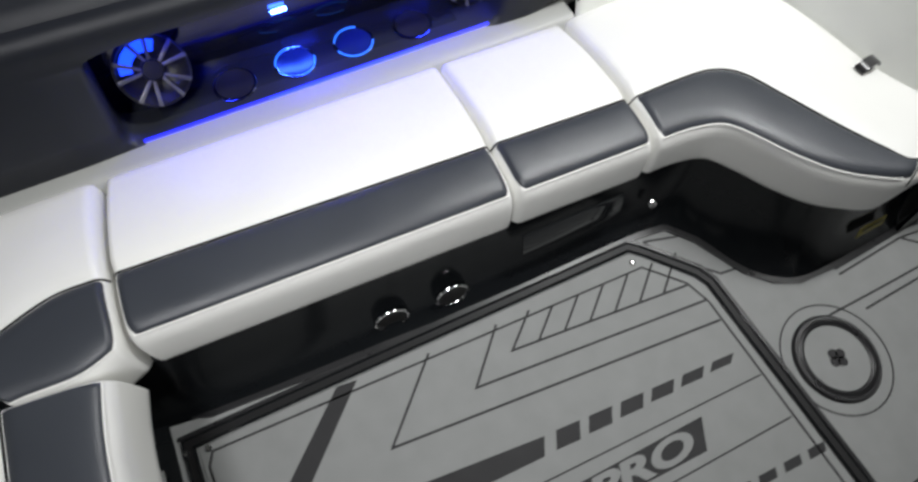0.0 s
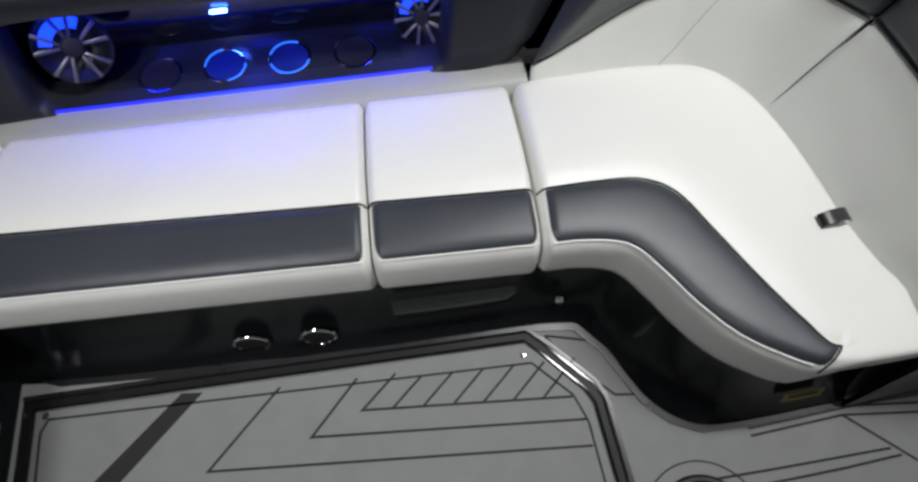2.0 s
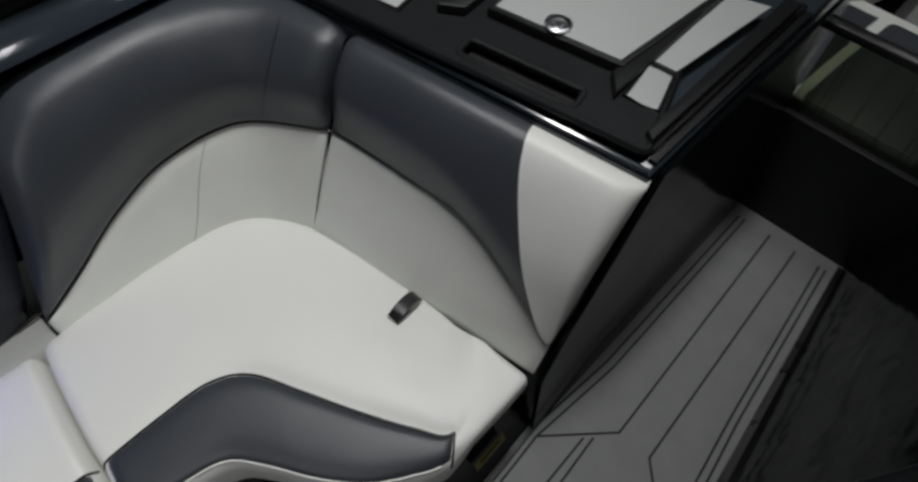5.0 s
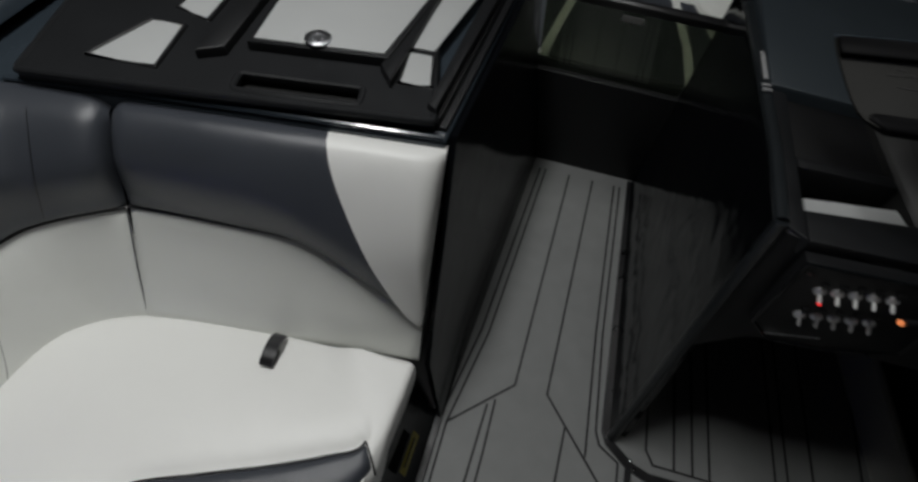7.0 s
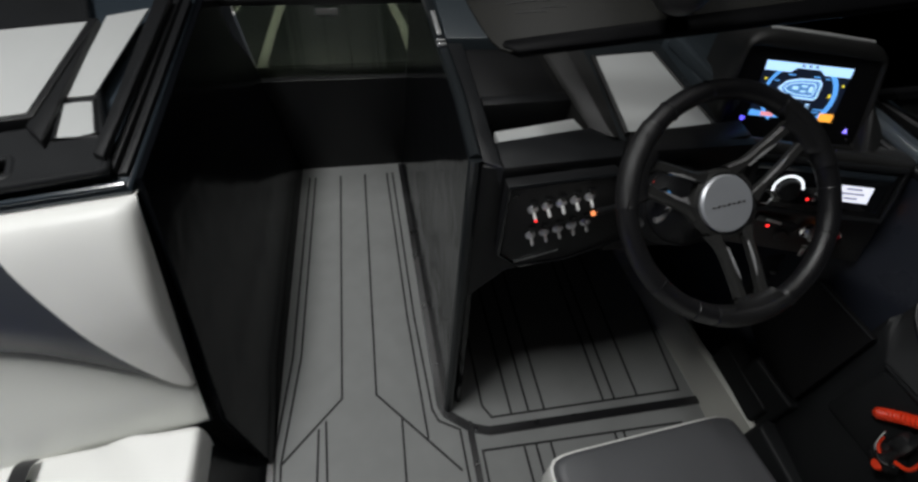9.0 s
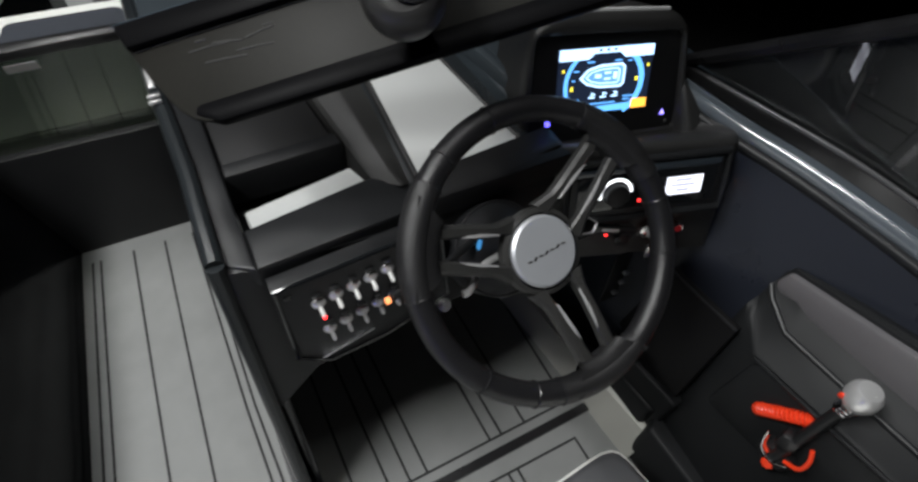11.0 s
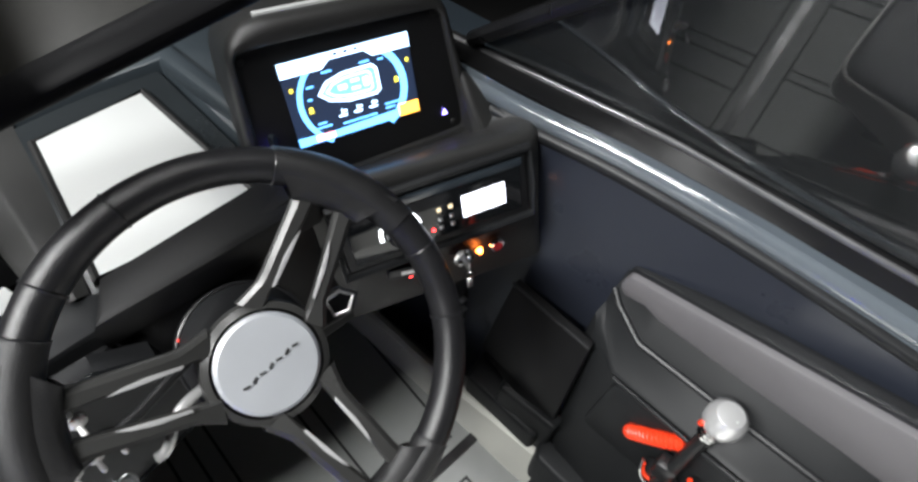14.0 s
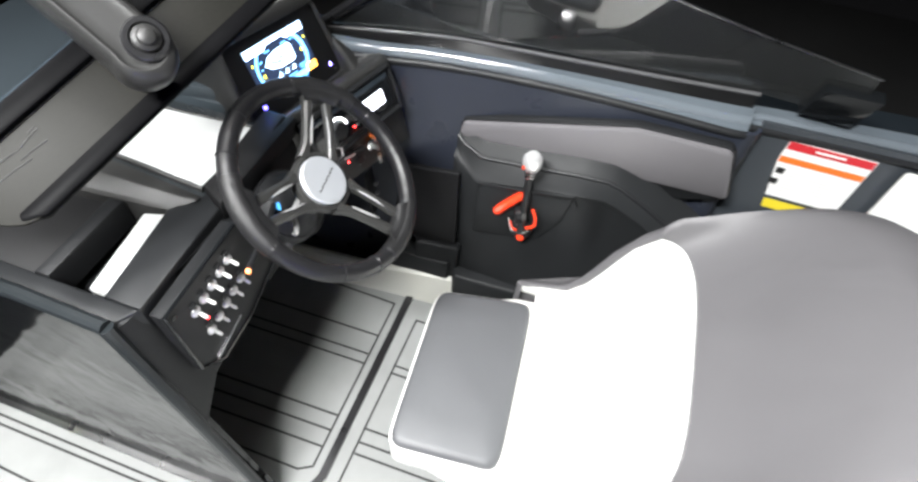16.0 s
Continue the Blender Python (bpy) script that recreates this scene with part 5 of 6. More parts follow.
part("foot", hullm([DF @ Vector(p) for p in ((0.150, -0.012, 0.004), (0.158, -0.018, 0.011), (0.168, -0.020, 0.0), (0.166, -0.02, -0.04), (0.149, -0.128, 0.040), (0.160, -0.104, 0.048), (0.206, -0.096, 0.040), (0.238, -0.104, -0.04), (0.149, -0.150, -0.04), (0.215, -0.140, 0.028), (0.158, -0.142, 0.040))], 0.006), PODSKIN, pod, "moulded pod foot")
part("face_plate", prism([tuple(p) for p in PANEL], -0.004, 0.000, 0.0, DF), FACE, pod, "satin black face plate")
for x, y in ((-0.1325, 0.068), (0.1285, 0.070), (0.1365, -0.0885), (-0.139, -0.092)):
    part("screw", lathe([(0, 0.002), (0.004, 0.0015), (0.005, 0)], DF @ Matrix.Translation((x, y, 0)), 12), INK, pod)
scr = part("screen", boxm(0.178, 0.110, 0.002, DF @ Matrix.Translation((-0.005, 0.0, 0.001)), 0.0), S_DARK, pod, "lit boat display screen")


def on_screen(name, bm, mat, label=""):
    bmesh.ops.transform(bm, matrix=DF @ Matrix.Translation((-0.005, 0, 0.0024)) @ Matrix.Diagonal((1, 0.915, 1, 1)), verts=bm.verts)
    return part(name, bm, mat, scr, label)


def arc_band(r0, r1, a0, a1, cx, cy, sx=1.0, n=24):
    o = arc(0, 0, r1, a0, a1, n)
    i = arc(0, 0, r0, a0, a1, n)
    return gridm([[Vector((cx + sx * p[0], cy + p[1], 0)) for p in (a, b)] for a, b in zip(i, o)])


on_screen("header_bar", prism([(-0.089, 0.040), (-0.035, 0.040), (-0.024, 0.050), (0.024, 0.050), (0.035, 0.040), (0.089, 0.040), (0.089, 0.060), (-0.089, 0.060)], 0, 0.0005), S_WHITE, "white header bar")
for x in (-0.014, 0, 0.014):
    on_screen("header_mark", boxm(0.006, 0.004, 0.0005, Matrix.Translation((x, 0.0555, 0.0005))), S_DARK)
on_screen("dial_arc", arc_band(0.067, 0.074, 125, 235, -0.002, -0.006, 1.02), S_CYAN, "cyan dial arc")
on_screen("dial_arc", arc_band(0.064, 0.074, -55, 55, 0.002, -0.006, 1.02), S_CYAN, "cyan dial arc")
BOAT = [(-0.046, 0.006), (-0.034, 0.020), (-0.010, 0.027), (0.030, 0.028), (0.036, 0.022), (0.036, -0.008), (0.030, -0.013), (-0.010, -0.012), (-0.034, -0.005)]
on_screen("boat_hull", prism(BOAT, 0, 0.0003), S_BLUE, "blue boat hull drawing")
on_screen("boat_outline", stripm(BOAT, 0.0040, 0.0006, 0.0002, True), S_WHITE, "white boat outline")
on_screen("boat_outline", stripm([(-0.036 + 0.80 * (p[0] + 0.046) * 0.96, 0.0075 + 0.66 * (p[1] - 0.0075)) for p in BOAT], 0.0024, 0.0006, 0.0002, True), S_WHITE, "white boat outline")
for x, y, w, h in ((-0.014, 0.0085, 0.012, 0.007), (0.004, 0.0135, 0.012, 0.004), (0.004, 0.0025, 0.012, 0.004), (0.019, 0.0080, 0.008, 0.013)):
    on_screen("boat_mark", boxm(w, h, 0.0004, Matrix.Translation((x, y, 0.0008))), S_WHITE)
for x in (-0.022, 0.0, 0.022):
    on_screen("tab_icon", prism([(x - 0.006, -0.033), (x + 0.006, -0.033), (x + 0.006, -0.030), (x + 0.001, -0.030), (x + 0.001, -0.022), (x - 0.001, -0.022), (x - 0.001, -0.030), (x - 0.006, -0.030)], 0, 0.0005), S_WHITE)
    on_screen("tab_icon", boxm(0.005, 0.003, 0.0005, Matrix.Translation((x + 0.004, -0.0255, 0.0003))), S_WHITE)
on_screen("footer_bar", prism([(-0.089, -0.060), (0.056, -0.060), (0.050, -0.047), (-0.04, -0.050), (-0.089, -0.047)], 0, 0.0005), S_CYAN, "pale blue footer bar")
on_screen("footer_mark", boxm(0.026, 0.009, 0.0005, Matrix.Translation((-0.052, -0.054, 0.0008))), S_PINK)
on_screen("footer_key", boxm(0.030, 0.018, 0.0005, Matrix.Translation((0.073, -0.050, 0.0004))), S_ORANGE, "orange key")
for x, y in ((-0.062, -0.012), (0.062, -0.002), (-0.080, 0.022), (0.082, 0.022)):
    on_screen("figure", boxm(0.005 if abs(x) < 0.07 else 0.004, 0.008 if abs(x) < 0.07 else 0.005, 0.0005, Matrix.Translation((x, y, 0.0003))), S_YELLOW)
for x, y, w in ((-0.050, -0.040, 0.02), (-0.052, -0.034, 0.012), (0.050, -0.034, 0.022), (0.046, -0.040, 0.014), (-0.03, 0.035, 0.014), (0.022, 0.035, 0.014), (0.045, 0.033, 0.008), (-0.056, 0.020, 0.010), (-0.060, 0.003, 0.006), (0.0, -0.0435, 0.05)):
    on_screen("text_bar", boxm(w, 0.0024, 0.0005, Matrix.Translation((x, y, 0.0003))), S_CYAN)
part("status_lamp", prism([(-0.004, -0.003), (0.004, -0.003), (0.0, 0.005)], 0, 0.001, 0, DF @ Matrix.Translation((0.1229, -0.0692, 0.0010)) @ Matrix.Diagonal((1.2, 1.2, 1, 1))), VIOLET, pod, "violet status lamp")

# radio
KEYLIT = glow("warm_key_light", (1.0, 0.80, 0.50), 0.5)
RF = frame_at((1.248, 0.839, 0.772), (0.952, -0.30, 0.05), (-0.305, -0.89, 0.33))
rad = part("radio", prism([(-0.140, -0.050), (0.140, -0.050), (0.140, 0.052), (-0.140, 0.052)], -0.03, 0.006, 0.006, RF), SATIN, hc, "black marine radio with lit screen")
part("face", prism([(-0.128, -0.036), (0.128, -0.036), (0.128, 0.034), (-0.128, 0.034)], 0.006, 0.009, 0.002, RF), GLOSS, rad)
part("bezel_strip", boxm(0.262, 0.012, 0.004, RF @ Matrix.Translation((0, 0.040, 0.008)), 0.001), SLATE, rad)
part("screen", boxm(0.067, 0.035, 0.001, RF @ Matrix.Translation((0.068, 0.0, 0.0100))), glow("radio_screen", (0.85, 0.88, 1.0), 1.3), rad, "white lit radio screen")
for y, w in ((0.011, 0.030), (0.001, 0.045), (-0.009, 0.026)):
    part("text_bar", boxm(w, 0.004, 0.0006, RF @ Matrix.Translation((0.066, y, 0.0108))), glow("radio_text", (0.5, 0.5, 0.7), 0.6), rad)
part("surround", tubem([RF @ Vector(p) for p in ((-0.146, 0.056, 0.004), (0.146, 0.056, 0.004), (0.150, 0.0, 0.004), (0.146, -0.056, 0.004), (-0.146, -0.056, 0.004))], 0.007, 8, True), MOULD, rad, "rounded surround")
part("volume_ring", gridm([[RF @ Vector((-0.058 + r * math.cos(radians(a)), -0.004 + r * math.sin(radians(a)), 0.0105)) for r in (0.0255, 0.031)] for a in range(5, 196, 10)]), KNOBLIT, rad, "white lit arc round the knob")
part("volume_knob", lathe([(0, 0.016), (0.013, 0.015), (0.015, 0.012), (0.016, 0.0)], RF @ Matrix.Translation((-0.058, -0.004, 0.008)) @ Matrix.Diagonal((1.4, 1.4, 1, 1)), 28), SATIN, rad)
for x in (0.0, 0.0175):
    for y in (0.008, -0.007, -0.021):
        part("button", boxm(0.0065, 0.006, 0.002, RF @ Matrix.Translation((x, y, 0.0098)), 0.0008), KEYLIT if y > 0.0 else ALU, rad)
part("lamp", lathe([(0, 0.003), (0.003, 0.0)], RF @ Matrix.Translation((-0.012, -0.022, 0.009)), 10), REDLED, rad)

# ignition row
IF = frame_at((1.308, 0.802, 0.664), (0.947, -0.32, 0.0), (-0.31, -0.92, 0.22))
key = part("ignition", lathe([(0, 0.006), (0.010, 0.006), (0.012, 0.010), (0.017, 0.008), (0.019, 0.0)], IF @ Matrix.Translation((-0.030, 0.002, 0)), 28), CHROME, hc, "chrome ignition switch with key")
part("key_blade", boxm(0.004, 0.016, 0.022, IF @ Matrix.Translation((-0.030, 0.0, 0.018)), 0.001), ALU, key)
part("key_ring", ringm(0.010, 0.0013, IF @ Matrix.Translation((-0.028, -0.022, 0.024)) @ Matrix.Rotation(1.2, 4, "X"), 20, 6), CHROME, key)
part("key_tag", boxm(0.010, 0.022, 0.002, IF @ Matrix.Translation((-0.026, -0.042, 0.020)), 0.0008), ALU, key)
part("start_lamp", lathe([(0, 0.006), (0.004, 0.005), (0.0055, 0.0)], IF, 20), AMBER, hc, "orange lit start lamp")
bt = part("stop_button", lathe([(0, 0.008), (0.008, 0.008), (0.009, 0.004), (0.012, 0.006), (0.014, 0.0)], IF @ Matrix.Translation((0.029, 0.003, 0)), 24), CHROME, hc, "chrome ringed red button")
part("cap", lathe([(0, 0.0095), (0.008, 0.009), (0.008, 0.007)], IF @ Matrix.Translation((0.029, 0.003, 0)), 20), RED, bt)
part("plug", lathe([(0, 0.004), (0.012, 0.003), (0.015, 0.0)], IF @ Matrix.Translation((-0.075, -0.02, 0)), 24), RUBBER, hc)
part("lever_stub", boxm(0.09, 0.020, 0.014, IF @ Matrix.Translation((-0.110, 0.020, 0.014)) @ Matrix.Rotation(-0.15, 4, "Z"), 0.005), RUBBER, hc)
part("script_bar", boxm(0.034, 0.006, 0.001, IF @ Matrix.Translation((-0.118, 0.024, 0.0216)) @ Matrix.Rotation(-0.15, 4, "Z")), ALU, hc, "plain silver script bar")
part("lamp", lathe([(0, 0.004), (0.0035, 0.0)], IF @ Matrix.Translation((-0.118, 0.004, 0.010)), 10), REDLED, hc, "red indicator lamp")
part("speaker_grille", boxm(0.05, 0.16, 0.004, frame_at((1.30, 0.83, 0.46), (0.985, -0.08, 0), (0, -1, 0.1)), 0.002), SATIN, hc)
for x, z in ((0.0, 0.04), (0.004, 0.0), (0.0, -0.04)):
    part("fuse_cap", boxm(0.014, 0.006, 0.010, frame_at((1.30 + x, 0.815, 0.46 + z), (0.985, -0.08, 0), (0, -1, 0.1)), 0.002), ALU, hc)

# ---- steering wheel ----
WN = Vector((0, -math.cos(radians(49.6)), math.sin(radians(49.6))))
HUB = Vector((0.9506, 0.746, 0.863))
WF = frame_at(HUB, (1, 0, 0), WN)
wheel = thing("steering_wheel", HUB, "black leather steering wheel with brushed metal hub", "steering wheel")
rows = []
for k in range(96):
    a = 2 * math.pi * k / 96
    grip = 1.0 + 0.10 * max(0, math.cos(3 * (a - radians(38)))) ** 2
    rows.append([WF @ Vector(((0.1895 + 0.0172 * grip * math.cos(b)) * math.cos(a), (0.1895 + 0.0172 * grip * math.cos(b)) * math.sin(a), 0.012 + 0.0185 * grip * math.sin(b))) for b in [2 * math.pi * j / 14 for j in range(14)]])
part("rim", gridm(rows, True, True), LEATHER, wheel, "black leather rim", 60)
def rim_ring(a, out):
    """A ring of points round the rim's section at angle a, lifted by out."""
    g = 1.0 + 0.10 * max(0, math.cos(3 * radians(a - 38))) ** 2
    ring = []
    for k in range(24):
        b = 2 * math.pi * k / 24
        r = 0.1895 + (0.0172 * g + out) * math.cos(b)
        ring.append(WF @ Vector((r * math.cos(radians(a)), r * math.sin(radians(a)), 0.012 + (0.0185 * g + out) * math.sin(b))))
    return ring


for a0 in (40, 160, 280):
    part("grip_wrap", gridm([rim_ring(a0 - 24 + 42 * k / 28, 0.0009) for k in range(29)], close_v=True), PERF, wheel, "perforated leather grip", 60)
    for a in (a0 - 24, a0 + 18, a0 - 36, a0 + 60):
        part("stitch", tubem(rim_ring(a, 0.0004), 0.0012, 6, True), RUBBER, wheel, "stitched seam")
BAR = [(0.046, 0.0200, 0.046, -0.004, -0.022), (0.060, 0.0200, 0.040, 0.000, -0.016), (0.072, 0.0195, 0.0355, 0.0035, -0.012), (0.085, 0.0185, 0.0345, 0.0070, -0.008), (0.12, 0.0155, 0.033, 0.013, -0.001), (0.150, 0.0125, 0.0315, 0.017, 0.003), (0.178, 0.011, 0.033, 0.020, 0.006)]
for a in (40, 160, 280):
    R = WF @ Matrix.Rotation(radians(a), 4, "Z")
    for sgn in (-1, 1):
        rows = [[R @ Vector((r, sgn * y, z)) for y, z in ((yi, zb), (yi, zt - 0.003), (yi + 0.0025, zt), (yo - 0.006, zt + 0.0008), (yo - 0.001, zt - 0.003), (yo, zt - 0.007), (yo, zb))] for r, yi, yo, zt, zb in BAR]
        sp = part("spoke", gridm(rows, close_v=True), SPOKE, wheel, "dark alloy spoke", 25)
        part("insert", solid([R @ Vector((r, sgn * y, z)) for r, y, z in ((0.130, 0.0146, 0.0135), (0.105, 0.0160, 0.0098), (0.072, 0.0186, 0.0030), (0.070, 0.0215, 0.0028), (0.100, 0.0212, 0.0092), (0.118, 0.0185, 0.0122))], 0.0026, R.to_3x3() @ Vector((0, 0, 1)), 0.0006), KNOB, sp, "polished spoke insert")
    rows = []
    for k in range(21):
        u = k / 10 - 1
        dip = 0.006 * (1 - abs(u)) ** 0.7
        rows.append([R @ Vector((r + (dip if r < 0.16 else 0.0), u * (0.034 + (r - 0.155) * 0.9), z * (1 - 0.25 * abs(u) ** 4) + 0.008 * abs(u) ** 4)) for r, z in ((0.186, -0.004), (0.172, -0.001), (0.160, 0.004), (0.155, 0.008), (0.154, 0.017), (0.157, 0.023), (0.166, 0.0265), (0.177, 0.0285), (0.190, 0.0312))])
    part("grip_cap", gridm(rows), PERF, wheel, "leather spoke gusset", 60)
part("hub_shell", lathe([(0.030, -0.060), (0.050, -0.040), (0.062, -0.018), (0.060, -0.006), (0.053, -0.003)], WF, 48), SPOKE, wheel, "dark hub shell")
hcap = part("hub_cap", lathe([(0, 0.003), (0.046, 0.002), (0.0495, -0.001), (0.0500, -0.008)], WF, 56), HUBCAP, wheel, "brushed metal hub cap")
for k in range(7):
    part("script_bar", boxm(0.0066, 0.0030 if k % 2 else 0.0022, 0.0008, WF @ Matrix.Rotation(radians(8), 4, "Z") @ Matrix.Translation((-0.0285 + 0.0095 * k, -0.002, 0.0036)) @ Matrix.Rotation(0.5 if k % 2 else -0.3, 4, "Z"), 0.0003), SPOKE, hcap, "plain dark script stroke")
col = part("column", lathe([(0.078, -0.19), (0.0765, -0.145), (0.072, -0.132), (0.060, -0.118), (0.046, -0.100), (0.038, -0.075), (0.034, -0.05), (0.030, -0.03), (0, -0.03)], WF, 48), SATIN, wheel, "black column shroud")
part("collar", ringm(0.0755, 0.0022, WF @ Matrix.Translation((0, 0, -0.138)), 48, 8), RUBBER, col)
part("lamp", lathe([(0, 0.0016), (0.0017, 0.0)], WF @ Matrix.Translation((-0.056, 0.050, -0.132)), 10), glow("dim_red_led", (1.0, 0.05, 0.03), 0.5), col, "red indicator lamp")
part("paddle", solid([WF @ Vector(p) for p in ((0.050, 0.012, -0.040), (0.100, 0.022, -0.034), (0.118, 0.004, -0.032), (0.100, -0.012, -0.034), (0.052, -0.010, -0.040))], 0.007, WN, 0.003), RUBBER, wheel, "black paddle")
part("paddle_ring", tubem([WF @ Vector(p) for p in ((0.082, 0.014, -0.029), (0.100, 0.016, -0.027), (0.110, 0.004, -0.026), (0.098, -0.007, -0.027), (0.082, -0.004, -0.029))], 0.0024, 8, True), KNOB, wheel, "chrome paddle emblem ring")
part("tilt_lever", tubem(curve_pts([WF @ Vector(p) for p in ((-0.052, 0.012, -0.030), (-0.085, 0.006, -0.026), (-0.110, -0.016, -0.024), (-0.122, -0.018, -0.024))], 16), 0.0052, 10), KNOB, wheel, "bent chrome tilt lever")
part("push_button", lathe([(0, 0.010), (0.006, 0.009), (0.0065, 0.004), (0.009, 0.003), (0.009, 0.0)], WF @ Matrix.Translation((-0.150, -0.022, -0.028)), 18), KNOB, wheel, "chrome push button")
part("status_lamp", lathe([(0, 0.005), (0.004, 0.004), (0.005, 0.0)], frame_at((1.103, 0.968, 0.856), (1, 0, 0), (0, -0.7, 0.7)), 12), glow("status_blue", (0.12, 0.10, 1.0), 2.0), hc, "blue status lamp")
# Cyan reflection on the glossy column, drawn as a small emissive plate.
CYAN = glow("cyan_glint", (0.06, 0.35, 0.8), 0.5)
part("column_glint", boxm(0.018, 0.008, 0.004, frame_at((0.905, 0.832, 0.796), (0.5, 0.5, 0.6), (-0.85, -0.25, 0.45)), 0.0015), CYAN, hc, "cyan reflection drawn on the column")

stalk = part("stalk", tubem([(0.905, 0.842, 0.800), (0.83, 0.815, 0.803), (0.748, 0.798, 0.806)], 0.006, 10), SATIN, hc, "black column stalk")
part("stalk_lamp", boxm(0.008, 0.008, 0.008, frame_at((0.742, 0.796, 0.806), (1, 0.2, 0), (0, -1, 0.3)), 0.002), glow("stalk_amber", (1.0, 0.30, 0.10), 1.5), stalk, "orange lit stalk end")

# ---- opened windshield panel over the dash ----
ETCH = material("etched_grey", (0.05, 0.05, 0.049), 0.5, bump=0.0)
INKGLOSS = material("black_trim", (0.004, 0.004, 0.0045), 0.42, spread=0.1, scale=8, grain=200, bump=0.02)
WS = thing("windshield_panel", (0.9, 1.05, 1.08), "dark tinted windshield panel in a black frame", "windshield")
P0, D1, D2 = Vector((0.600, 1.000, 0.998)), Vector((0.93, -0.24, 0.27)).normalized(), Vector((-0.10, 1.0, 0.37)).normalized()
PN = D1.cross(D2).normalized()
q = lambda a, b, c=0.0: P0 + D1 * a + D2 * b + PN * c
END = [(0.05, 0.158), (-0.046, 0.160), (-0.044, 0.135), (-0.038, 0.102), (-0.031, 0.070), (-0.024, 0.043), (-0.016, 0.022), (-0.006, 0.008), (0.008, 0.0), (0.03, -0.004)]
wpane = part("pane", solid([q(a, b) for a, b in END[1:] + [(0.82, -0.004), (0.82, 0.158)]], 0.006, -PN, 0.0015), material("dusty_dark_glass", (0.0118, 0.0115, 0.0096), 0.42, spread=0.25, scale=6, grain=150, bump=0.03), WS, "dusty dark glass", 30)
wpane.visible_shadow = False
part("frame", solid([q(0.02, -0.006, -0.016), q(0.82, -0.006, -0.016), q(0.82, 0.024, -0.016), q(0.004, 0.024, -0.016), q(-0.004, 0.012, -0.016)], 0.019, PN, 0.005), INKGLOSS, WS, "black frame edge")
part("frame", solid([q(-0.040, 0.116, 0.001), q(0.82, 0.116, 0.001), q(0.82, 0.152, 0.001), q(-0.044, 0.152, 0.001)], 0.012, PN, 0.005), INKGLOSS, WS, "black upper frame")
part("edge_bead", tubem([q(a, b, -0.002) for a, b in ((-0.046, 0.158), (0.30, 0.157), (0.82, 0.157))], 0.0045, 8), SLATE, WS, "polished edge bead")
part("edge_line", tubem([q(a, 0.1155, 0.001) for a in (-0.036, 0.3, 0.82)], 0.0012, 6), ETCH, WS, "pale edge line")
ha = thing("support_arm", (0.818, 0.898, 1.195), "dark satin support arm with a bolted round end", "arm")
HF = frame_at((0.818, 0.898, 1.195), (0.94, -0.25, 0.23), (-0.35, -0.62, 0.70))
SIDE = [(-0.013 + 0.044 * math.cos(radians(a)), -0.009 + 0.044 * math.sin(radians(a))) for a in range(-200, 21, 10)]
OUTL = polar_loop(SIDE + [(0.022, 0.10), (0.012, 0.20), (-0.062, 0.20), (-0.058, 0.10)], 72, (-0.012, 0.02))
rows = [[HF @ Vector((-0.012 + (p.x + 0.012) * f, 0.02 + (p.y - 0.02) * f, z)) for p in OUTL] for f, z in ((0.80, -0.085), (0.95, -0.070), (1.0, -0.050), (1.0, -0.030), (0.95, -0.014), (0.86, -0.006), (0.76, -0.004), (0.70, -0.007), (0.60, -0.009), (0.3, -0.009), (0.01, -0.009))]
kn = part("knuckle", gridm(rows, close_v=True), PODSKIN, ha, "rounded arm end", 40)
part("washer", lathe([(0.031, -0.010), (0.031, -0.003), (0.028, 0.000), (0.022, 0.000), (0.021, -0.004), (0, -0.004)], HF, 36), RUBBER, kn, "black washer")
part("bolt", lathe([(0.019, -0.004), (0.018, 0.003), (0.013, 0.006), (0.011, 0.011), (0.007, 0.013), (0, 0.0135)], HF, 28), PODSKIN, kn, "domed bolt head")
part("bolt", lathe([(0.019, -0.012), (0.018, 0.001), (0.013, 0.004), (0.007, 0.009), (0, 0.0095)], HF @ Matrix.Translation((-0.028, 0.125, 0)), 28), PODSKIN, kn, "domed bolt head")
part("tube", tubem([HF @ Vector(p) for p in ((-0.024, 0.15, -0.045), (-0.05, 0.30, -0.05), (-0.08, 0.46, -0.05))], 0.034, 16), PODSKIN, ha, "round arm tube")
for (a0, b0), (a1, b1) in (((0.059, 0.130), (0.067, 0.129)), ((0.074, 0.128), (0.091, 0.129)), ((0.036, 0.105), (0.049, 0.104)), ((0.024, 0.094), (0.074, 0.092)), ((0.055, 0.097), (0.088, 0.089)), ((0.093, 0.090), (0.131, 0.095)), ((0.118, 0.099), (0.131, 0.099)), ((0.077, 0.077), (0.121, 0.073)), ((0.036, 0.074), (0.086, 0.068))):
    part("etched_mark", tubem([q(a0, b0, 0.0002), q((a0 + a1) / 2, (b0 + b1) / 2 + 0.0008, 0.0002), q(a1, b1, 0.0002)], 0.0011, 6), ETCH, wpane, "pale etched mark")
for m, level in ((bpy.data.materials["dusty_dark_glass"], 0.08), (INKGLOSS, 0.03)):
    m.node_tree.nodes["Principled BSDF"].inputs["Specular IOR Level"].default_value = level

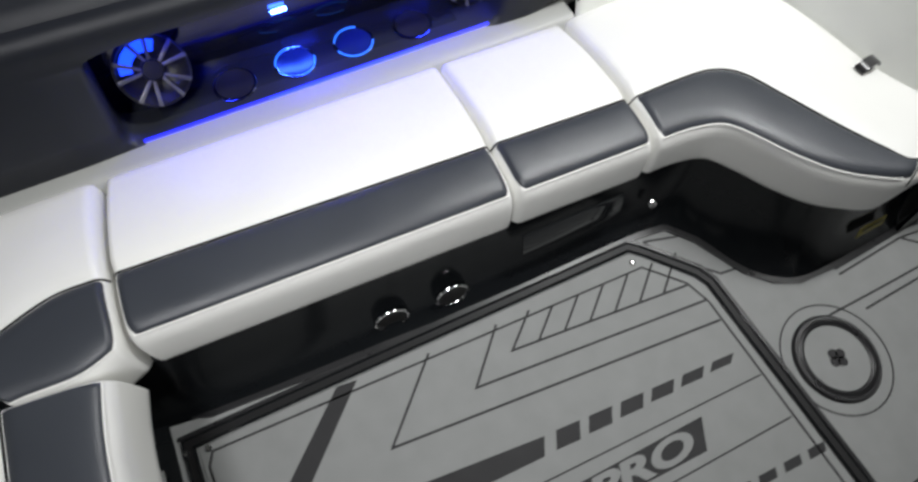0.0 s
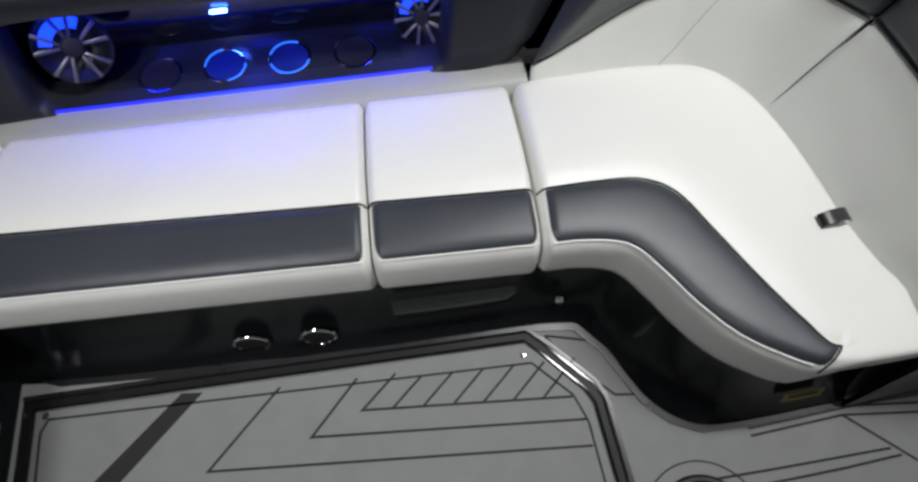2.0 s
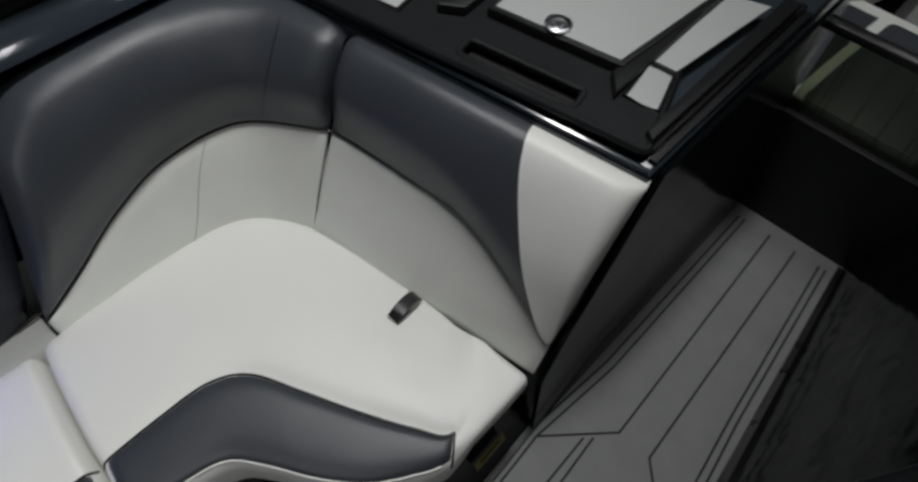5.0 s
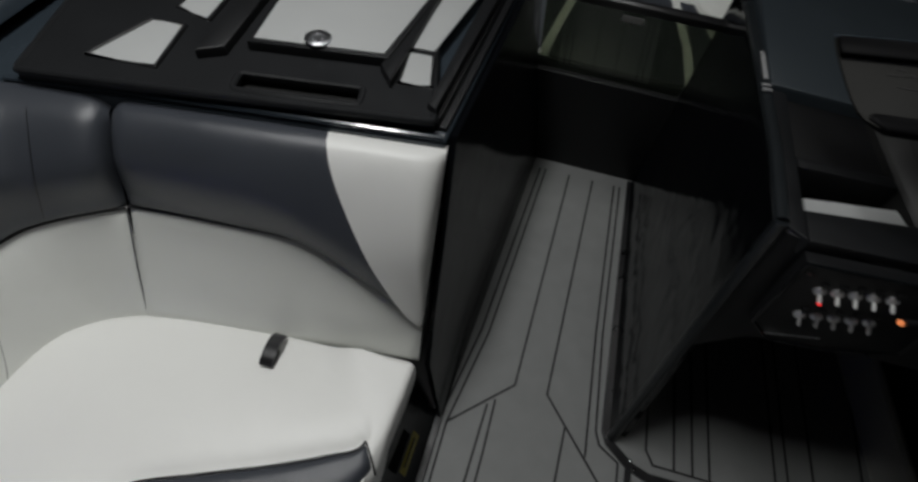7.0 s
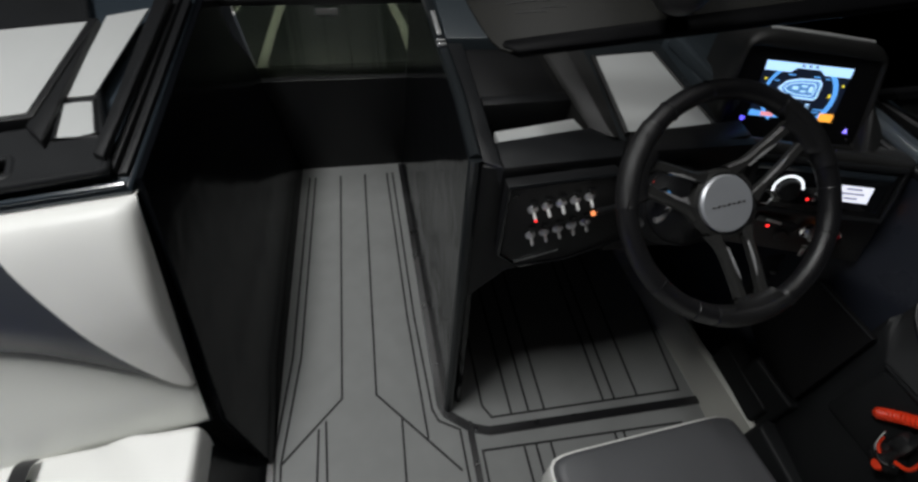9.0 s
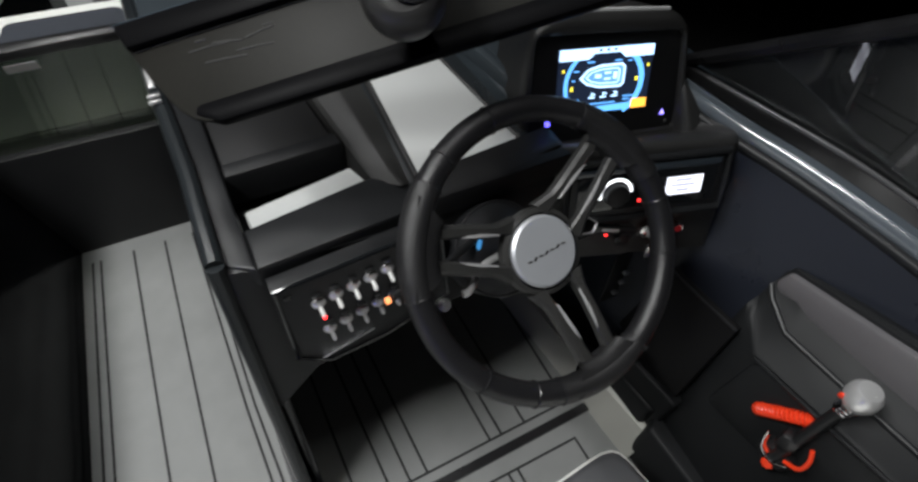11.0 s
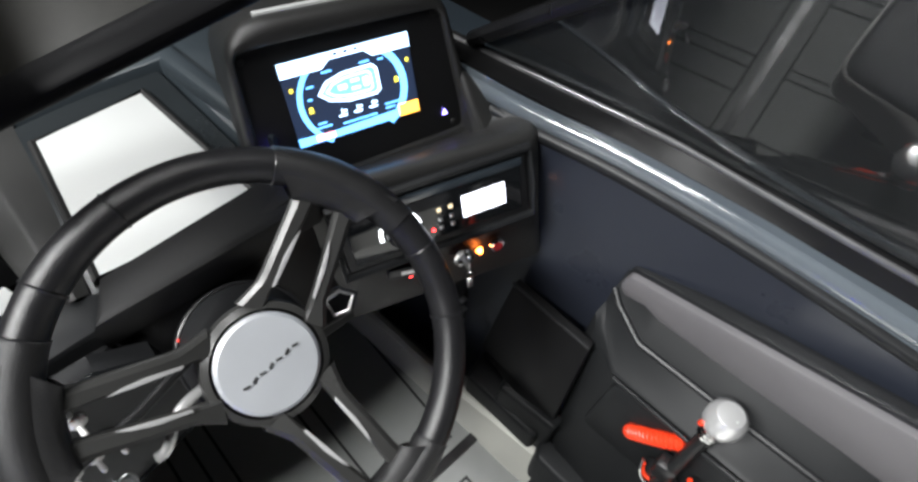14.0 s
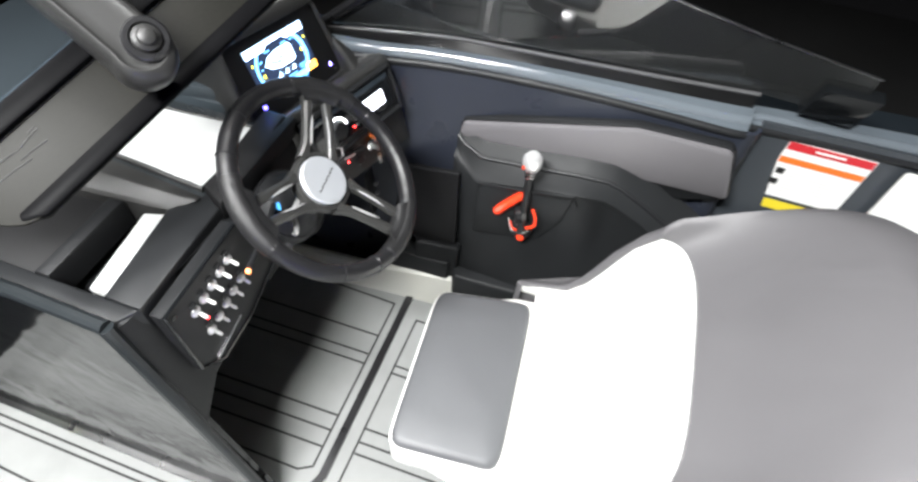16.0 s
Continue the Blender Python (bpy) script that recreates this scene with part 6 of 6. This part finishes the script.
# ---- starboard side ----
AFTWALL = material("slate_wall_gelcoat", (0.040, 0.046, 0.053), 0.30, spread=0.06, scale=4, grain=120, bump=0.02)
BEAD = material("polished_slate_bead", (0.13, 0.15, 0.17), 0.11, spread=0.05, scale=4, grain=80, bump=0.0, coat=1.0)
BEAD.node_tree.nodes["Principled BSDF"].inputs["Specular IOR Level"].default_value = 1.0
def wall_row(y, x_low, x_mid, x_top, z_top=0.842):
    return [Vector((x_low, y, 0.0)), Vector((x_low + 0.015, y, 0.12)), Vector((x_mid, y, 0.40)), Vector((x_top, y, z_top - 0.05)), Vector((x_top, y, z_top))]


setting("side_liner", thicken(gridm([wall_row(y, x - 0.055, x - 0.010, x, 0.832) for y, x in ((1.36, 1.335), (1.0, 1.388), (0.85, 1.420), (0.70, 1.450), (0.50, 1.476), (0.30, 1.488), (0.10, 1.490), (-0.060, 1.490), (-0.085, 1.494), (-0.100, 1.515), (-0.104, 1.545))]), -0.01),
        NAVY, "dark navy moulded side liner of the helm", "wall", 50)
setting("side_wall_aft", thicken(gridm([wall_row(y, x - 0.06, x - 0.004, x, 0.848) for y, x in ((-0.098, 1.532), (-0.3, 1.541), (-0.6, 1.553), (-1.4, 1.575), (-2.4, 1.58))]), -0.01),
        AFTWALL, "slate gelcoat side wall behind the helm panel", "wall", 50)
INN = [(1.335, 1.36), (1.405, 0.90), (1.448, 0.70), (1.474, 0.50), (1.486, 0.30), (1.488, 0.10), (1.489, -0.06), (1.530, -0.13), (1.560, -1.2), (1.58, -2.4)]
OUT = [(1.36, 1.36), (1.420, 0.90), (1.465, 0.70), (1.495, 0.50), (1.512, 0.30), (1.528, 0.10), (1.545, -0.06), (1.572, -0.16), (1.66, -1.2), (1.68, -2.4)]
rows = []
for k in range(60):
    a, b = catmull([Vector(p) for p in INN], 9 * k / 59), catmull([Vector(p) for p in OUT], 9 * k / 59)
    rows.append([Vector((a.x + 0.004, a.y, 0.812)), Vector((a.x - 0.002, a.y, 0.819)), Vector((a.x - 0.003, a.y, 0.827)), Vector((a.x + 0.001, a.y, 0.832)), Vector((a.x + 0.008, a.y, 0.834)), Vector((*a.lerp(b, 0.62), 0.846)), Vector((*a.lerp(b, 0.92), 0.864)), Vector((*b, 0.868))])
setting("trim_side_cap", gridm([r[:5] for r in rows]), MOULD, "black rounded cap along the side liner", "trim", 60)
bead = []
for r in rows:
    along = (r[6] - r[4]).normalized()
    out = Vector((-along.z, 0, along.x)).normalized()
    bead.append([r[5] + along * (0.0125 * math.cos(b)) + out * (0.0075 * math.sin(b) - 0.0015) for b in [math.pi * j / 14 for j in range(15)]])
setting("trim_gunwale_bead", gridm(bead), BEAD, "polished slate bead along the gunwale", "trim", 60)
setting("gunwale_starboard", gridm([r[4:] for r in rows]), GUNWALE, "slate gelcoat starboard gunwale strip", "gunwale", 60)
setting("side_deck", gridm([[Vector((catmull([Vector(p) for p in OUT], 9 * k / 29).x + dx, catmull([Vector(p) for p in OUT], 9 * k / 29).y, z)) for dx, z in ((0.0, 0.866), (0.02, 0.835), (0.12, 0.80), (0.26, 0.76), (0.28, 0.4), (0.10, -0.5))] for k in range(30)]), SLATE, "slate gelcoat side deck outside the glass", "deck", 60)
GM, GN = Vector((1.558, 0.418, 0.781)), Vector((0.942, 0.073, 0.328)).normalized()


def on_glass(y, z, off=0.0):
    return Vector((GM.x - (GN.y * (y - GM.y) + GN.z * (z - GM.z)) / GN.x, y, z)) + GN * off


gw = thing("side_window", on_glass(0.3, 0.87), "tinted starboard side windshield glass in black frame", "window")
part("pane", solid([on_glass(y, z) for y, z in ((1.02, 0.850), (0.50, 0.905), (-0.06, 0.905), (-0.28, 0.880), (-0.255, 1.010), (0.003, 1.062), (0.204, 1.110), (0.42, 1.175), (0.62, 1.185), (0.77, 1.068))], 0.006, GN), TINT, gw)
RAILS = [(1.490, 1.16, 0.815), (1.495, 1.01, 0.836), (1.495, 0.871, 0.859), (1.502, 0.68, 0.885), (1.513, 0.527, 0.889), (1.525, 0.33, 0.895), (1.541, 0.09, 0.901), (1.550, -0.06, 0.907)]
SILL = [(1.385, 1.16, 0.869), (1.405, 1.01, 0.870), (1.427, 0.871, 0.869), (1.469, 0.68, 0.867), (1.491, 0.527, 0.867), (1.509, 0.33, 0.867), (1.529, 0.09, 0.867), (1.545, -0.06, 0.867)]
up, lo = curve_pts(RAILS, 40), curve_pts(SILL, 40)
part("lower_frame", gridm([[a + Vector((0.004, 0, -0.03)), a + Vector((0.001, 0, 0.001)), a.lerp(b, 0.4) + Vector((0, 0, 0.002)), a.lerp(b, 0.8) + Vector((-0.006, 0, 0.0)), b + Vector((-0.008, 0, -0.001)), b + Vector((0.004, 0, 0.004))] for a, b in zip(lo, up)]), FRAME, gw, "black lower frame")
part("bright_edge", tubem([p + Vector((-0.008, 0, 0.001)) for p in up], 0.0048, 10), RAIL, gw, "satin grey edge rail")
part("pillar", tubem([on_glass(y, z) for y, z in ((1.03, 0.845), (0.77, 1.068), (0.64, 1.180))], 0.013, 8), RUBBER, gw, "black sloping pillar")
# The purple LED reflection on this stretch is put into its base colour.
part("top_frame", tubem([on_glass(y, z) for y, z in ((0.64, 1.182), (0.42, 1.178), (0.204, 1.112))], 0.0022, 8), material("purple_reflection", (0.08, 0.05, 0.45), 0.2, spread=0.02, bump=0.0), gw, "thin glass edge coloured by a purple LED reflection")
part("top_frame", tubem([on_glass(y, z) for y, z in ((0.204, 1.112), (0.003, 1.064), (-0.26, 1.012))], 0.003, 8), ALU, gw, "thin pale glass edge")
part("bracket", prism([(-0.065, -0.05), (0.06, -0.045), (0.065, 0.045), (-0.06, 0.05)], -0.01, 0.02, 0.004, frame_at(on_glass(-0.225, 0.925), (0, 1, 0.1), -GN)), GLOSS, gw, "black corner bracket")

# arm pad and throttle pocket
ap = thing("arm_pad", (1.45, 0.28, 0.62), "grey vinyl arm pad on the helm side wall", "arm pad")
PADO = [(0.612, 0.682), (0.175, 0.800), (-0.040, 0.806), (-0.052, 0.796), (-0.092, 0.672), (-0.085, 0.662), (0.610, 0.628), (0.620, 0.650)]
part("pad", solid([(1.440, y, z) for y, z in PADO], 0.035, (1, 0, 0), 0.008), ARMGREY, ap)
part("backing", solid([(1.452, y, z) for y, z in ((0.626, 0.640), (0.616, 0.690), (0.175, 0.807), (-0.043, 0.813), (-0.057, 0.800), (-0.098, 0.668), (-0.090, 0.652), (0.09, 0.58), (0.57, 0.60))], 0.03, (1, 0, 0), 0.008), MOULD, ap, "charcoal moulded backing")
POCKET = material("smoked_pocket_panel", (0.009, 0.009, 0.0095), 0.36, spread=0.15, scale=8, grain=200, bump=0.03)
LINER = material("charcoal_liner_plastic", (0.016, 0.017, 0.018), 0.42, spread=0.1, scale=9, grain=500, bump=0.08)
for m in (LINER, POCKET):
    m.node_tree.nodes["Principled BSDF"].inputs["Specular IOR Level"].default_value = 0.12
tb = thing("throttle_housing", (1.42, 0.3, 0.1), "black moulded throttle housing below the arm pad", "throttle housing")
def helm_row(y, ridge, edge, face, foot):
    """Section of the housing: under the arm pad, over the ridge, shelf edge and face to the floor."""
    return [Vector((1.462, y, ridge[1] + 0.05)), Vector((ridge[0] + 0.012, y, ridge[1] + 0.014)), Vector((ridge[0] + 0.002, y, ridge[1] + 0.003)), Vector((ridge[0] - 0.005, y, ridge[1] - 0.004)), Vector((edge[0] + 0.006, y, edge[1] + 0.004)), Vector((edge[0], y, edge[1])),
            Vector((face, y, edge[1] - 0.012)), Vector((face - 0.004, y, 0.34)), Vector((foot, y, 0.22)), Vector((foot - 0.004, y, 0.0))]


RIDGE = [(0.622, 1.440, 0.636), (0.600, 1.428, 0.624), (0.540, 1.406, 0.610), (0.40, 1.405, 0.626), (0.276, 1.404, 0.643), (0.20, 1.404, 0.648), (0.165, 1.402, 0.640), (0.092, 1.392, 0.612), (0.03, 1.39, 0.575), (-0.10, 1.39, 0.50), (-0.50, 1.39, 0.47)]
EDGE = [(1.425, 0.600), (1.405, 0.580), (1.364, 0.558), (1.352, 0.598), (1.342, 0.628), (1.352, 0.628), (1.356, 0.615), (1.358, 0.580), (1.358, 0.540), (1.358, 0.47), (1.358, 0.44)]
FACE_X = [1.410, 1.392, 1.366, 1.362, 1.360, 1.360, 1.360, 1.360, 1.360, 1.360, 1.360]
FOOT_X = [1.390, 1.370, 1.346, 1.340, 1.338, 1.338, 1.338, 1.338, 1.338, 1.338, 1.338]
rows = [helm_row(r[0], (r[1], r[2]), e, f, g) for r, e, f, g in zip(RIDGE, EDGE, FACE_X, FOOT_X)]
part("shell", gridm(rows), LINER, tb, "charcoal moulded shell", 40)
part("ridge", tubem([(x - 0.001, y, z + 0.001) for y, x, z in RIDGE], 0.0055, 10), MOULD, tb, "rounded top ridge")
PLATE = round_poly([(0.530, 0.552), (0.40, 0.588), (0.268, 0.622), (0.286, 0.50), (0.34, 0.40), (0.535, 0.36)], 0.02)
part("throttle_plate", solid([(1.354, y, z) for y, z in PLATE], 0.020, (1, 0.02, 0), 0.005), LINER, tb, "raised throttle plate")
part("plate_rib", tubem([(1.360, 0.535, 0.557), (1.345, 0.40, 0.594), (1.336, 0.272, 0.629), (1.338, 0.262, 0.60)], 0.0038, 8), MOULD, tb, "plate top rib")
part("step", prism(round_poly([(1.300, 0.560), (1.36, 0.585), (1.36, 0.20), (1.318, 0.22)], 0.015), 0.0, 0.175, 0.012, seg=3), LINER, tb, "moulded foot step")
pk = thing("side_pocket", (1.38, 0.68, 0.05), "smoked dark storage pocket on the side wall", "pocket")
part("panel", solid([(1.388, 0.775, 0.512), (1.366, 0.590, 0.560), (1.345, 0.575, 0.285), (1.330, 0.685, 0.268), (1.350, 0.790, 0.275)], 0.02, (1, 0.1, 0), 0.005), POCKET, pk)
part("lip", tubem([(1.388, 0.775, 0.514), (1.376, 0.680, 0.538), (1.366, 0.590, 0.562)], 0.0028, 8), MOULD, pk, "thin top lip")
part("ledge", prism(round_poly([(1.315, 0.70), (1.40, 0.72), (1.40, 0.56), (1.335, 0.56)], 0.01), 0.0, 0.272, 0.010, seg=3), LINER, pk, "moulded ledge")
part("kick_step", prism(round_poly([(1.305, 0.78), (1.38, 0.80), (1.38, 0.57), (1.318, 0.585)], 0.01), 0.0, 0.200, 0.010, seg=3), LINER, pk, "moulded kick step")
th = thing("throttle_lever", (1.382, 0.384, 0.446), "chrome-knobbed black throttle lever", "throttle")
part("base", lathe([(0.034, 0.0), (0.032, 0.014), (0.024, 0.022), (0, 0.024)], frame_at((1.345, 0.388, 0.452), (0, 1, 0), (-1, 0, 0)), 28), RUBBER, th)
part("stick", tubem([(1.325, 0.386, 0.455), (1.327, 0.388, 0.52), (1.336, 0.393, 0.60), (1.341, 0.397, 0.668)], 0.0105, 12), SATIN, th)
for z in (0.655, 0.664, 0.673):
    part("neck_ring", ringm(0.0125, 0.0026, frame_at((1.341, 0.397, z), (0, 1, 0), (0.06, 0.05, 1)), 24, 8), CHROME, th, "chrome neck ring")
knob = part("knob", lathe([(0.014, -0.026), (0.022, -0.018), (0.0265, -0.002), (0.0245, 0.014), (0.017, 0.024), (0, 0.027)], frame_at((1.3437, 0.3975, 0.700), (0, 1, 0), (-0.10, 0.05, 1)), 32), KNOB, th, "polished round knob")
part("trim_switch", boxm(0.006, 0.010, 0.012, frame_at((1.324, 0.414, 0.692), (1, 0.3, 0), (0, 0, 1)), 0.004), ORANGE, knob, "orange trim switch")
ln = thing("safety_lanyard", (1.32, 0.43, 0.50), "bright orange coiled safety lanyard", "lanyard")
AXIS = curve_pts([(1.346, 0.463, 0.490), (1.343, 0.447, 0.518), (1.343, 0.424, 0.552), (1.350, 0.400, 0.576)], 133)
pts = []
for k in range(133):
    d = (AXIS[min(k + 1, 132)] - AXIS[max(k - 1, 0)]).normalized()
    u = d.cross(Vector((1, 0, 0))).normalized()
    w = d.cross(u)
    a = 2 * math.pi * 15 * k / 132
    pts.append(AXIS[k] + (u * math.cos(a) + w * math.sin(a)) * 0.0098)
part("coil", tubem(pts, 0.0034, 8), ORANGE, ln)
part("core", tubem(AXIS[::6], 0.0098, 12), ORANGE, ln)
part("end_cap", lathe([(0.0, 0.014), (0.008, 0.011), (0.0125, 0.004), (0.0125, -0.006), (0, -0.006)], frame_at(AXIS[0], (0, 1, 0), AXIS[0] - AXIS[6]), 20), ORANGE, ln, "rounded orange end")
part("clip", boxm(0.030, 0.034, 0.046, frame_at((1.330, 0.395, 0.515), (1, 0.2, 0), (0, 0.1, 1)), 0.008), RUBBER, ln, "black clip")
part("clip_wire", tubem(curve_pts([(1.318, 0.425, 0.505), (1.312, 0.412, 0.470), (1.312, 0.385, 0.458), (1.318, 0.362, 0.478)], 14), 0.0018, 8), CHROME, ln, "bright wire clip")
part("strap", tubem(curve_pts([(1.322, 0.366, 0.556), (1.318, 0.354, 0.534), (1.318, 0.352, 0.500), (1.322, 0.372, 0.478)], 12), 0.0042, 8), ORANGE, ln)
part("strap", tubem(curve_pts([(1.322, 0.420, 0.488), (1.320, 0.412, 0.468), (1.322, 0.398, 0.458)], 8), 0.0038, 8), ORANGE, ln)
part("tag", lathe([(0, 0.008), (0.010, 0.006), (0.013, 0.0), (0.010, -0.006), (0, -0.008)], frame_at((1.326, 0.382, 0.432), (0, 1, 0), (-1, 0, 0.3)), 18), ORANGE, ln)
kb = thing("kick_beam", (1.28, 0.85, 0), "pale grey padded kick beam along the floor", "kick beam")
part("pad", gridm([[Vector((a, y, 0.0)), Vector((a + 0.004, y, 0.012)), Vector((b - 0.012, y, 0.118)), Vector((b - 0.002, y, 0.125)), Vector((b + 0.012, y, 0.120)), Vector((b + 0.016, y, 0.0))]
                   for y, a, b in ((1.34, 1.212, 1.240), (1.05, 1.243, 1.268), (0.83, 1.266, 1.288), (0.73, 1.275, 1.306), (0.62, 1.282, 1.322), (0.545, 1.290, 1.332))]), BEAM, kb)
part("end_cap", solid([(1.290, 0.545, 0.0), (1.292, 0.545, 0.012), (1.320, 0.545, 0.118), (1.344, 0.545, 0.120), (1.348, 0.545, 0.0)], 0.004, (0, -1, 0)), BEAM, kb)

# warning label
lb = thing("warning_label", (1.54, -0.28, 0.64), "white warning label with red and orange bands", "label")
LX = lambda y, z, o=0.0: (1.536 - o, y, z)
quad = lambda y0, y1, z0, z1, o: [LX(y0, z0, o), LX(y1, z0, o), LX(y1, z1, o), LX(y0, z1, o)]
wsheet = part("sheet", solid(quad(-0.175, -0.375, 0.642, 0.816, 0.0), 0.001, (-1, 0, 0)), PAPER, lb)
part("red_band", solid(quad(-0.177, -0.373, 0.792, 0.814, 0.0015), 0.0006, (-1, 0, 0)), RED, wsheet)
part("orange_band", solid(quad(-0.177, -0.373, 0.752, 0.770, 0.0015), 0.0006, (-1, 0, 0)), STICKO, wsheet)
part("heading_bar", solid(quad(-0.24, -0.31, 0.800, 0.806, 0.0024), 0.0004, (-1, 0, 0)), PAPER, wsheet)
for z in (0.725, 0.69):
    part("pictogram", solid(quad(-0.186, -0.206, z - 0.008, z + 0.010, 0.0015), 0.0006, (-1, 0, 0)), INK, wsheet)
for k in range(8):
    part("text_bar", solid(quad(-0.215, -0.36 + 0.02 * (k % 3), 0.735 - 0.010 * k, 0.738 - 0.010 * k, 0.0015), 0.0005, (-1, 0, 0)), material("text_grey", (0.62, 0.62, 0.62), 0.5, bump=0.0) if k == 0 else bpy.data.materials["text_grey"], wsheet)
part("yellow_band", solid(quad(-0.205, -0.345, 0.600, 0.630, 0.0), 0.001, (-1, 0, 0)), YELLOW, lb, "yellow strip label")
wp = thing("side_pad", (1.52, -0.8, 0.5), "white vinyl pad on the side wall", "pad")
part("pad", solid([(1.53, -0.43, 0.60), (1.53, -0.43, 0.82), (1.55, -1.3, 0.82), (1.55, -1.3, 0.60)], 0.03, (-1, 0, 0), 0.012), WHITE, wp)

# ---- driver seat ----
ds = thing("driver_seat", (0.92, 0.15, 0), "white driver seat with grey wraparound back and flip-up bolster", "seat")
part("pedestal", prism([(0.76, 0.42), (1.08, 0.42), (1.10, -0.15), (0.74, -0.15)], 0.0, 0.25, 0.02), GLOSS, ds)
part("pan", prism([(0.705, 0.500), (1.10, 0.525), (1.180, 0.34), (1.198, 0.20), (1.205, -0.10), (0.655, -0.12), (0.664, 0.2), (0.680, 0.33)], 0.22, 0.352, 0.02, seg=3), WHITE, ds, "white vinyl seat pan")
# flip-up bolster: puffed slab
BC = [(0.676, 0.516), (1.113, 0.548), (1.164, 0.290), (0.702, 0.256)]
ring = soft_ring(BC, 16, 3)
ctr = sum(ring, Vector((0, 0))) / len(ring)
rows = []
for f, z in ((0.98, 0.30), (1.0, 0.325), (1.0, 0.352), (0.985, 0.366), (0.955, 0.373), (0.90, 0.376), (0.6, 0.379), (0.3, 0.380), (0.001, 0.380)):
    rows.append([Vector((*(ctr + (p - ctr) * f), z)) for p in ring])
part("bolster_piping", tubem([Vector((*(ctr + (p - ctr) * 1.003), 0.3535)) for p in ring], 0.0042, 6, True), WHITE, ds, "white bolster piping")
bm = gridm(rows, close_v=True)
part("bolster", bm, GREY, ds, "grey vinyl flip-up bolster", 60)
part("bolster_side", gridm([[Vector((*(ctr + (p - ctr) * f), z)) for p in ring] for f, z in ((0.99, 0.24), (1.012, 0.26), (1.012, 0.335), (1.0, 0.345))], close_v=True), WHITE, ds, "white bolster side", 60)

SHELL = material("warm_grey_vinyl", (0.104, 0.101, 0.106), 0.52, spread=0.04, scale=6, grain=900, bump=0.2, soft=0.30)
CX, HW = 0.930, 0.286


def shell(theta, z, out=0.0, back=0.0, lift=0.0):
    """A point of the seat back's inner U at height z, pushed out by out at the sides and back at the rear."""
    f = (z - 0.36) / 0.36
    yw = 0.235 - 0.150 * min(1, max(0, f)) ** 0.7 + 0.100 * math.exp(-max(0, f) / 0.05)
    yb = 0.050 - 0.085 * min(1, max(0, f))
    yw -= 0.05 * max(0.0, min(1.0, (f - 0.75) / 0.3))
    c, s = math.cos(theta), math.sin(theta)
    cc, ss = math.copysign(abs(c) ** 0.62, c), abs(s) ** 0.62
    w = HW + out * (0.45 + 0.55 * ss)
    return Vector((CX + w * cc, yw + (yb - yw) * ss - back * ss, z + lift))


th_ = [math.pi * k / 48 for k in range(49)]
inner = [[shell(t, z, -0.012 * (1 - abs(2 * (z - 0.36) / 0.34 - 1) ** 2), -0.012 * (1 - abs(2 * (z - 0.36) / 0.34 - 1) ** 2)) for t in th_] for z in (0.33, 0.36, 0.40, 0.46, 0.52, 0.58, 0.64, 0.685, 0.70)]
part("back_pad", gridm(inner), WHITE, ds, "white vinyl inner back", 60)
outer = []
for z, o, b, l in ((0.697, -0.002, -0.002, 0.0), (0.706, 0.002, 0.010, 0.004), (0.722, 0.012, 0.040, 0.012), (0.738, 0.028, 0.090, 0.040), (0.748, 0.044, 0.150, 0.090), (0.750, 0.058, 0.220, 0.140), (0.742, 0.068, 0.290, 0.175), (0.720, 0.076, 0.350, 0.180), (0.670, 0.078, 0.395, 0.150), (0.58, 0.072, 0.410, 0.100), (0.45, 0.056, 0.400, 0.04), (0.36, 0.046, 0.38, 0.02), (0.30, 0.044, 0.360, 0.0), (0.22, 0.04, 0.33, 0.0)):
    outer.append([shell(t, z, o, b, 1.30 * l * math.sin(t) ** 0.7) for t in th_])
part("back_shell", gridm(outer), SHELL, ds, "grey vinyl wraparound back", 60)
PROFILE = [(0.697, -0.002), (0.706, 0.002), (0.722, 0.012), (0.738, 0.028), (0.748, 0.044), (0.750, 0.058), (0.742, 0.068), (0.720, 0.076), (0.670, 0.078), (0.58, 0.072), (0.50, 0.062), (0.45, 0.056), (0.41, 0.051), (0.385, 0.048), (0.36, 0.046), (0.30, 0.044), (0.22, 0.04)]
for t in (0.0, math.pi):
    rows = []
    for z, o in PROFILE:
        a, b = shell(t, min(z, 0.697), -0.004), shell(t, z, o)
        rows.append([a.lerp(b, f) + Vector((0, 0.016 * math.sin(f * math.pi) * min(1, (o + 0.002) / 0.04), 0)) for f in (0, 0.1, 0.25, 0.5, 0.75, 0.9, 1)])
    part("wing_edge", gridm(rows), SHELL, ds, "grey vinyl wing edge", 60)
part("seat_pad", gridm([[Vector((CX + (0.276 - 0.004 * (1 - f)) * u - 0.0 * f, 0.262 - 0.235 * f + 0.028 * u * (1 - f), 0.352 + 0.022 * (1 - abs(u) ** 6) * min(1, 8 * f, 1) ** 0.5 + 0.012 * f * f + 0.05 * max(0, abs(u) - 0.75) * f)) for u in [k / 12 - 1 for k in range(25)]] for f in [j / 16 for j in range(17)]]), WHITE, ds, "white vinyl seat pad", 60)
